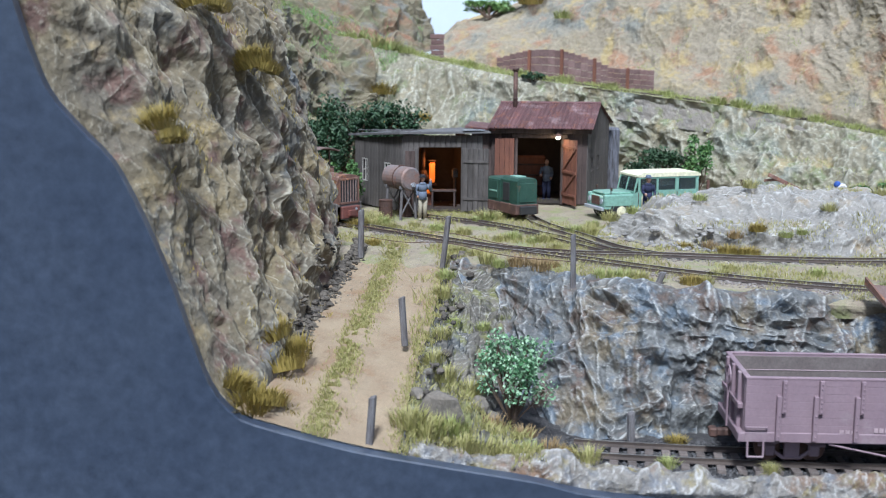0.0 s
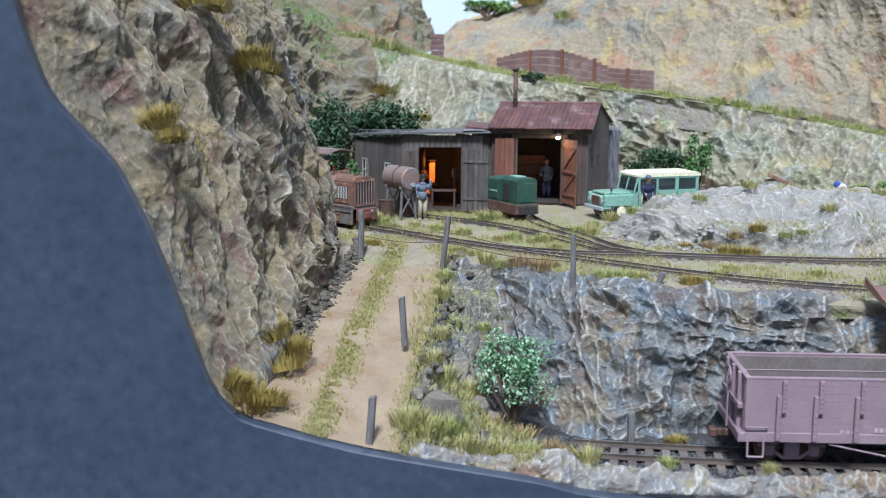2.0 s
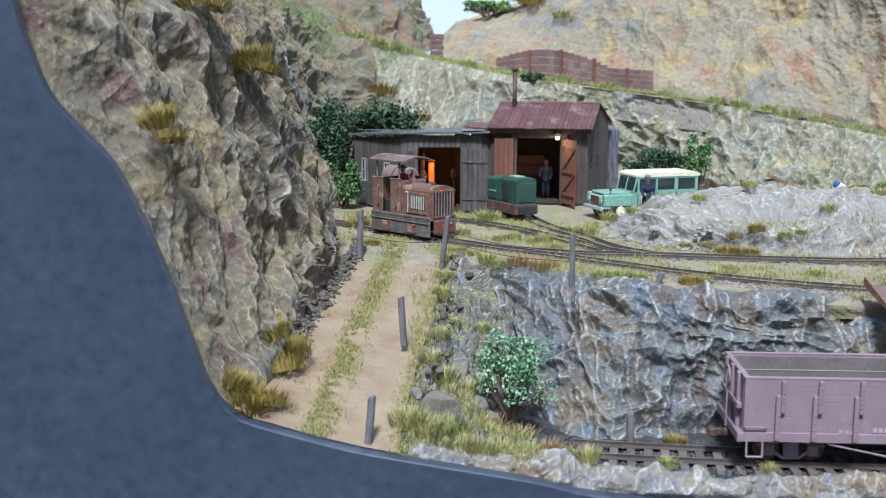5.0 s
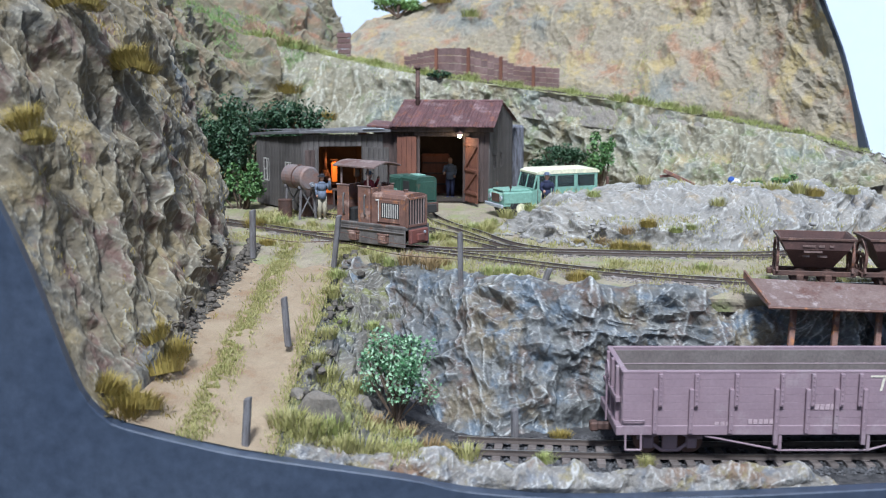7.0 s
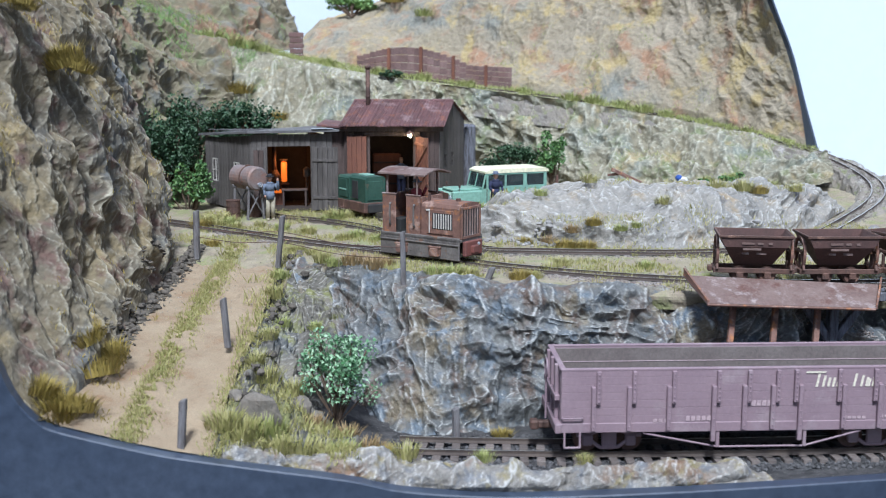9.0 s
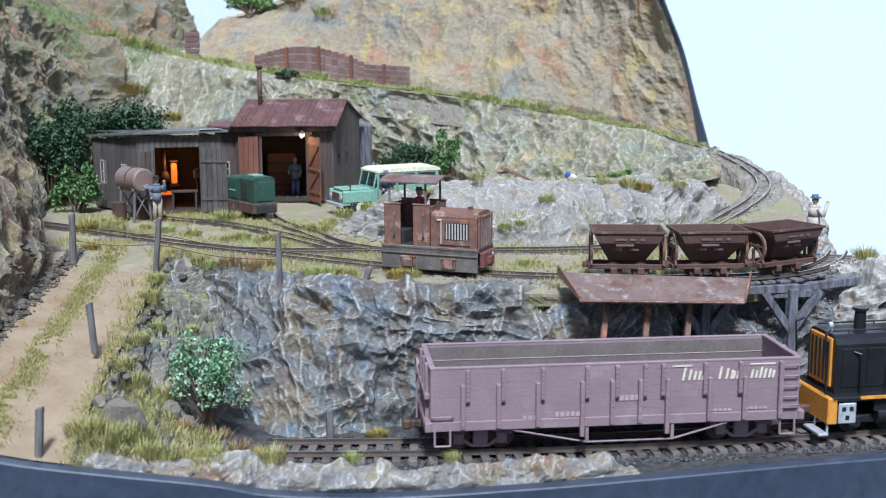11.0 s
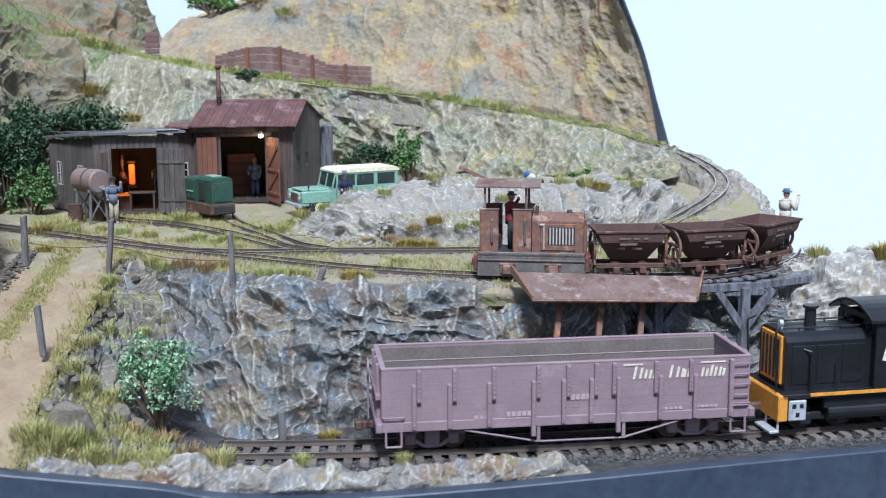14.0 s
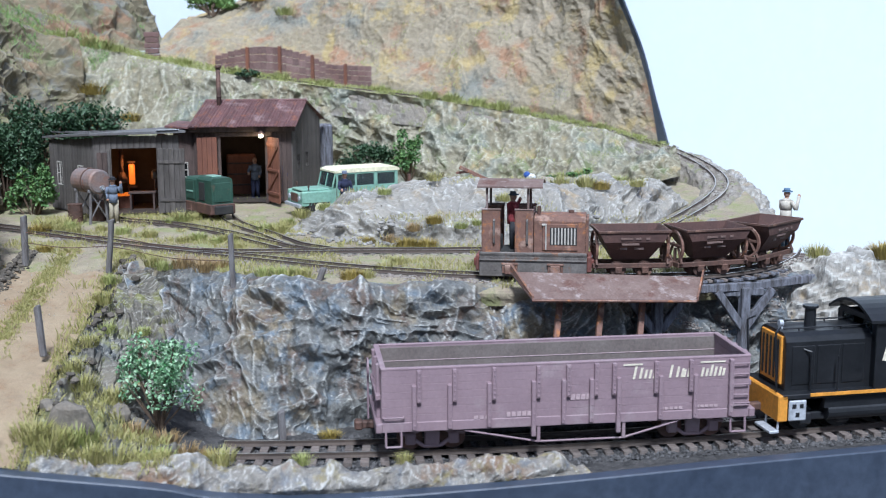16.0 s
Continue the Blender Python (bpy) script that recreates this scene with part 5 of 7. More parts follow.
# ---- oxide-red gondola car on the siding ----
def gondola():
    t = thing("gondola_car", at(219, 847.5, 118, -2.2), "faded oxide red high-sided gondola car with wooden ribs", "freight car")
    L, W, Z0, Z1 = 172.0, 45.0, 13.5, 41.5
    side_n = 7
    BOLT = G().box((0, 0, 0), (0.8, 0.6, 0.8), bev=0.2).mesh("bolt", M_gond)
    hb = (Z1 - Z0 - 3) / side_n
    for s in (-1, 1):
        sd = part("side", G().box((0, s * (W / 2 - 1), Z0 + 1.5), (L, 2.4, 4.6), bev=0.3), M_gond, t, "oxide red boarded side")
        for i in range(side_n):
            part("board", G().box((0, s * (W / 2 - 1.0), Z0 + 3.6 + hb * (i + 0.5)), (L - 0.6, 1.8, hb - 0.06), bev=0.1), M_gond, sd)
        part("top_rail", G().box((0, s * (W / 2 - 0.9), Z1 + 0.5), (L, 2.0, 1.2), bev=0.3), M_gond, sd)
        xs = [-71.2, -55.1, -37.1, -16.7, -2.8, 10.2, 22.9, 42.7, 59.3, 76.4]
        for i, x in enumerate(xs):
            y = s * (W / 2 + 0.9)
            long = i in (3, 6)                             # two stakes reach down to the truss rods
            top = Z1 - 0.4 if i == 9 else Z1 - 7.0
            low = Z0 - 5.0 if long else Z0 + 0.4
            rb = part("rib", G().box((x, y, (low + top) / 2), (2.1, 2.4, top - low), bev=0.3), M_gond, sd)
            dx = 0 if i == 9 else 2.2 if i < 6 else -2.2
            if dx:
                part("rib_plate", G().box((x + dx, y - s * 0.1, Z1 - 7.6), (2.0, 2.0, 15.2), bev=0.3), M_gond, rb)
            for k in range(7):
                part("bolt", BOLT, None, rb).matrix_local = at(x + dx, y + s * 1.0, Z1 - 14 + k * 2.1)
            for k in range(4):
                part("bolt", BOLT, None, rb).matrix_local = at(x, y + s * 1.2, Z0 + 2.5 + k * 3.2)
        part("inner_lining", G().box((0, s * (W / 2 - 2.3), (Z0 + Z1) / 2), (L - 3, 0.7, Z1 - Z0 - 1), bev=0.1), M_gond_in, sd, "grey-brown inner boards")
        gl = G()
        for k in (1, 2, 3):
            gl.box((0, s * (W / 2 - 2.75), Z0 + (Z1 - Z0) * k / 4), (L - 4, 0.3, 0.35), bev=0.05)
        part("board_edges", gl, M_dim, sd)
    for s in (-1, 1):
        x = s * (L / 2 - 1)
        e = part("end", G().box((x, 0, Z0 + 1.5), (2.4, W - 3, 4.6), bev=0.3), M_gond, t, "oxide red boarded end")
        for i in range(side_n):
            part("board", G().box((x, 0, Z0 + 3.6 + hb * (i + 0.5)), (1.8, W - 4.2, hb - 0.06), bev=0.1), M_gond, e)
        part("top_rail", G().box((x, 0, Z1 + 0.6), (2.6, W - 2.4, 1.4), bev=0.3), M_gond, e)
        for y in (-13, 0, 13):
            part("end_post", G().box((x + s * 1.6, y, 28), (2, 3, 29), bev=0.3), M_gond, e)
        part("end_beam", G().box((x + s * 2, 0, 15), (3, W + 2, 4.4), bev=0.4).box((x + s * 2, 0, 28), (2.4, W - 8, 2.6), bev=0.3), M_gond, e)
        part("brake_wheel", G().ring((x + s * 6, -10, 40), 4.2, 0.7, "x", 18).rod((x + s * 6, -10, 16), (x + s * 6, -10, 40), 0.5, 6), M_gond, e) if s < 0 else None
        part("grab_irons", G().tube([(x + s * 0.2, -W / 2 - 0.3, 20), (x + s * 0.2, -W / 2 - 1.6, 20), (x - s * 9, -W / 2 - 1.6, 20), (x - s * 9, -W / 2 - 0.3, 20)], 0.4), M_gond, e)
        part("step", G().tube([(x - s * 1, -W / 2, 13), (x - s * 1, -W / 2 - 0.5, 6), (x - s * 8, -W / 2 - 0.5, 6), (x - s * 8, -W / 2, 13)], 0.55), M_gond, e)
        lad = G()
        if s > 0:
            for k in range(5):
                lad.tube([(x - 9.5, -W / 2 - 0.2, 19 + k * 5), (x - 9.5, -W / 2 - 1.5, 19 + k * 5), (x - 0.5, -W / 2 - 1.5, 19 + k * 5), (x - 0.5, -W / 2 - 0.2, 19 + k * 5)], 0.38)
            part("ladder", lad, M_gond, e)
        part("coupler", G().box((s * (L / 2 + 5), 0, 10), (9, 3.5, 3.5), bev=0.6).box((s * (L / 2 + 9), 0, 10), (4, 5.5, 4.5), bev=0.8), M_darkrust, t, "dark iron coupler")
    part("floor_deck", G().box((0, 0, Z0 + 0.4), (L - 3, W - 4, 1.2)), M_gond_in, t, "grey-brown floor")
    part("centre_sill", G().box((0, 0, 10.4), (L - 6, 8, 5), bev=0.4).box((0, -11, 11), (L - 10, 3, 3.4)).box((0, 11, 11), (L - 10, 3, 3.4)), M_darkrust, t)
    for s in (-1, 1):
        y = s * (W / 2 - 1)
        part("truss_rod", G().tube([(-48, y, 12), (-14, y, 5.2), (26, y, 5.2), (52, y, 12)], 0.5), M_gond, t)
        for x in (-14, 26):
            part("queen_post", G().box((x, y, 9), (1.6, 1.6, 8), bev=0.2), M_gond, t)
    for cx in (-62, 62):
        tr = part("truck", G().box((cx, 0, 7.5), (5, 26, 3), bev=0.4), M_darkrust, t, "arch bar truck")
        for x in (-10, 10):
            wheelset_x = part("wheelset", G().rod((cx + x, -12, 6), (cx + x, 12, 6), 0.9, 8).rod((cx + x, -9.6, 6), (cx + x, -7.6, 6), 6, 24).rod((cx + x, 9.6, 6), (cx + x, 7.6, 6), 6, 24), M_darkrust, tr)
        for s in (-1, 1):
            y = s * 13
            part("side_frame", G().tube([(cx - 15, y, 8.5), (cx - 10, y, 8.5), (cx - 4, y, 11), (cx + 4, y, 11), (cx + 10, y, 8.5), (cx + 15, y, 8.5)], 0.9)
                 .tube([(cx - 10, y, 7), (cx - 4, y, 2.6), (cx + 4, y, 2.6), (cx + 10, y, 7)], 0.9).box((cx, y, 6.8), (7, 2.4, 7), bev=0.5)
                 .box((cx - 10, y, 6.3), (5, 3, 5.6), bev=0.7).box((cx + 10, y, 6.3), (5, 3, 5.6), bev=0.7), M_gond, tr, "dusty arch bar side frame")
    # company lettering as plain bars in its colour, number and data as dim bars
    y = -W / 2 - 0.18
    def bars(items, material, nm, lab):
        gg = G()
        for x, z, w, h, sk in items:
            gg.add([(x, y, z), (x + w, y, z), (x + w + sk, y, z + h), (x + sk, y, z + h), (x, y - 0.12, z), (x + w, y - 0.12, z), (x + w + sk, y - 0.12, z + h), (x + sk, y - 0.12, z + h)],
                   [(0, 1, 2, 3), (7, 6, 5, 4), (0, 4, 5, 1), (1, 5, 6, 2), (2, 6, 7, 3), (3, 7, 4, 0)])
        part(nm, gg, material, t, lab)
    big = [(25, 39.6, 9, 0.8, 0.3), (61.5, 39.6, 12, 0.7, 0.3)]
    for x, w, h in ((29.5, 4.0, 6.0), (34.8, 1.2, 4.2), (37.0, 3.1, 4.2), (46.6, 4.4, 6.0), (52.2, 2.2, 4.2), (55.2, 2.6, 4.2), (61.8, 3.2, 4.2), (65.9, 3.2, 5.2), (70.2, 2.9, 4.2)):
        big.append((x, 33.2, 1.1, h, h * 0.2))
        if w > 2:
            big.append((x + w - 1.1, 33.2, 1.1, h * 0.85, h * 0.17))
    for item in big:
        bars([item], M_letter, "lettering_bar", "cream lettering stroke")
    dim = [(0.6 + k * 2.4, 24.6, 1.8, 2.6, 0.3) for k in range(4)] + [(-44 + k * 2.6, 17.4, 1.8, 1.6, 0) for k in range(3)] + [(-29 + k * 2.4, 18, 1.7, 2.2, 0) for k in range(6)] + [(60 + k * 2.2, 18.4, 1.6, 1.2, 0) for k in range(5)] + [(43 + k * 2.2, 18, 1.6, 1.2, 0) for k in range(5)]
    for item in dim:
        bars([item], M_dim, "data_mark", "")


gondola()


# ---- black end-cab diesel behind the gondola ----
def switcher():
    t = thing("diesel_switcher", at(321, 845.5, 118, 1.5), "black and orange end-cab diesel engine", "locomotive")
    W = 40.0
    part("deck", G().box((48, 0, 19.5), (94, W, 2.4), bev=0.4), M_black, t, "black running board")
    for s in (-1, 1):
        part("edge_stripe", G().box((62, s * (W / 2 + 0.3), 20.2), (94, 0.5, 1.7), bev=0.1), M_orange, t, "orange edge stripe")
        part("side_sill", G().box((52, s * (W / 2 - 4), 15), (56, 3, 6), bev=0.4), M_black, t)
        part("air_tank", G().rod((26, s * 14, 10), (62, s * 14, 10), 4.4, 16), M_black, t)
    part("pilot_beam", G().box((1.5, 0, 14), (5, W, 13), bev=0.6), M_orange, t, "orange pilot beam")
    part("pilot_coupler", G().box((-4, 0, 10), (8, 4, 4), bev=0.7).box((-7.5, 0, 10), (4, 6, 5), bev=0.8), M_darkrust, t)
    part("footboard", G().box((-2.6, -12, 2.8), (5, 16, 1.4), bev=0.3).box((-2.6, 12, 2.8), (5, 16, 1.4), bev=0.3).rod((0, -6, 3), (0, -6, 10), 0.6, 6).rod((0, -18, 3), (0, -18, 10), 0.6, 6), M_silver, t, "worn silver footboards")
    part("step_plate", G().box((8.5, -W / 2 - 0.4, 13), (9, 1, 10), bev=0.5), M_silver, t, "silver step plate with cut-outs")
    # black boxes on the uncut plate imitate the shade in its cut-outs
    holes = G()
    for x, z in ((6.6, 15.2), (10.4, 15.2), (8.4, 11)):
        holes.box((x, -W / 2 - 0.95, z), (2, 0.3, 2.2), bev=0.1)
    part("step_holes", holes, M_black, t)
    HW = 13.5
    prof = [(-HW, 20.5), (-HW, 44.5), (-HW + 1.2, 47), (-HW + 4, 48.6), (HW - 4, 48.6), (HW - 1.2, 47), (HW, 44.5), (HW, 20.5)]
    hd = part("hood", G().prism(prof, 5, 50, "x"), M_black, t, "black engine hood")
    gr = part("radiator_grille", G().box((4.6, 0, 35), (1.4, 21, 24), bev=0.5), M_orange, t, "orange radiator grille")
    for i in range(5):
        part("grille_slot", G().box((3.9, -7.6 + i * 3.8, 35), (0.5, 1.9, 20), bev=0.2), M_black, gr)
    part("exhaust_pipe", G().rod((24, 0, 48), (24, 0, 58), 2.9, 18, 2.7).rod((24, 0, 58), (24, 0, 59.2), 3.8, 18), M_black, t, "black exhaust stack")
    part("headlight", G().rod((8.5, -2, 51.4), (6.5, -2, 51.4), 1.6, 16).box((7.5, -2, 49.4), (2, 1.4, 2)), M_silver, t, "silver headlight")
    for s in (-1, 1):
        part("hood_rail", G().tube([(6, s * 8, 50), (49, s * 8, 50)], 0.45).rod((14, s * 8, 48), (14, s * 8, 50), 0.4, 6).rod((36, s * 8, 48), (36, s * 8, 50), 0.4, 6), M_black, t)
        part("handrail", G().tube([(14, s * (HW + 0.3), 41), (17, s * (HW + 2.5), 40), (17, s * (HW + 2.5), 21)], 0.5).rod((30, s * (W / 2 - 2), 21), (30, s * (W / 2 - 2), 38), 0.5, 6), M_black, t)
        part("end_rail", G().tube([(0, s * 15, 21), (-1.5, s * 15, 50), (2, s * 13, 52)], 0.5), M_black, t)
    for i in range(3):
        part("hood_door", G().box((14 + i * 13, -HW - 0.15, 33), (11.6, 0.5, 19), bev=0.2), M_black, hd)
    # cab with arched roof
    cb = part("cab", G().box((71, -17.4, 36.5), (44, 1.6, 33), bev=0.4).box((71, 17.4, 36.5), (44, 1.6, 33), bev=0.4).box((50, 0, 34), (1.6, 34, 26), bev=0.3).box((92, 0, 36.5), (1.6, 34, 33), bev=0.3)
              .box((50, -15.5, 48), (1.6, 3.6, 10)).box((50, 15.5, 48), (1.6, 3.6, 10)).box((50, 0, 53.5), (1.6, 34, 3)), M_black, t, "black cab")
    part("cab_window", G().box((50, -9, 48), (0.6, 9, 9)).box((50, 9, 48), (0.6, 9, 9)), M_carglass, cb)
    part("side_window", G().box((67, -18.3, 46), (12, 0.5, 11)), M_carglass, cb)
    pr = [(-20 + 4 * k, 54.5 + 7 * (1 - ((-20 + 4 * k) / 20) ** 2)) for k in range(11)]
    pr += [(y, z - 1.4) for y, z in pr[::-1]]
    part("cab_roof", G().prism(pr, 45, 98, "x"), M_black, cb, "arched black roof")
    part("number_mark", G().box((55, -18.35, 38), (3, 0.3, 8), ry=14, bev=0.1).box((60, -18.35, 38), (3, 0.3, 8), ry=-14, bev=0.1), M_letter, cb, "white painted mark")
    for cx in (26, 74):
        tr = part("truck", G().box((cx, 0, 7), (30, 22, 4), bev=0.6), M_black, t)
        for x in (-10, 10):
            part("wheelset", G().rod((cx + x, -9.6, 6.4), (cx + x, -7.4, 6.4), 6.4, 24).rod((cx + x, 9.6, 6.4), (cx + x, 7.4, 6.4), 6.4, 24).rod((cx + x, -11, 6.4), (cx + x, 11, 6.4), 1, 8), M_black, tr)
        for s in (-1, 1):
            part("side_frame", G().box((cx, s * 12.6, 7.6), (34, 2.4, 4), bev=0.6).box((cx - 10, s * 13, 6.6), (7, 3, 6), bev=0.8).box((cx + 10, s * 13, 6.6), (7, 3, 6), bev=0.8), M_black, tr)


switcher()


# ---- loading chute with brackets, and the trestle ----
def chute():
    t = thing("loading_chute", at(0, 0, 0), "rusty steel loading chute leaning over the siding", "chute")
    g = G()
    a, b, c, d = Vector((207, 898, 188)), Vector((308, 893, 182.6)), Vector((298, 875, 174.6)), Vector((213, 876, 178.2))
    n = (b - a).cross(d - a).normalized() * -0.9
    g.add([a, b, c, d, a + n, b + n, c + n, d + n], [(0, 1, 2, 3), (7, 6, 5, 4), (0, 4, 5, 1), (1, 5, 6, 2), (2, 6, 7, 3), (3, 7, 4, 0)])
    part("chute_plate", g, M_rustroof, t, "rust-streaked sloping plate")
    for p, q, nm in ((a, d, "side_lip"), (b, c, "side_lip")):
        e = Vector((0, 0, 4.5))
        o = Vector((1.0, 0, 0))
        part(nm, G().add([p, q, q + e * 0.5, p + e, p + o, q + o, q + e * 0.5 + o, p + e + o], [(0, 1, 2, 3), (7, 6, 5, 4), (0, 4, 5, 1), (1, 5, 6, 2), (2, 6, 7, 3), (3, 7, 4, 0)]), M_rust, t)
    part("front_lip", G().rod(d, c, 0.8, 6), M_rust, t)
    for x in (228, 250, 272):
        part("bracket", G().box((x, 884, 160), (3, 2.4, 34), rx=-28, ry=14, bev=0.3), M_rust, t, "rusty steel bracket")


def trestle():
    t = thing("timber_trestle", at(0, 0, 0), "blue-grey weathered timber trestle under the quarry line", "trestle")
    for (a, b) in (((296, 900), (340, 903)), ((340, 903), (392, 922))):
        ang = math.degrees(math.atan2(b[1] - a[1], b[0] - a[0]))
        for o in (-7, 7):
            part("beam", G().box(((a[0] + b[0]) / 2, (a[1] + b[1]) / 2 + o + 4, 176), (math.dist(a, b) + 4, 3.6, 4.5), rz=ang), M_bluewood, t)
    for x, y, h in ((284, 893, 60), (334, 898, 62)):
        part("post", G().box((x, y, 114 + h / 2), (5, 5, h), rz=8, bev=0.5), M_bluewood, t)
        for s in (-1, 1):
            part("strut", G().box((x + s * 8, y, 164), (4, 4, 26), ry=s * 36, bev=0.4), M_bluewood, t)
        part("cap", G().box((x, y + 3, 173), (22, 6, 4), bev=0.4), M_bluewood, t)
    for k in range(11):
        x = 304 + k * 8.4
        y = 905 + max(0, x - 316) ** 2 * 0.0085
        part("deck_plank", G().box((x, y + 2.5, 179.2), (6.4, 17 + random.uniform(-1.5, 1.5), 1.4), rz=max(0, x - 316) * 0.85 + random.uniform(-3, 3), bev=0.25), M_bluewood, t)


chute()
trestle()


# ---- fence posts ----
def fence_post(x, y, z, h, lean=(0, 0), r=1.9):
    g = G().box((0, 0, h / 2 - 1.5), (r * 2, r * 2, h + 3), bev=0.5)
    g.v = [(a + 0.3 * math.sin(c * 0.9 + x), b + 0.25 * math.cos(c * 0.7 + y), c + (0.8 if a > 0 else 0) * (c > h * 0.9)) for a, b, c in g.v]
    return solid("fence_post", g, M_post, "weathered grey wooden fence post", "post", "fence posts", m=at(x, y, z, 20 * math.sin(x), *lean))


for x, y, z, h, lean, r in ((-51, 1022, 181, 26, (0, 1), 1.6), (-2, 996, 180, 28, (4, 9), 1.4), (67, 938, 180, 26, (0, -1), 1.3), (112, 938, 179, 8, (0, 22), 1.6), (-20, 880, 163, 21, (0, -3), 1.4), (-32, 803, 137, 21, (2, 5), 1.5), (89.5, 868, 114, 17, (0, -2), 1.6)):
    fence_post(x, y, z, h, lean, r)
wire = thing("fence_wire", at(0, 0, 0), "thin sagging wire between the fence posts", "wire")
for h in (12, 18):
    pts = [(-51, 1021, 180 + h), (-26, 1010, 178 + h), (1, 995, 180 + h), (34, 965, 178 + h), (67, 937, 180 + h)]
    part("wire_strand", G().tube([tuple(p) for p in spline(pts, 30)], 0.22, 4), M_darkrust, wire)


# ---- retaining wall of boards on the ledge, and the brick pier by the gap ----
def board_wall():
    t = thing("board_wall", at(0, 0, 0), "curved red-brown timber retaining wall on the ledge", "wall")
    top = lambda s: 291 + 15 * math.sin(math.pi * min(1, s * 1.25 + 0.08)) - 6 * s
    n = 24
    P = [(50 + 146 * i / n, 1497 - 52 * i / n - 5 * math.sin(math.pi * i / n)) for i in range(n + 1)]
    for i in range(n):
        (x0, y0), (x1, y1) = P[i], P[i + 1]
        ang = math.degrees(math.atan2(y1 - y0, x1 - x0))
        z0 = 278 - 13 * i / n
        z1 = top((i + 0.5) / n)
        k = 4
        for j in range(k):
            h = (z1 - z0) / k
            part("plank", G().box(((x0 + x1) / 2, (y0 + y1) / 2, z0 + h * (j + 0.5)), (math.dist(P[i], P[i + 1]) * 1.01, 2.2 + random.uniform(-0.5, 0.5), h * 0.93), rz=ang, bev=0.25), M_wall, t)
        if i % 5 == 4:
            part("post", G().box((x1, y1 - 2.4, (z0 + z1) / 2), (3, 3, z1 - z0 + 2), rz=ang, bev=0.4), M_reddoor, t)


board_wall()
p = thing("timber_pier", at(-9, 1492, 292), "small red-brown timber pier in the gap of the hills", "pier")
for k in range(5):
    part("beam", G().box((0, 0, 2.6 + k * 5.2), (14 - (k % 2) * 1.5, 12, 4.8), bev=0.5), M_wall, p)


# ---- green engine outside the workshop ----
def green_engine():
    t = thing("green_engine", at(49, 1188, U + 2, -62), "dull green narrow gauge diesel engine parked at the workshop", "locomotive")
    part("frame", G().box((0, 0, 7), (46, 21, 8), bev=0.6), M_darkrust, t, "dark red-brown frame")
    part("bonnet", G().prism([(-9, 10), (-9, 29), (-7, 31), (7, 31), (9, 29), (9, 10)], -2, 22, "x"), M_green, t, "green bonnet")
    part("cab", G().prism([(-10, 10), (-10, 28), (-8, 29.6), (8, 29.6), (10, 28), (10, 10)], -22, -3, "x"), M_green, t, "green rear body")
    for s in (-1, 1):
        part("side_vent", G().box((6, s * 9.2, 20), (9, 0.8, 14), bev=0.2), M_tyre, t)
        part("step_iron", G().box((-14, s * 10.8, 4), (8, 1.4, 1.2), bev=0.2).rod((-17, s * 10.8, 4), (-17, s * 10.2, 9), 0.4, 6).rod((-11, s * 10.8, 4), (-11, s * 10.2, 9), 0.4, 6), M_darkrust, t)
        part("door_panel", G().box((-12, s * 10.2, 20), (13, 0.7, 14), bev=0.2), M_green, t)
        part("door_rail", G().box((-12, s * 10.7, 19), (11, 0.5, 1.2), bev=0.1), M_rover, t)
    t.scale = (0.93, 0.93, 0.93)
    part("roof_hatch", G().box((8, 0, 31.5), (12, 8, 1.2), bev=0.3), M_rover, t)
    part("radiator", G().box((22.3, 0, 20), (0.8, 14, 15), bev=0.3), M_green, t)
    part("buffer", G().box((24, 0, 6.5), (3, 15, 6.5), bev=0.6), M_tyre, t)
    part("rear_buffer", G().box((-24, 0, 6.5), (3, 15, 6.5), bev=0.6), M_tyre, t)
    for x in (-10, 10):
        wheelset(t, x, 4.2, 9.4, 4.2, M_darkrust)


green_engine()


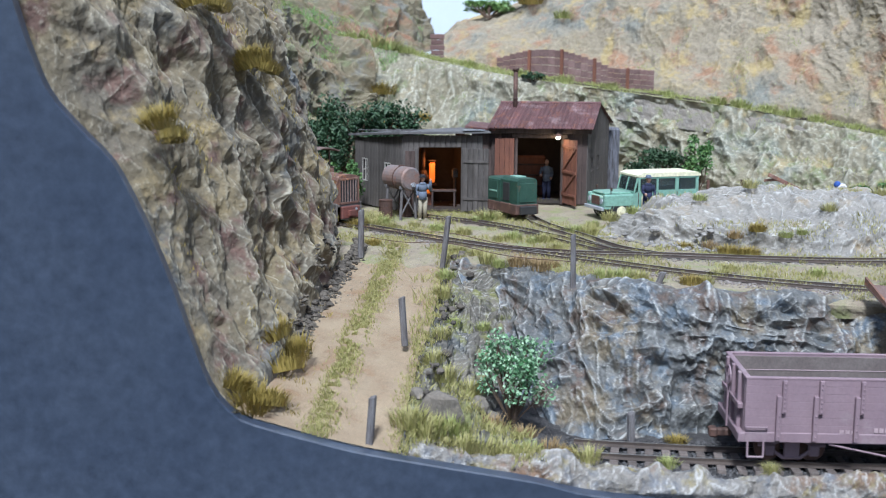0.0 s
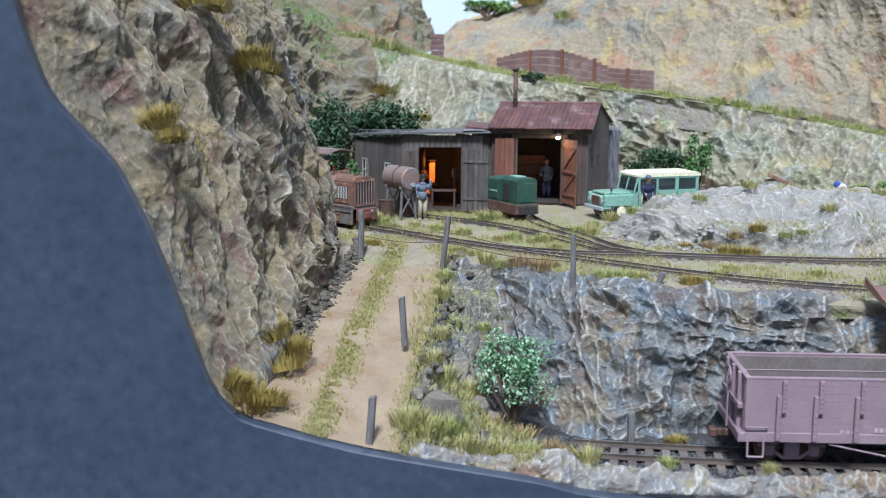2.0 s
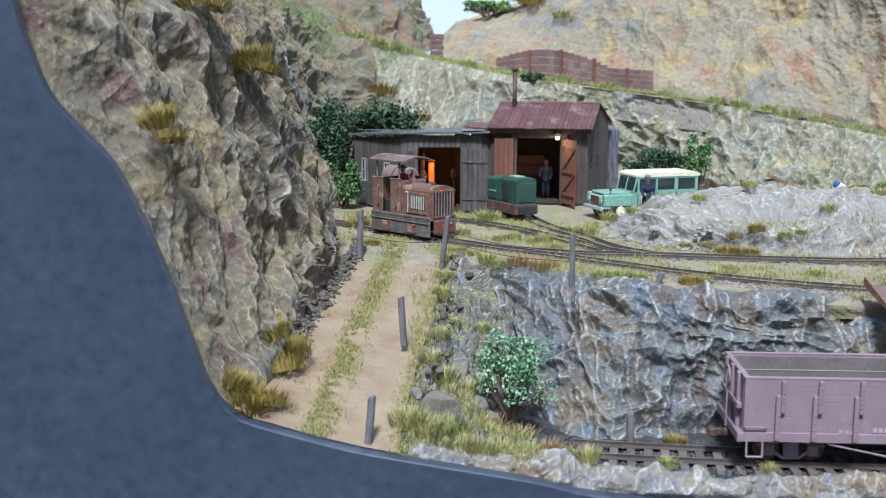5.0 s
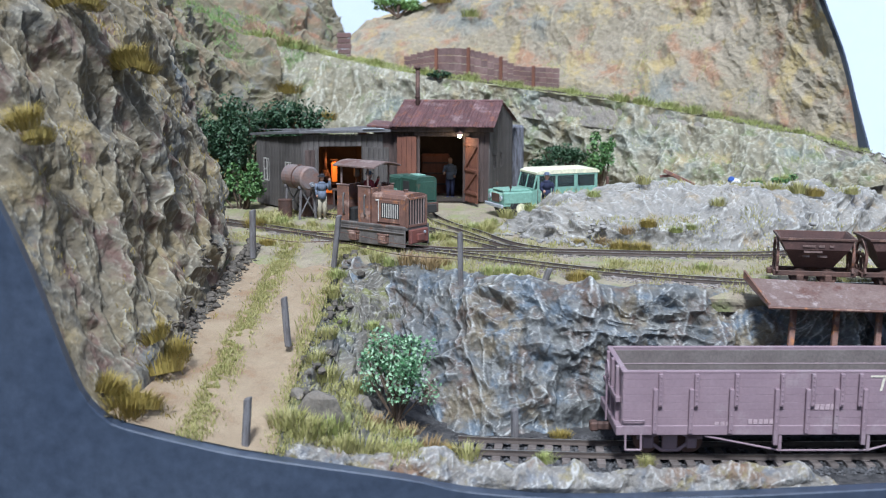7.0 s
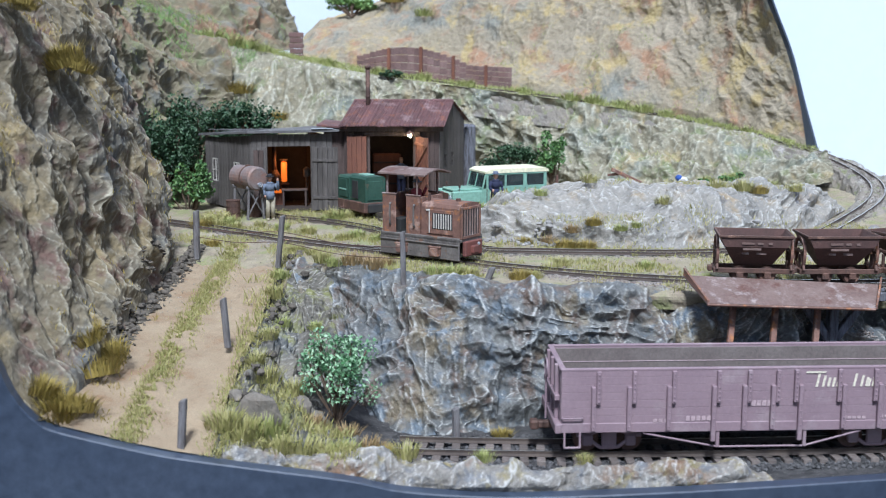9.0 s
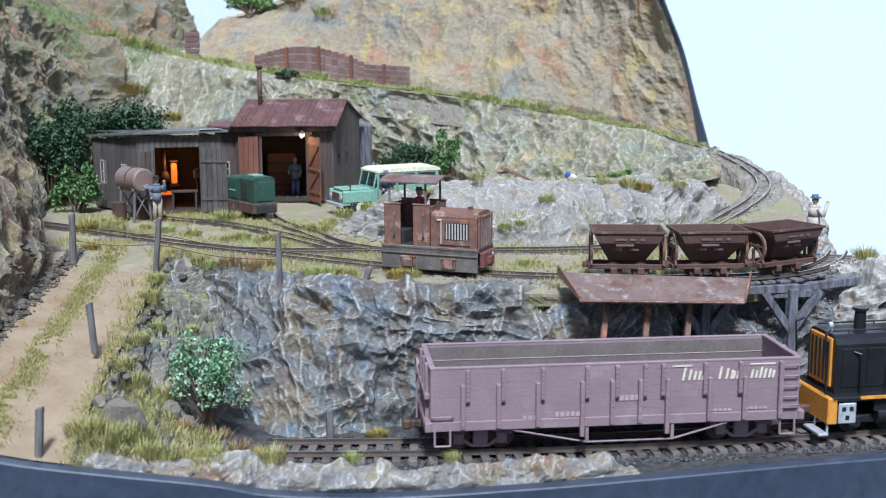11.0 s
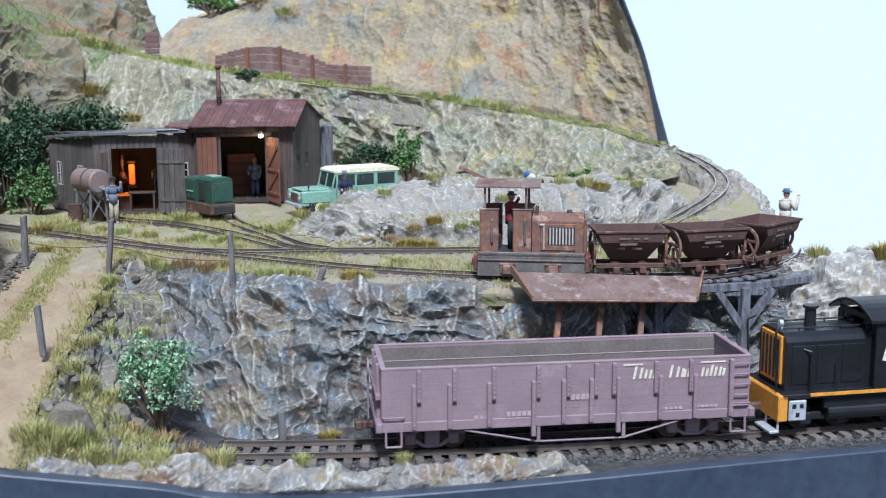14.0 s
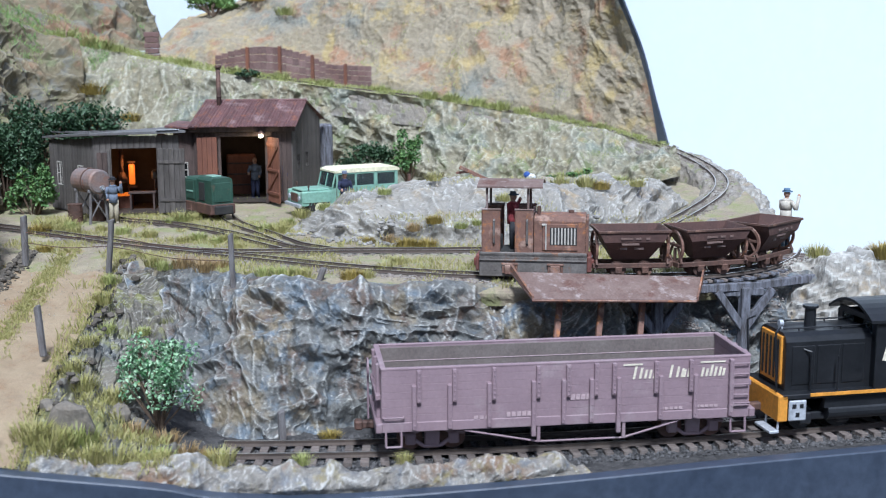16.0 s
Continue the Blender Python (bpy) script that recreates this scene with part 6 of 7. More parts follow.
# ---- off-road car ----
def car():
    t = thing("off_road_car", at(147, 1197, U, 199), "pale green off-road station wagon with a cream roof", "car")
    W = 30.0
    bd = part("body", G().prism([(-39.5, 9), (-39.5, 20.5), (15, 20.5), (15, 19.6), (38, 18.4), (39.5, 17), (39.5, 9)], -W / 2 + 0.6, W / 2 - 0.6), M_rover, t, "pale green body")
    part("bonnet", G().box((26.5, 0, 20), (22, W - 9, 1.8), bev=0.6), M_rover, bd)
    for s in (-1, 1):
        part("front_wing", G().box((27.5, s * (W / 2 - 2.2), 15), (24, 4.4, 9), bev=0.8), M_rover, bd)
    # greenhouse
    zz0, zz1 = 20.4, 32
    gh = part("upper_body", G().box((-39, 0, 26.2), (1, W - 2.5, 11.6), bev=0.2), M_rover, t)
    for s in (-1, 1):
        y = s * (W / 2 - 1.4)
        for x, w in ((-38.4, 2.4), (-21, 3), (-4.5, 1.6), (10.8, 1.6)):
            part("pillar", G().box((x, y, 26.2), (w, 1.2, 11.8), bev=0.2), M_rover, gh)
        part("sill_rail", G().box((-14, y, 21.2), (50, 1.2, 1.6), bev=0.2).box((-14, y, 31.3), (50, 1.2, 1.4), bev=0.2), M_rover, gh)
        for x, w in ((-30, 13.5), (-12.7, 14.5), (3.2, 13.5)):
            part("side_window", G().box((x, y, 26.3), (w, 0.5, 8.6), bev=0.1), M_carglass, gh)
        part("door_line", G().box((11.5, s * (W / 2 - 0.5), 15), (0.5, 0.5, 11)).box((-5, s * (W / 2 - 0.5), 15), (0.5, 0.5, 11)).box((-21, s * (W / 2 - 0.5), 15), (0.5, 0.5, 11)), M_darkrust, bd)
        part("wing_mirror", G().box((33, s * (W / 2 - 3), 23.5), (0.8, 2.4, 2.4)).rod((33, s * (W / 2 - 4), 19), (33, s * (W / 2 - 3), 23), 0.3, 6), M_darkrust, bd)
        part("door_panel_patch", G().box((3, s * (W / 2 - 0.45), 14), (12, 0.4, 8), bev=0.1), M_cream, bd) if s > 0 else None
    part("windscreen", G().box((13.2, 0, 26), (0.5, W - 4, 9.4), ry=-14), M_carglass, gh)
    part("windscreen_frame", G().box((13.4, -W / 2 + 1.6, 26), (1, 1.2, 11.4), ry=-14).box((13.4, W / 2 - 1.6, 26), (1, 1.2, 11.4), ry=-14).box((13.4, 0, 26), (1, 0.9, 10.6), ry=-14).box((14.6, 0, 21), (1, W - 3, 1)), M_rover, gh)
    part("rear_window", G().box((-39.7, 0, 26.5), (0.4, W - 9, 8)), M_carglass, gh)
    part("roof", G().prism([(-41, 32), (-41, 33.4), (-38, 35), (8, 35), (12.5, 33.4), (12.5, 32)], -W / 2 + 0.4, W / 2 - 0.4), M_cream, t, "cream roof panel")
    part("front_grille", G().box((39.8, 0, 14.5), (0.6, 13, 6.5), bev=0.2), M_darkrust, bd)
    for s in (-1, 1):
        part("headlight", G().rod((39.6, s * 10, 14.6), (40.4, s * 10, 14.6), 1.9, 14), M_silver, bd, "round headlight")
    t.scale = (0.98, 0.98, 0.98)
    part("bumper", G().box((41, 0, 9), (2, W, 2.6), bev=0.4), M_silver, t)
    part("rear_bumper", G().box((-40.6, 0, 9), (1.6, W, 2.4), bev=0.4), M_darkrust, t)
    for x in (-22, 25.5):
        for s in (-1, 1):
            w = part("wheel", G().rod((x, s * (W / 2 - 4.4), 7), (x, s * (W / 2 - 0.2), 7), 7, 26), M_tyre, t, "black tyre on a cream rim")
            part("rim", G().rod((x, s * (W / 2 - 0.4), 7), (x, s * (W / 2 + 0.1), 7), 3.9, 18).rod((x, s * (W / 2), 7), (x, s * (W / 2 + 0.9), 7), 1.3, 12), M_cream, w)
            part("wheel_arch", G().ring((x, s * (W / 2 - 0.6), 7.4), 8.2, 1.2, "y", 24, 1.0), M_tyre, bd)


car()

# ---- plants ----
HM = np.full((360, 460), -1e9)          # highest ground in cells of 2 mm, from x -180, y 796
for ob in list(scene.objects):
    if ob.type == "MESH" and ob.name in SHEETS:
        co = np.empty(len(ob.data.vertices) * 3, np.float32)
        ob.data.vertices.foreach_get("co", co)
        co = co.reshape(-1, 3) / MM
        ix, iy = ((co[:, 0] + 180) / 2).astype(int), ((co[:, 1] - 796) / 2).astype(int)
        ok = (ix >= 0) & (ix < 360) & (iy >= 0) & (iy < 460)
        np.maximum.at(HM, (ix[ok], iy[ok]), co[ok, 2])


def ground(x, y):
    i, j = int((x + 180) / 2), int((y - 796) / 2)
    w = HM[max(0, i - 1):i + 2, max(0, j - 1):j + 2]
    z = float(w.max()) if w.size else -1e9
    return z if z > 0 else U


V_grass = leafy("fresh_straw_grass", (0.26, 0.26, 0.07), (0.42, 0.37, 0.16))
V_olive = leafy("olive_brown_grass", (0.22, 0.17, 0.035), (0.36, 0.27, 0.07))
V_straw = leafy("brown_straw_grass", (0.26, 0.17, 0.07), (0.34, 0.25, 0.12))
V_green = leafy("soft_green_grass", (0.22, 0.255, 0.06), (0.38, 0.385, 0.15))
V_dark = leafy("dark_green_leaves", (0.02, 0.055, 0.02), (0.06, 0.11, 0.05))
V_bright = leafy("mint_green_leaves", (0.05, 0.17, 0.05), (0.40, 0.56, 0.36))
V_mid = leafy("mid_green_leaves", (0.06, 0.14, 0.04), (0.14, 0.24, 0.07))
V_hill = leafy("bright_hill_green", (0.10, 0.21, 0.05), (0.27, 0.38, 0.12))
M_twig = surface("brown_twig", (0.09, 0.06, 0.04), (0.13, 0.09, 0.06), 0.9, big=200, fine=900)


def blade(g, x, y, z, h, lean, a, w):
    dx, dy = math.cos(a), math.sin(a)
    px_, py_ = -dy * w, dx * w
    n = len(g.v)
    g.v += [(x - px_, y - py_, z - 0.3), (x + px_, y + py_, z - 0.3), (x + dx * lean * 0.4 + px_ * 0.7, y + dy * lean * 0.4 + py_ * 0.7, z + h * 0.6), (x + dx * lean * 0.4 - px_ * 0.7, y + dy * lean * 0.4 - py_ * 0.7, z + h * 0.6), (x + dx * lean, y + dy * lean, z + h)]
    g.f += [(n, n + 1, n + 2, n + 3), (n + 3, n + 2, n + 4)]


def raw(name, g, material):
    me = bpy.data.meshes.new(name)
    me.from_pydata([(x * MM, y * MM, z * MM) for x, y, z in g.v], [], g.f)
    me.materials.append(material)
    return me


def tuft_mesh(material, n, h, r):
    g = G()
    for _ in range(n):
        a = random.uniform(0, 6.283)
        q = r * math.sqrt(random.random())
        k = q / r
        hh = h * random.uniform(0.6, 1.1) * (1 - 0.35 * k)
        blade(g, q * math.cos(a), q * math.sin(a), 0, hh, hh * (0.15 + 1.1 * k * random.random()), a + random.uniform(-0.6, 0.6), 0.2)
    return raw("grass_tuft", g, material)


KINDS = {k: [tuft_mesh(m, n, h, r) for _ in range(2)] for k, m, n, h, r in (("g", V_grass, 170, 7.5, 5.5), ("o", V_olive, 330, 7.0, 6.0), ("s", V_straw, 170, 7, 5.5), ("v", V_green, 170, 6.5, 5.5))}
WORDS = {"g": "tuft of straw-green static grass", "o": "thick olive brown grass tuft on the rock", "s": "dry brown grass tuft beside the line", "v": "soft green grass tuft on stony ground"}


def tuft(kind, x, y, z=None, k=1.0, tilt=0):
    ob = new("grass_tuft", random.choice(KINDS[kind]))
    ob.matrix_world = at(x, y, ground(x, y) - 0.4 if z is None else z, random.uniform(0, 360), tilt) @ Matrix.Scale(k, 4)
    tagged(ob, WORDS[kind], "grass tuft", "grass tufts")


# yard, edge of the cliff and beside the lines
for k, x, y, s in (("v", -44, 1150, 1.2), ("g", -52, 1140, 1.1), ("g", -38, 1128, .9), ("o", -46, 1057, .8), ("g", -22, 1140, .8), ("v", 30, 1170, 1.2), ("g", 38, 1178, 1.0), ("v", 22, 1164, .9),
                   ("g", 8, 1030, .9), ("g", 18, 1020, .8), ("s", 50, 982, 1.2), ("s", 60, 985, .9), ("v", 30, 972, .9), ("g", 36, 1078, .9), ("v", 56, 1072, .8), ("v", 95, 950, 1.2), ("g", 103, 948, 1.0), ("o", 130, 938, 1.0), ("g", 138, 940, .8),
                   ("g", 100, 1130, 1.0), ("g", 112, 1120, 1.1), ("v", 104, 1150, .9), ("g", 70, 1048, .8), ("g", 160, 978, .9), ("v", 205, 965, .9), ("o", 150, 1053, .8), ("s", 164, 1047, .9), ("s", 178, 1041, .9), ("o", 190, 1036, .9), ("v", 206, 1030, .8), ("v", 216, 1030, .7),
                   ("g", 236, 1045, .9), ("v", 165, 1085, .9), ("g", 200, 1095, 1.0), ("g", 286, 1092, 1.3), ("g", 302, 1088, 1.3), ("o", 312, 1084, 1.0), ("g", 340, 1090, .9), ("v", 230, 930, .7), ("g", 388, 925, 1.2), ("o", 425, 915, 1.5), ("g", 440, 918, 1.3), ("v", 128, 1120, 1.0), ("g", -60, 1150, 1.4), ("g", -50, 1162, 1.3), ("o", -62, 1136, 1.2), ("g", 28, 1176, 1.3), ("v", 44, 1086, 1.1), ("g", 64, 1076, 1.1), ("v", -6, 1122, 1.0), ("g", 12, 1104, 1.0), ("s", 40, 972, 1.2), ("s", 52, 962, 1.1), ("v", 88, 1118, 1.2), ("g", 96, 1108, 1.2), ("o", 172, 1034, 1.1), ("o", 184, 1030, 1.1), ("g", 24, 985, 1.1), ("v", 84, 944, 1.0), ("g", 150, 960, 1.0)):
    tuft(k, x, y, None, s)
# bank and siding
for k, x, y, s in (("g", -8, 815, 1.5), ("v", 2, 822, 1.5), ("g", 16, 815, 1.4), ("g", 26, 822, 1.4), ("v", 36, 818, 1.2), ("s", 46, 832, 1.2), ("g", -16, 818, 1.4), ("g", 8, 812, 1.2), ("s", 22, 850, 1.2), ("o", 54, 848, 1.0), ("g", 62, 815, 1.1), ("v", 96, 812, .8), ("g", 140, 810, .7), ("o", 112, 873, .8),
                   ("g", -2, 900, 1.0), ("v", 4, 925, .9), ("g", -2, 960, 1.1), ("v", 0, 985, 1.0), ("g", -6, 870, 1.0), ("v", 20, 940, .8), ("g", 12, 870, 1.2), ("s", 36, 850, 1.1), ("g", 0, 860, 1.2)):
    tuft(k, x, y, None, s)
# brown cliff
for x, y, z, s in ((-94, 905, 294, 1.5), (-99, 907, 296, 1.2), (-88, 903, 291, 1.1), (-118, 812, 271, 1.3), (-114, 815, 264, 1.1), (-116, 880, 322, 1.5), (-108, 885, 320, 1.1), (-74, 845, 157, 1.6), (-71, 860, 160, 1.5), (-78, 850, 172, 1.3), (-82, 808, 152, 1.5), (-76, 812, 151, 1.4), (-90, 812, 160, 1.2)):
    tuft("o", x, y, z, s, -20)
# ledges and far hills
for x, y, s in ((20, 1468, 1.6), (70, 1440, 1.5), (110, 1430, 1.6), (150, 1412, 1.5), (200, 1398, 1.4), (240, 1375, 1.6), (260, 1368, 1.7), (282, 1360, 1.6), (300, 1350, 1.7), (318, 1340, 1.4), (350, 1330, 1.2), (380, 1308, 1.2), (-70, 1480, 2.0), (-90, 1490, 2.2), (-55, 1475, 2.0), (-40, 1470, 1.6), (345, 1240, 1.3), (372, 1225, 1.2), (330, 1255, 1.2), (120, 1560, 1.8), (200, 1560, 2.0)):
    tuft(random.choice("gvv"), x, y, None, s)
for x, y, z, s in ((-52, 1340, 232, 1.9), (-45, 1345, 228, 1.7), (-60, 1430, 262, 2), (190, 1565, 372, 2.2), (90, 1600, 352, 2.2), (-22, 1380, 240, 1.4)):
    tuft("o", x, y, z, s)


def heights(x, y):
    i = np.clip(((x + 180) / 2).astype(int), 0, 359)
    j = np.clip(((y - 796) / 2).astype(int), 0, 459)
    z = HM[i, j]
    return np.where(z > 0, z, -500)


def scatter(name, xy, material, h, label, seed, gap=None):
    """Short blades at the given places; gap: size and threshold of the bare patches."""
    rs = np.random.RandomState(seed)
    x, y = xy
    if gap:
        keep = soft(np.stack([x, y, 0 * x], 1), gap[0], seed + 5) + 0.5 * soft(np.stack([x, y, 0 * x], 1), gap[0] / 3, seed + 6) > gap[1]
        x, y = x[keep], y[keep]
    z = heights(x, y)
    keep = z > 0
    x, y, z = x[keep], y[keep], z[keep]
    n = len(x)
    hh = h * rs.uniform(0.4, 1.2, n)
    a = rs.uniform(0, 6.283, n)
    lean = hh * rs.uniform(0.1, 0.9, n)
    w = 0.2
    dx, dy = np.cos(a), np.sin(a)
    v = np.stack([np.stack([x + dy * w, y - dx * w, z - 0.3], 1), np.stack([x - dy * w, y + dx * w, z - 0.3], 1),
                  np.stack([x + dx * lean * 0.4 - dy * w * 0.7, y + dy * lean * 0.4 + dx * w * 0.7, z + hh * 0.6], 1), np.stack([x + dx * lean, y + dy * lean, z + hh], 1)], 1).reshape(-1, 3)
    k = np.arange(n)[:, None] * 4
    f = np.concatenate([k + np.array([[0, 1, 2]]), k + np.array([[0, 2, 3]])], 0)
    me = bpy.data.meshes.new(name)
    me.from_pydata((v * MM).tolist(), [], f.tolist())
    me.materials.append(material)
    tagged(new(name, me), label, "grass", kind="stuff")


a, b = spline(RAMP_L, 220), spline(RAMP_R, 220)
rs = np.random.RandomState(4)


def spread(n, x0, x1, y0, y1):
    return rs.uniform(x0, x1, n), rs.uniform(y0, y1, n)


x, y = spread(70000, -75, 380, 900, 1215)
front = np.interp(x, [-80, -8, 36, 70, 95, 135, 204, 300, 380], [1085, 1016, 976, 956, 930, 916, 901, 919, 944])
ok = (y > front) & ~((x > 60) & (x < 120) & (y > 1160)) & ~((x > 112) & (y > 1036 + np.abs(x - 235) * 0.35))
scatter("yard_grass", (x[ok], y[ok]), V_grass, 2.6, "thin short straw-green grass over the yard", 1, (24, -0.2))
i = rs.randint(0, 205, 16000)
w = np.where(rs.rand(16000) < 0.75, rs.normal(0.43, 0.06, 16000), rs.normal(1.0, 0.05, 16000))
q = a[i] * (1 - w)[:, None] + b[i] * w[:, None]
scatter("cart_track_grass", (q[:, 0], q[:, 1]), V_grass, 1.8, "low straw-green grass along the middle of the cart track", 2, (9, -0.5))
x, y = spread(9000, -18, 44, 801, 985)
ok = (x < 44 - (y - 800) * 0.16) & ((y < 862) | ((x < -4) & (rs.rand(9000) < 0.45)))
scatter("bank_grass", (x[ok], y[ok]), V_grass, 4.2, "long straw-green grass on the bank", 3, (17, 0.12))
k, w = rs.uniform(0, 8, 14000), rs.rand(14000)
l0, l1 = np.array(LEDGE), np.array(BACK)
x, y = (np.interp(k, range(9), l0[:, c]) * (1 - w) + np.interp(k, range(9), l1[:, c]) * w for c in (0, 1))
scatter("ledge_grass", (x, y), V_green, 4.0, "green grass on the upper ledge", 4, (20, 0.0))
x, y = spread(9000, 130, 385, 1078, 1200)
scatter("mound_grass", (x, y), V_grass, 2.6, "short grass on the back of the mound", 5, (16, 0.42))
x, y = spread(26000, -170, 425, 1260, 1500)
scatter("rock_face_grass", (x, y), V_green, 2.6, "scattered green grass on the rock face", 6, (18, 0.28))
x, y = spread(17000, -170, -20, 1400, 1640)
scatter("far_hill_grass", (x, y), V_hill, 4.5, "bright green grass on the far hill", 8, (30, 0.18))
x, y = spread(5000, -120, -60, 800, 1050)
scatter("cliff_moss", (x, y), V_olive, 2.4, "sparse olive moss on the brown cliff", 7, (14, 0.5))


def bush(name, x, y, z, r, n, leaf, material, label, seed, category="bush"):
    rnd = random.Random(seed)
    t = thing(name, at(x, y, z), label, category, "bushes")
    tw, g = G(), G()
    clumps = []
    for i in range(max(9, n // 110)):
        a, e = rnd.uniform(0, 6.283), rnd.uniform(-0.35, 1.0)
        q = rnd.uniform(0.5, 0.95)
        c = Vector((r[0] * q * math.cos(a) * math.sqrt(max(0, 1 - e * e * 0.8)), r[1] * q * math.sin(a) * math.sqrt(max(0, 1 - e * e * 0.8)), r[2] * (1 + q * e * 0.95)))
        clumps.append((c, rnd.uniform(0.22, 0.42)))
        tw.tube([(0, 0, -2), tuple(c * 0.5 + Vector((rnd.uniform(-2, 2), rnd.uniform(-2, 2), 0))), tuple(c)], max(0.3, leaf * 0.22), 5)
    for _ in range(n):
        c, s = rnd.choice(clumps)
        d = Vector((rnd.gauss(0, 1), rnd.gauss(0, 1), rnd.gauss(0, 1))).normalized() * rnd.random() ** 0.4
        p = c + Vector((d.x * r[0] * s, d.y * r[1] * s, d.z * r[2] * s))
        q = Euler((rnd.uniform(-1.1, 1.1), rnd.uniform(-1.1, 1.1), rnd.uniform(0, 6.283))).to_matrix()
        k = leaf * rnd.uniform(0.6, 1.3)
        m = len(g.v)
        g.v += [tuple(p + q @ Vector(w)) for w in ((-k * 0.5, 0, 0), (0, -k * 0.36, k * 0.12), (k * 0.6, 0, 0), (0, k * 0.36, k * 0.12))]
        g.f.append((m, m + 1, m + 2, m + 3))
    part("twig_work", tw, M_twig, t, "thin brown branches")
    part("foliage", raw("foliage", g, material), None, t)
    return t


bush("flowering_bush", 32, 870, 126, (19, 14, 22), 2700, 1.9, V_bright, "bright mint-green bush with pale leaf tips by the cliff", 1)
bush("dark_bush", -82, 1292, 196, (34, 20, 32), 5600, 3.0, V_dark, "large dark green bush behind the shed", 2)
bush("dark_bush", -44, 1302, 205, (30, 16, 28), 4200, 3.0, V_dark, "dark green bush behind the shed roof", 3)
bush("dark_bush", -106, 1262, 182, (26, 18, 34), 4600, 2.8, V_dark, "large dark green bush between the cliff and the shed", 14)
bush("dark_bush", -82, 1232, 171, (17, 14, 26), 1500, 2.8, V_mid, "green bush between the cliff and the shed", 4)
bush("dark_bush", 178, 1318, 188, (26, 14, 17), 2400, 2.8, V_dark, "dark green bush beside the workshop", 5)
bush("dark_bush", 212, 1305, 188, (15, 11, 22), 1300, 2.8, V_mid, "green bush at the foot of the rock face", 6)
bush("small_bush", 82, 1420, 270, (13, 8, 8), 500, 2.4, V_dark, "small dark green bush under the ledge", 7)
bush("hilltop_bush", 46, 1625, 338, (26, 12, 10), 1900, 3.2, V_hill, "bright green bush on the hilltop", 8)
bush("hilltop_bush", 100, 1620, 348, (30, 12, 10), 1900, 3.2, V_hill, "bright green bush on the hilltop", 9)
bush("hilltop_bush", 285, 1520, 372, (16, 10, 9), 600, 3.2, V_dark, "dark green bush on top of the high wall", 10)
bush("small_bush", 322, 1165, 200, (10, 8, 6), 420, 2.2, V_mid, "small green bush behind the mound", 11)
bush("small_bush", 300, 1170, 200, (8, 6, 4), 260, 2.0, V_mid, "low green bush behind the mound", 12)


# ---- loose stones ----
def stones(n, spot, size, group, label, seed, material=None):
    rnd = random.Random(seed)
    meshes = []
    for k in range(5):
        g = G().ball((0, 0, 0), (1, 0.8, 0.65), 7, 5)
        g.v = [(x * (1 + 0.25 * math.sin(7 * y + k)), y * (1 + 0.25 * math.cos(5 * z + 2 * k)), z * (1 + 0.2 * math.sin(6 * x + k))) for x, y, z in g.v]
        meshes.append(g.mesh("stone", material or M_stone))
    for _ in range(n):
        x, y, *z = spot(rnd)
        s = size * rnd.uniform(0.5, 1.3)
        ob = new("stone", rnd.choice(meshes))
        ob.matrix_world = at(x, y, (z[0] if z else ground(x, y)) + s * 0.25, rnd.uniform(0, 360), rnd.uniform(-25, 25)) @ Matrix.Scale(s, 4)
        tagged(ob, label, "stone", group)


def mound_foot(r):
    k = r.random()
    return (np.interp(k, [0, .3, .6, 1], [106, 128, 150, 172]) + r.gauss(0, 3), np.interp(k, [0, .3, .6, 1], [1098, 1072, 1054, 1042]) + r.gauss(-2, 4))


def mound_right(r):
    k = r.random()
    return (np.interp(k, [0, 1], [262, 310]) + r.gauss(0, 4), np.interp(k, [0, 1], [1022, 1046]) + r.gauss(-2, 3))


def cliff_foot(r):
    i = r.randrange(60, 205)
    p = spline_L[i]
    o = abs(r.gauss(0, 3.0))
    return (p[0] + o - 2, p[1] + r.gauss(0, 3), p[2] + 2.5 - 0.4 * o)


def bank_edge(r):
    i = r.randrange(20, 190)
    p = spline_R[i]
    return (p[0] + 8 + r.gauss(0, 3.5), p[1] + r.gauss(0, 3))


spline_L, spline_R = a, b
stones(80, mound_foot, 2.0, "stones at the mound", "small pale loose stone at the foot of the mound", 1)
stones(35, mound_right, 2.0, "stones at the mound", "small pale loose stone at the foot of the mound", 2)
stones(130, cliff_foot, 1.9, "stones under the cliff", "small dark loose stone under the cliff", 3, M_darkstone)
stones(45, bank_edge, 2.0, "stones along the bank", "small grey loose stone along the cart track", 4, M_darkstone)



def boulder(x, y, z, size, seed, label):
    """A weathered lump with broad chipped facets."""
    rnd = random.Random(seed)
    g = G().ball((0, 0, 0), (1, 1, 1), 26, 18)
    p = np.array(g.v)
    for _ in range(16):                                  # chip flats off the ball
        n = Vector((rnd.gauss(0, 1), rnd.gauss(0, 1), rnd.gauss(0, 0.8))).normalized()
        d = p @ np.array(n) - rnd.uniform(0.55, 0.8)
        p = p - np.clip(d, 0, 1)[:, None] * np.array(n)[None]
    p = p * np.array(size) * (1 + 0.05 * soft(p, 0.35, seed))[:, None]
    g.v = [tuple(q) for q in p.tolist()]
    solid("boulder", g, M_boulder, label, "rock", "boulders", m=at(x, y, z, rnd.uniform(-30, 30), 8))


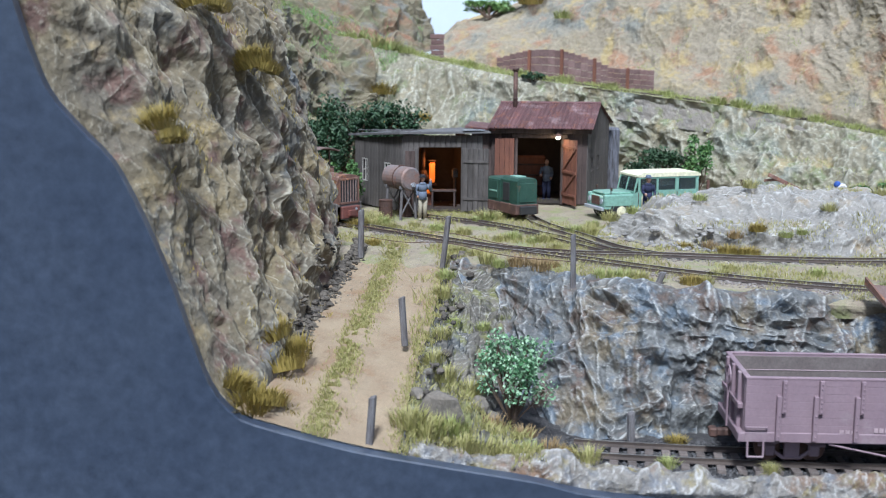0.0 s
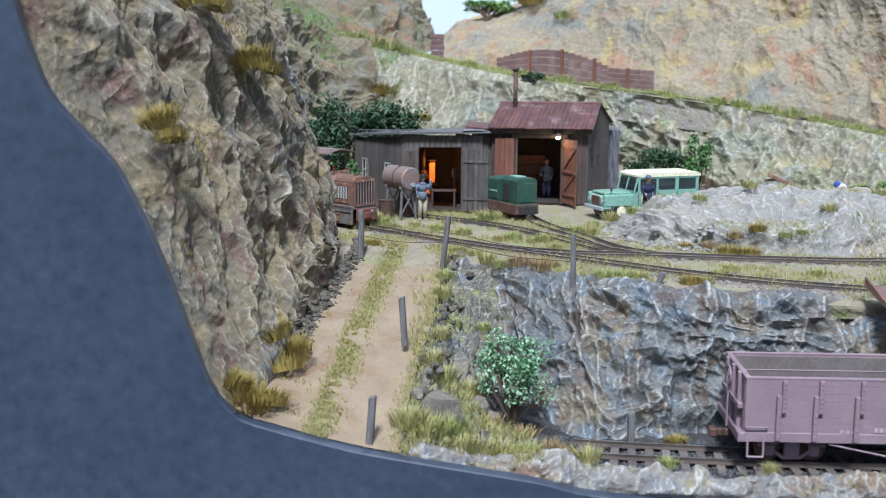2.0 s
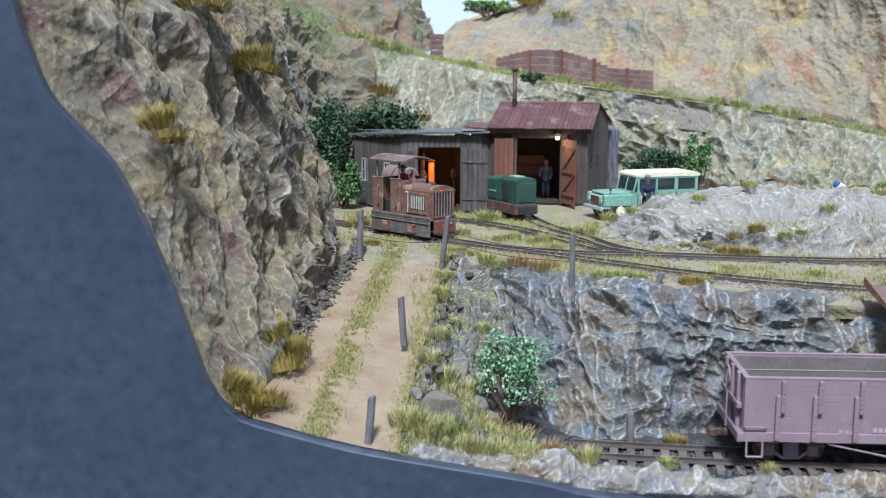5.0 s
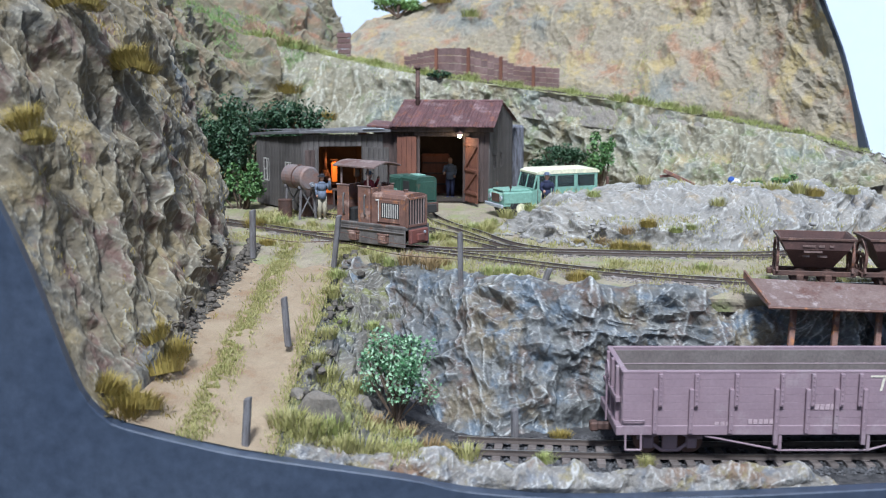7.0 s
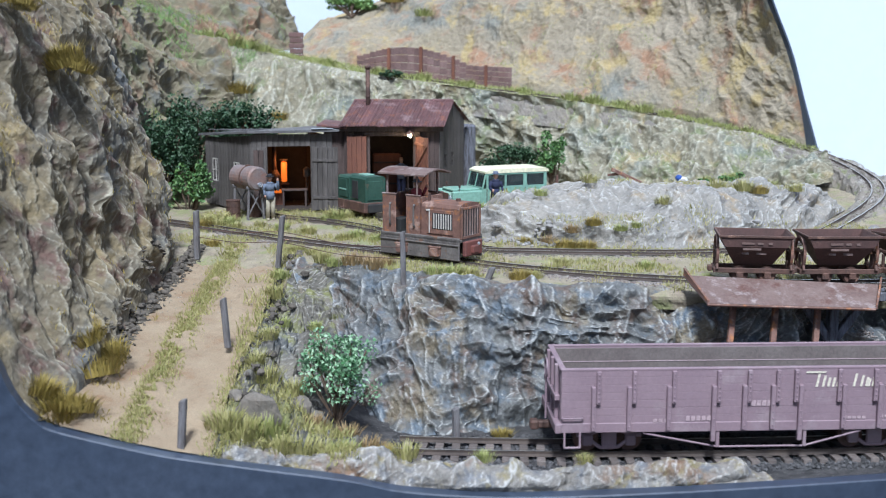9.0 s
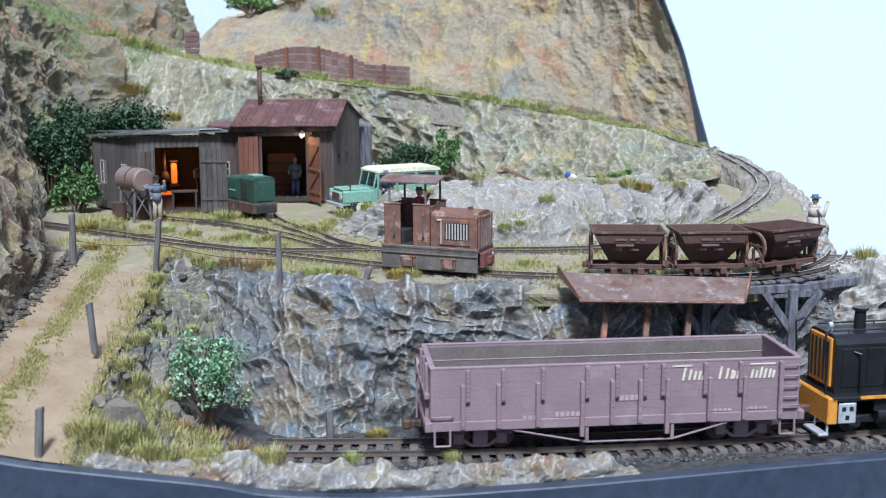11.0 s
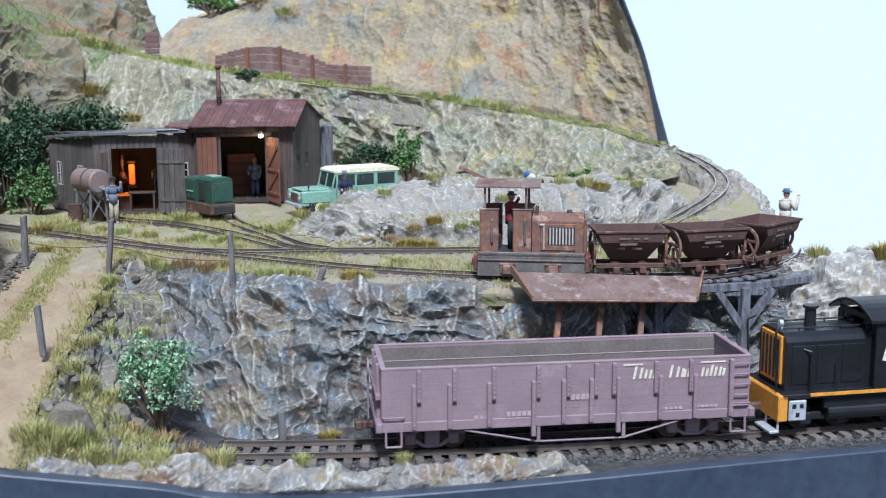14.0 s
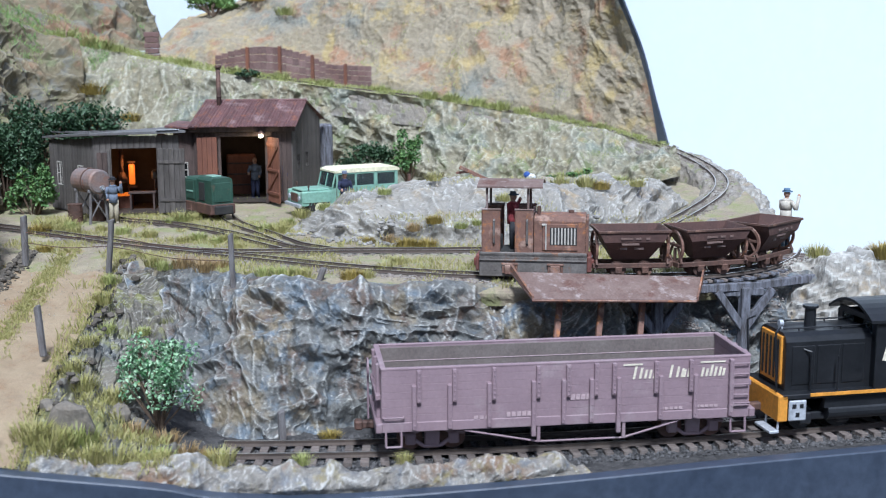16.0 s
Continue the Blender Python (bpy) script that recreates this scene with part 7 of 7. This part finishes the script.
M_boulder = surface("brown_grey_boulder", (0.20, 0.17, 0.135), (0.15, 0.135, 0.115), 0.9, big=90, fine=600, bump=0.6, spots=[(0.27, 0.23, 0.18)], spot_at=0.56, spot_scale=70)
boulder(0, 832, 142, (12, 8, 11), 1, "large brown-grey boulder on the bank by the cart track")
boulder(-13, 842, 147, (4.5, 4, 3.6), 2, "dark grey boulder on the bank")
boulder(-9, 834, 143.5, (4, 3.5, 3), 3, "dark grey boulder on the bank")
boulder(14, 858, 136, (8, 6, 6), 4, "brown-grey boulder half buried in the bank")

# ---- gravel along the lines: far too many to count ----
def gravel(name, x, y, size, material, label, seed):
    r = np.random.RandomState(seed)
    z = heights(x, y)
    ok = z > 0
    x, y, z = x[ok], y[ok], z[ok]
    n = len(x)
    s = size * r.uniform(0.4, 1.3, n)
    c = np.stack([x, y, z + s * 0.2], 1)
    base = np.array([(1, 0, 0), (-1, 0, 0), (0, 1, 0), (0, -1, 0), (0, 0, 0.8), (0, 0, -0.8)])
    v = c[:, None] + (base[None] + r.uniform(-0.35, 0.35, (n, 6, 3))) * s[:, None, None]
    f = np.array([(0, 2, 4), (2, 1, 4), (1, 3, 4), (3, 0, 4), (2, 0, 5), (1, 2, 5), (3, 1, 5), (0, 3, 5)])
    me = bpy.data.meshes.new(name)
    me.from_pydata((v.reshape(-1, 3) * MM).tolist(), [], (np.arange(n)[:, None, None] * 6 + f[None]).reshape(-1, 3).tolist())
    me.materials.append(material)
    tagged(new(name, me), label, "gravel", kind="stuff")


def pebble(name, c1, c2):
    m = leafy(name, c1, c2, 0.85)
    return m


c = spline(SIDING, 600)
k = rs.randint(0, 600, 13000)
gravel("siding_ballast", c[k, 0] + rs.normal(0, 1, 13000), c[k, 1] + rs.uniform(-24, 24, 13000), 0.95, pebble("dark_ballast_chips", (0.018, 0.017, 0.017), (0.13, 0.125, 0.125)), "dark ballast chips with pale specks along the siding", 1)
c = spline(FRONT, 600)
k = rs.randint(120, 590, 18000)
gravel("quarry_line_ballast", c[k, 0] + rs.normal(0, 3, 18000), c[k, 1] + rs.normal(0, 9, 18000), 0.62, pebble("pinkish_grey_chips", (0.17, 0.13, 0.11), (0.36, 0.33, 0.30)), "pinkish grey chips along the quarry line", 2)
c = spline(REAR, 600)
k = rs.randint(10, 420, 12000)
gravel("upper_line_ballast", c[k, 0] + rs.normal(0, 5, 12000), c[k, 1] + rs.normal(0, 5, 12000), 0.6, pebble("grey_brown_chips", (0.16, 0.13, 0.10), (0.36, 0.33, 0.29)), "grey-brown chips along the upper line", 3)
k = rs.randint(50, 205, 1500)
gravel("cliff_rubble", spline_L[k, 0] + np.abs(rs.normal(0, 3.2, 1500)) - 2, spline_L[k, 1] + rs.normal(0, 3, 1500), 1.15, pebble("brown_rubble_chips", (0.05, 0.043, 0.035), (0.17, 0.145, 0.11)), "small brown rubble under the cliff", 5)
x, y = spread(7000, -70, 360, 930, 1210)
gravel("yard_grit", x, y, 0.42, pebble("sandy_grit", (0.22, 0.18, 0.13), (0.42, 0.38, 0.32)), "sandy grit strewn over the yard", 4)

# ---- odd scrap behind the mound ----
t = thing("scrap_plough", at(238, 1150, 205, -18), "rusty scrap frame lying behind the mound", "scrap")
part("scrap_beam", G().box((0, 0, 7), (24, 2.4, 2.6), ry=24), M_rust, t)
part("scrap_tine", G().box((4, -2, 4), (20, 1.6, 1.8), ry=32, rz=10).box((-8, 2, 8), (12, 1.6, 1.8), ry=-8, rz=-14), M_rust, t)
t = thing("flat_wagon_frame", at(212, 1225, U + 1, 12), "dark rusty wagon frame parked behind the car", "wagon")
part("frame", G().box((0, -6, 14), (52, 2, 4)).box((0, 6, 14), (52, 2, 4)).box((-24, 0, 14), (2, 14, 4)).box((24, 0, 14), (2, 14, 4)), M_darkrust, t)
for x in (-14, 14):
    wheelset(t, x, 5, 9.4, 5, M_darkrust)
    part("stake", G().box((x, -6, 20), (2, 2, 10)).box((x, 0, 9), (4, 12, 8)), M_darkrust, t)
t = thing("cloth_bundle", at(282, 1160, 205), "small white and blue bundle lying behind the mound", "bundle")
part("white_cloth", G().ball((0, 0, 2.5), (4, 3, 2.8)), cloth("white_cloth", (0.7, 0.7, 0.7)), t, "", True)
part("blue_cloth", G().ball((-3, 0, 4.5), (2.6, 2.2, 2.4)), C_blue, t, "", True)


# ---- what moves: the quarry engine runs along the line and pushes the wagons ----
ROUTE = spline(FRONT, 1200)
ROUTE_S = np.concatenate([[0], np.cumsum(np.linalg.norm(np.diff(ROUTE, axis=0), axis=1))])
ENGINE_AT = [(0, 77.5), (0.6, 77.1), (1, 79.9), (1.5, 86.6), (2, 93.8), (2.5, 102.9), (3, 114.1), (3.2, 119.5), (5.3, 180.5), (5.5, 187), (6, 202), (6.5, 218), (7, 235.5), (7.5, 255.5), (8, 274), (8.5, 293.5), (9, 313.5), (9.5, 335.5), (9.7, 344.5), (11.8, 421.2), (12, 426.5), (12.5, 439.7), (12.8, 447.1), (13, 452.3), (13.2, 457.1), (13.5, 466), (13.8, 472), (14, 474), (14.5, 475), (16, 475)]
REACH = 50.0


def on_route(s, half):
    p, q = (np.array([np.interp(s + d, ROUTE_S, ROUTE[:, k]) for k in range(3)]) for d in (-half, half))
    m = (p + q) / 2
    return at(m[0], m[1], m[2], math.degrees(math.atan2(q[1] - p[1], q[0] - p[0])))


def motions():
    walk(ENGINE, [(t, on_route(s, 11)) for t, s in ENGINE_AT])
    walk(DRIVER, [(t, on_route(s, 11) @ at(-11.5, 1.5, 12.9, 100)) for t, s in ENGINE_AT])
    first = 449.0
    for ob, back in ((W1, REACH), (W2, REACH + 42.5), (W3, REACH + 85)):
        walk(ob, [(t, on_route(max(s, first) + back, 7)) for t, s in ENGINE_AT])
    walk(BRAKEMAN, [(t, on_route(max(s, first) + REACH + 85, 7) @ at(24.5, 0, 7.2, 80)) for t, s in ENGINE_AT])


motions()
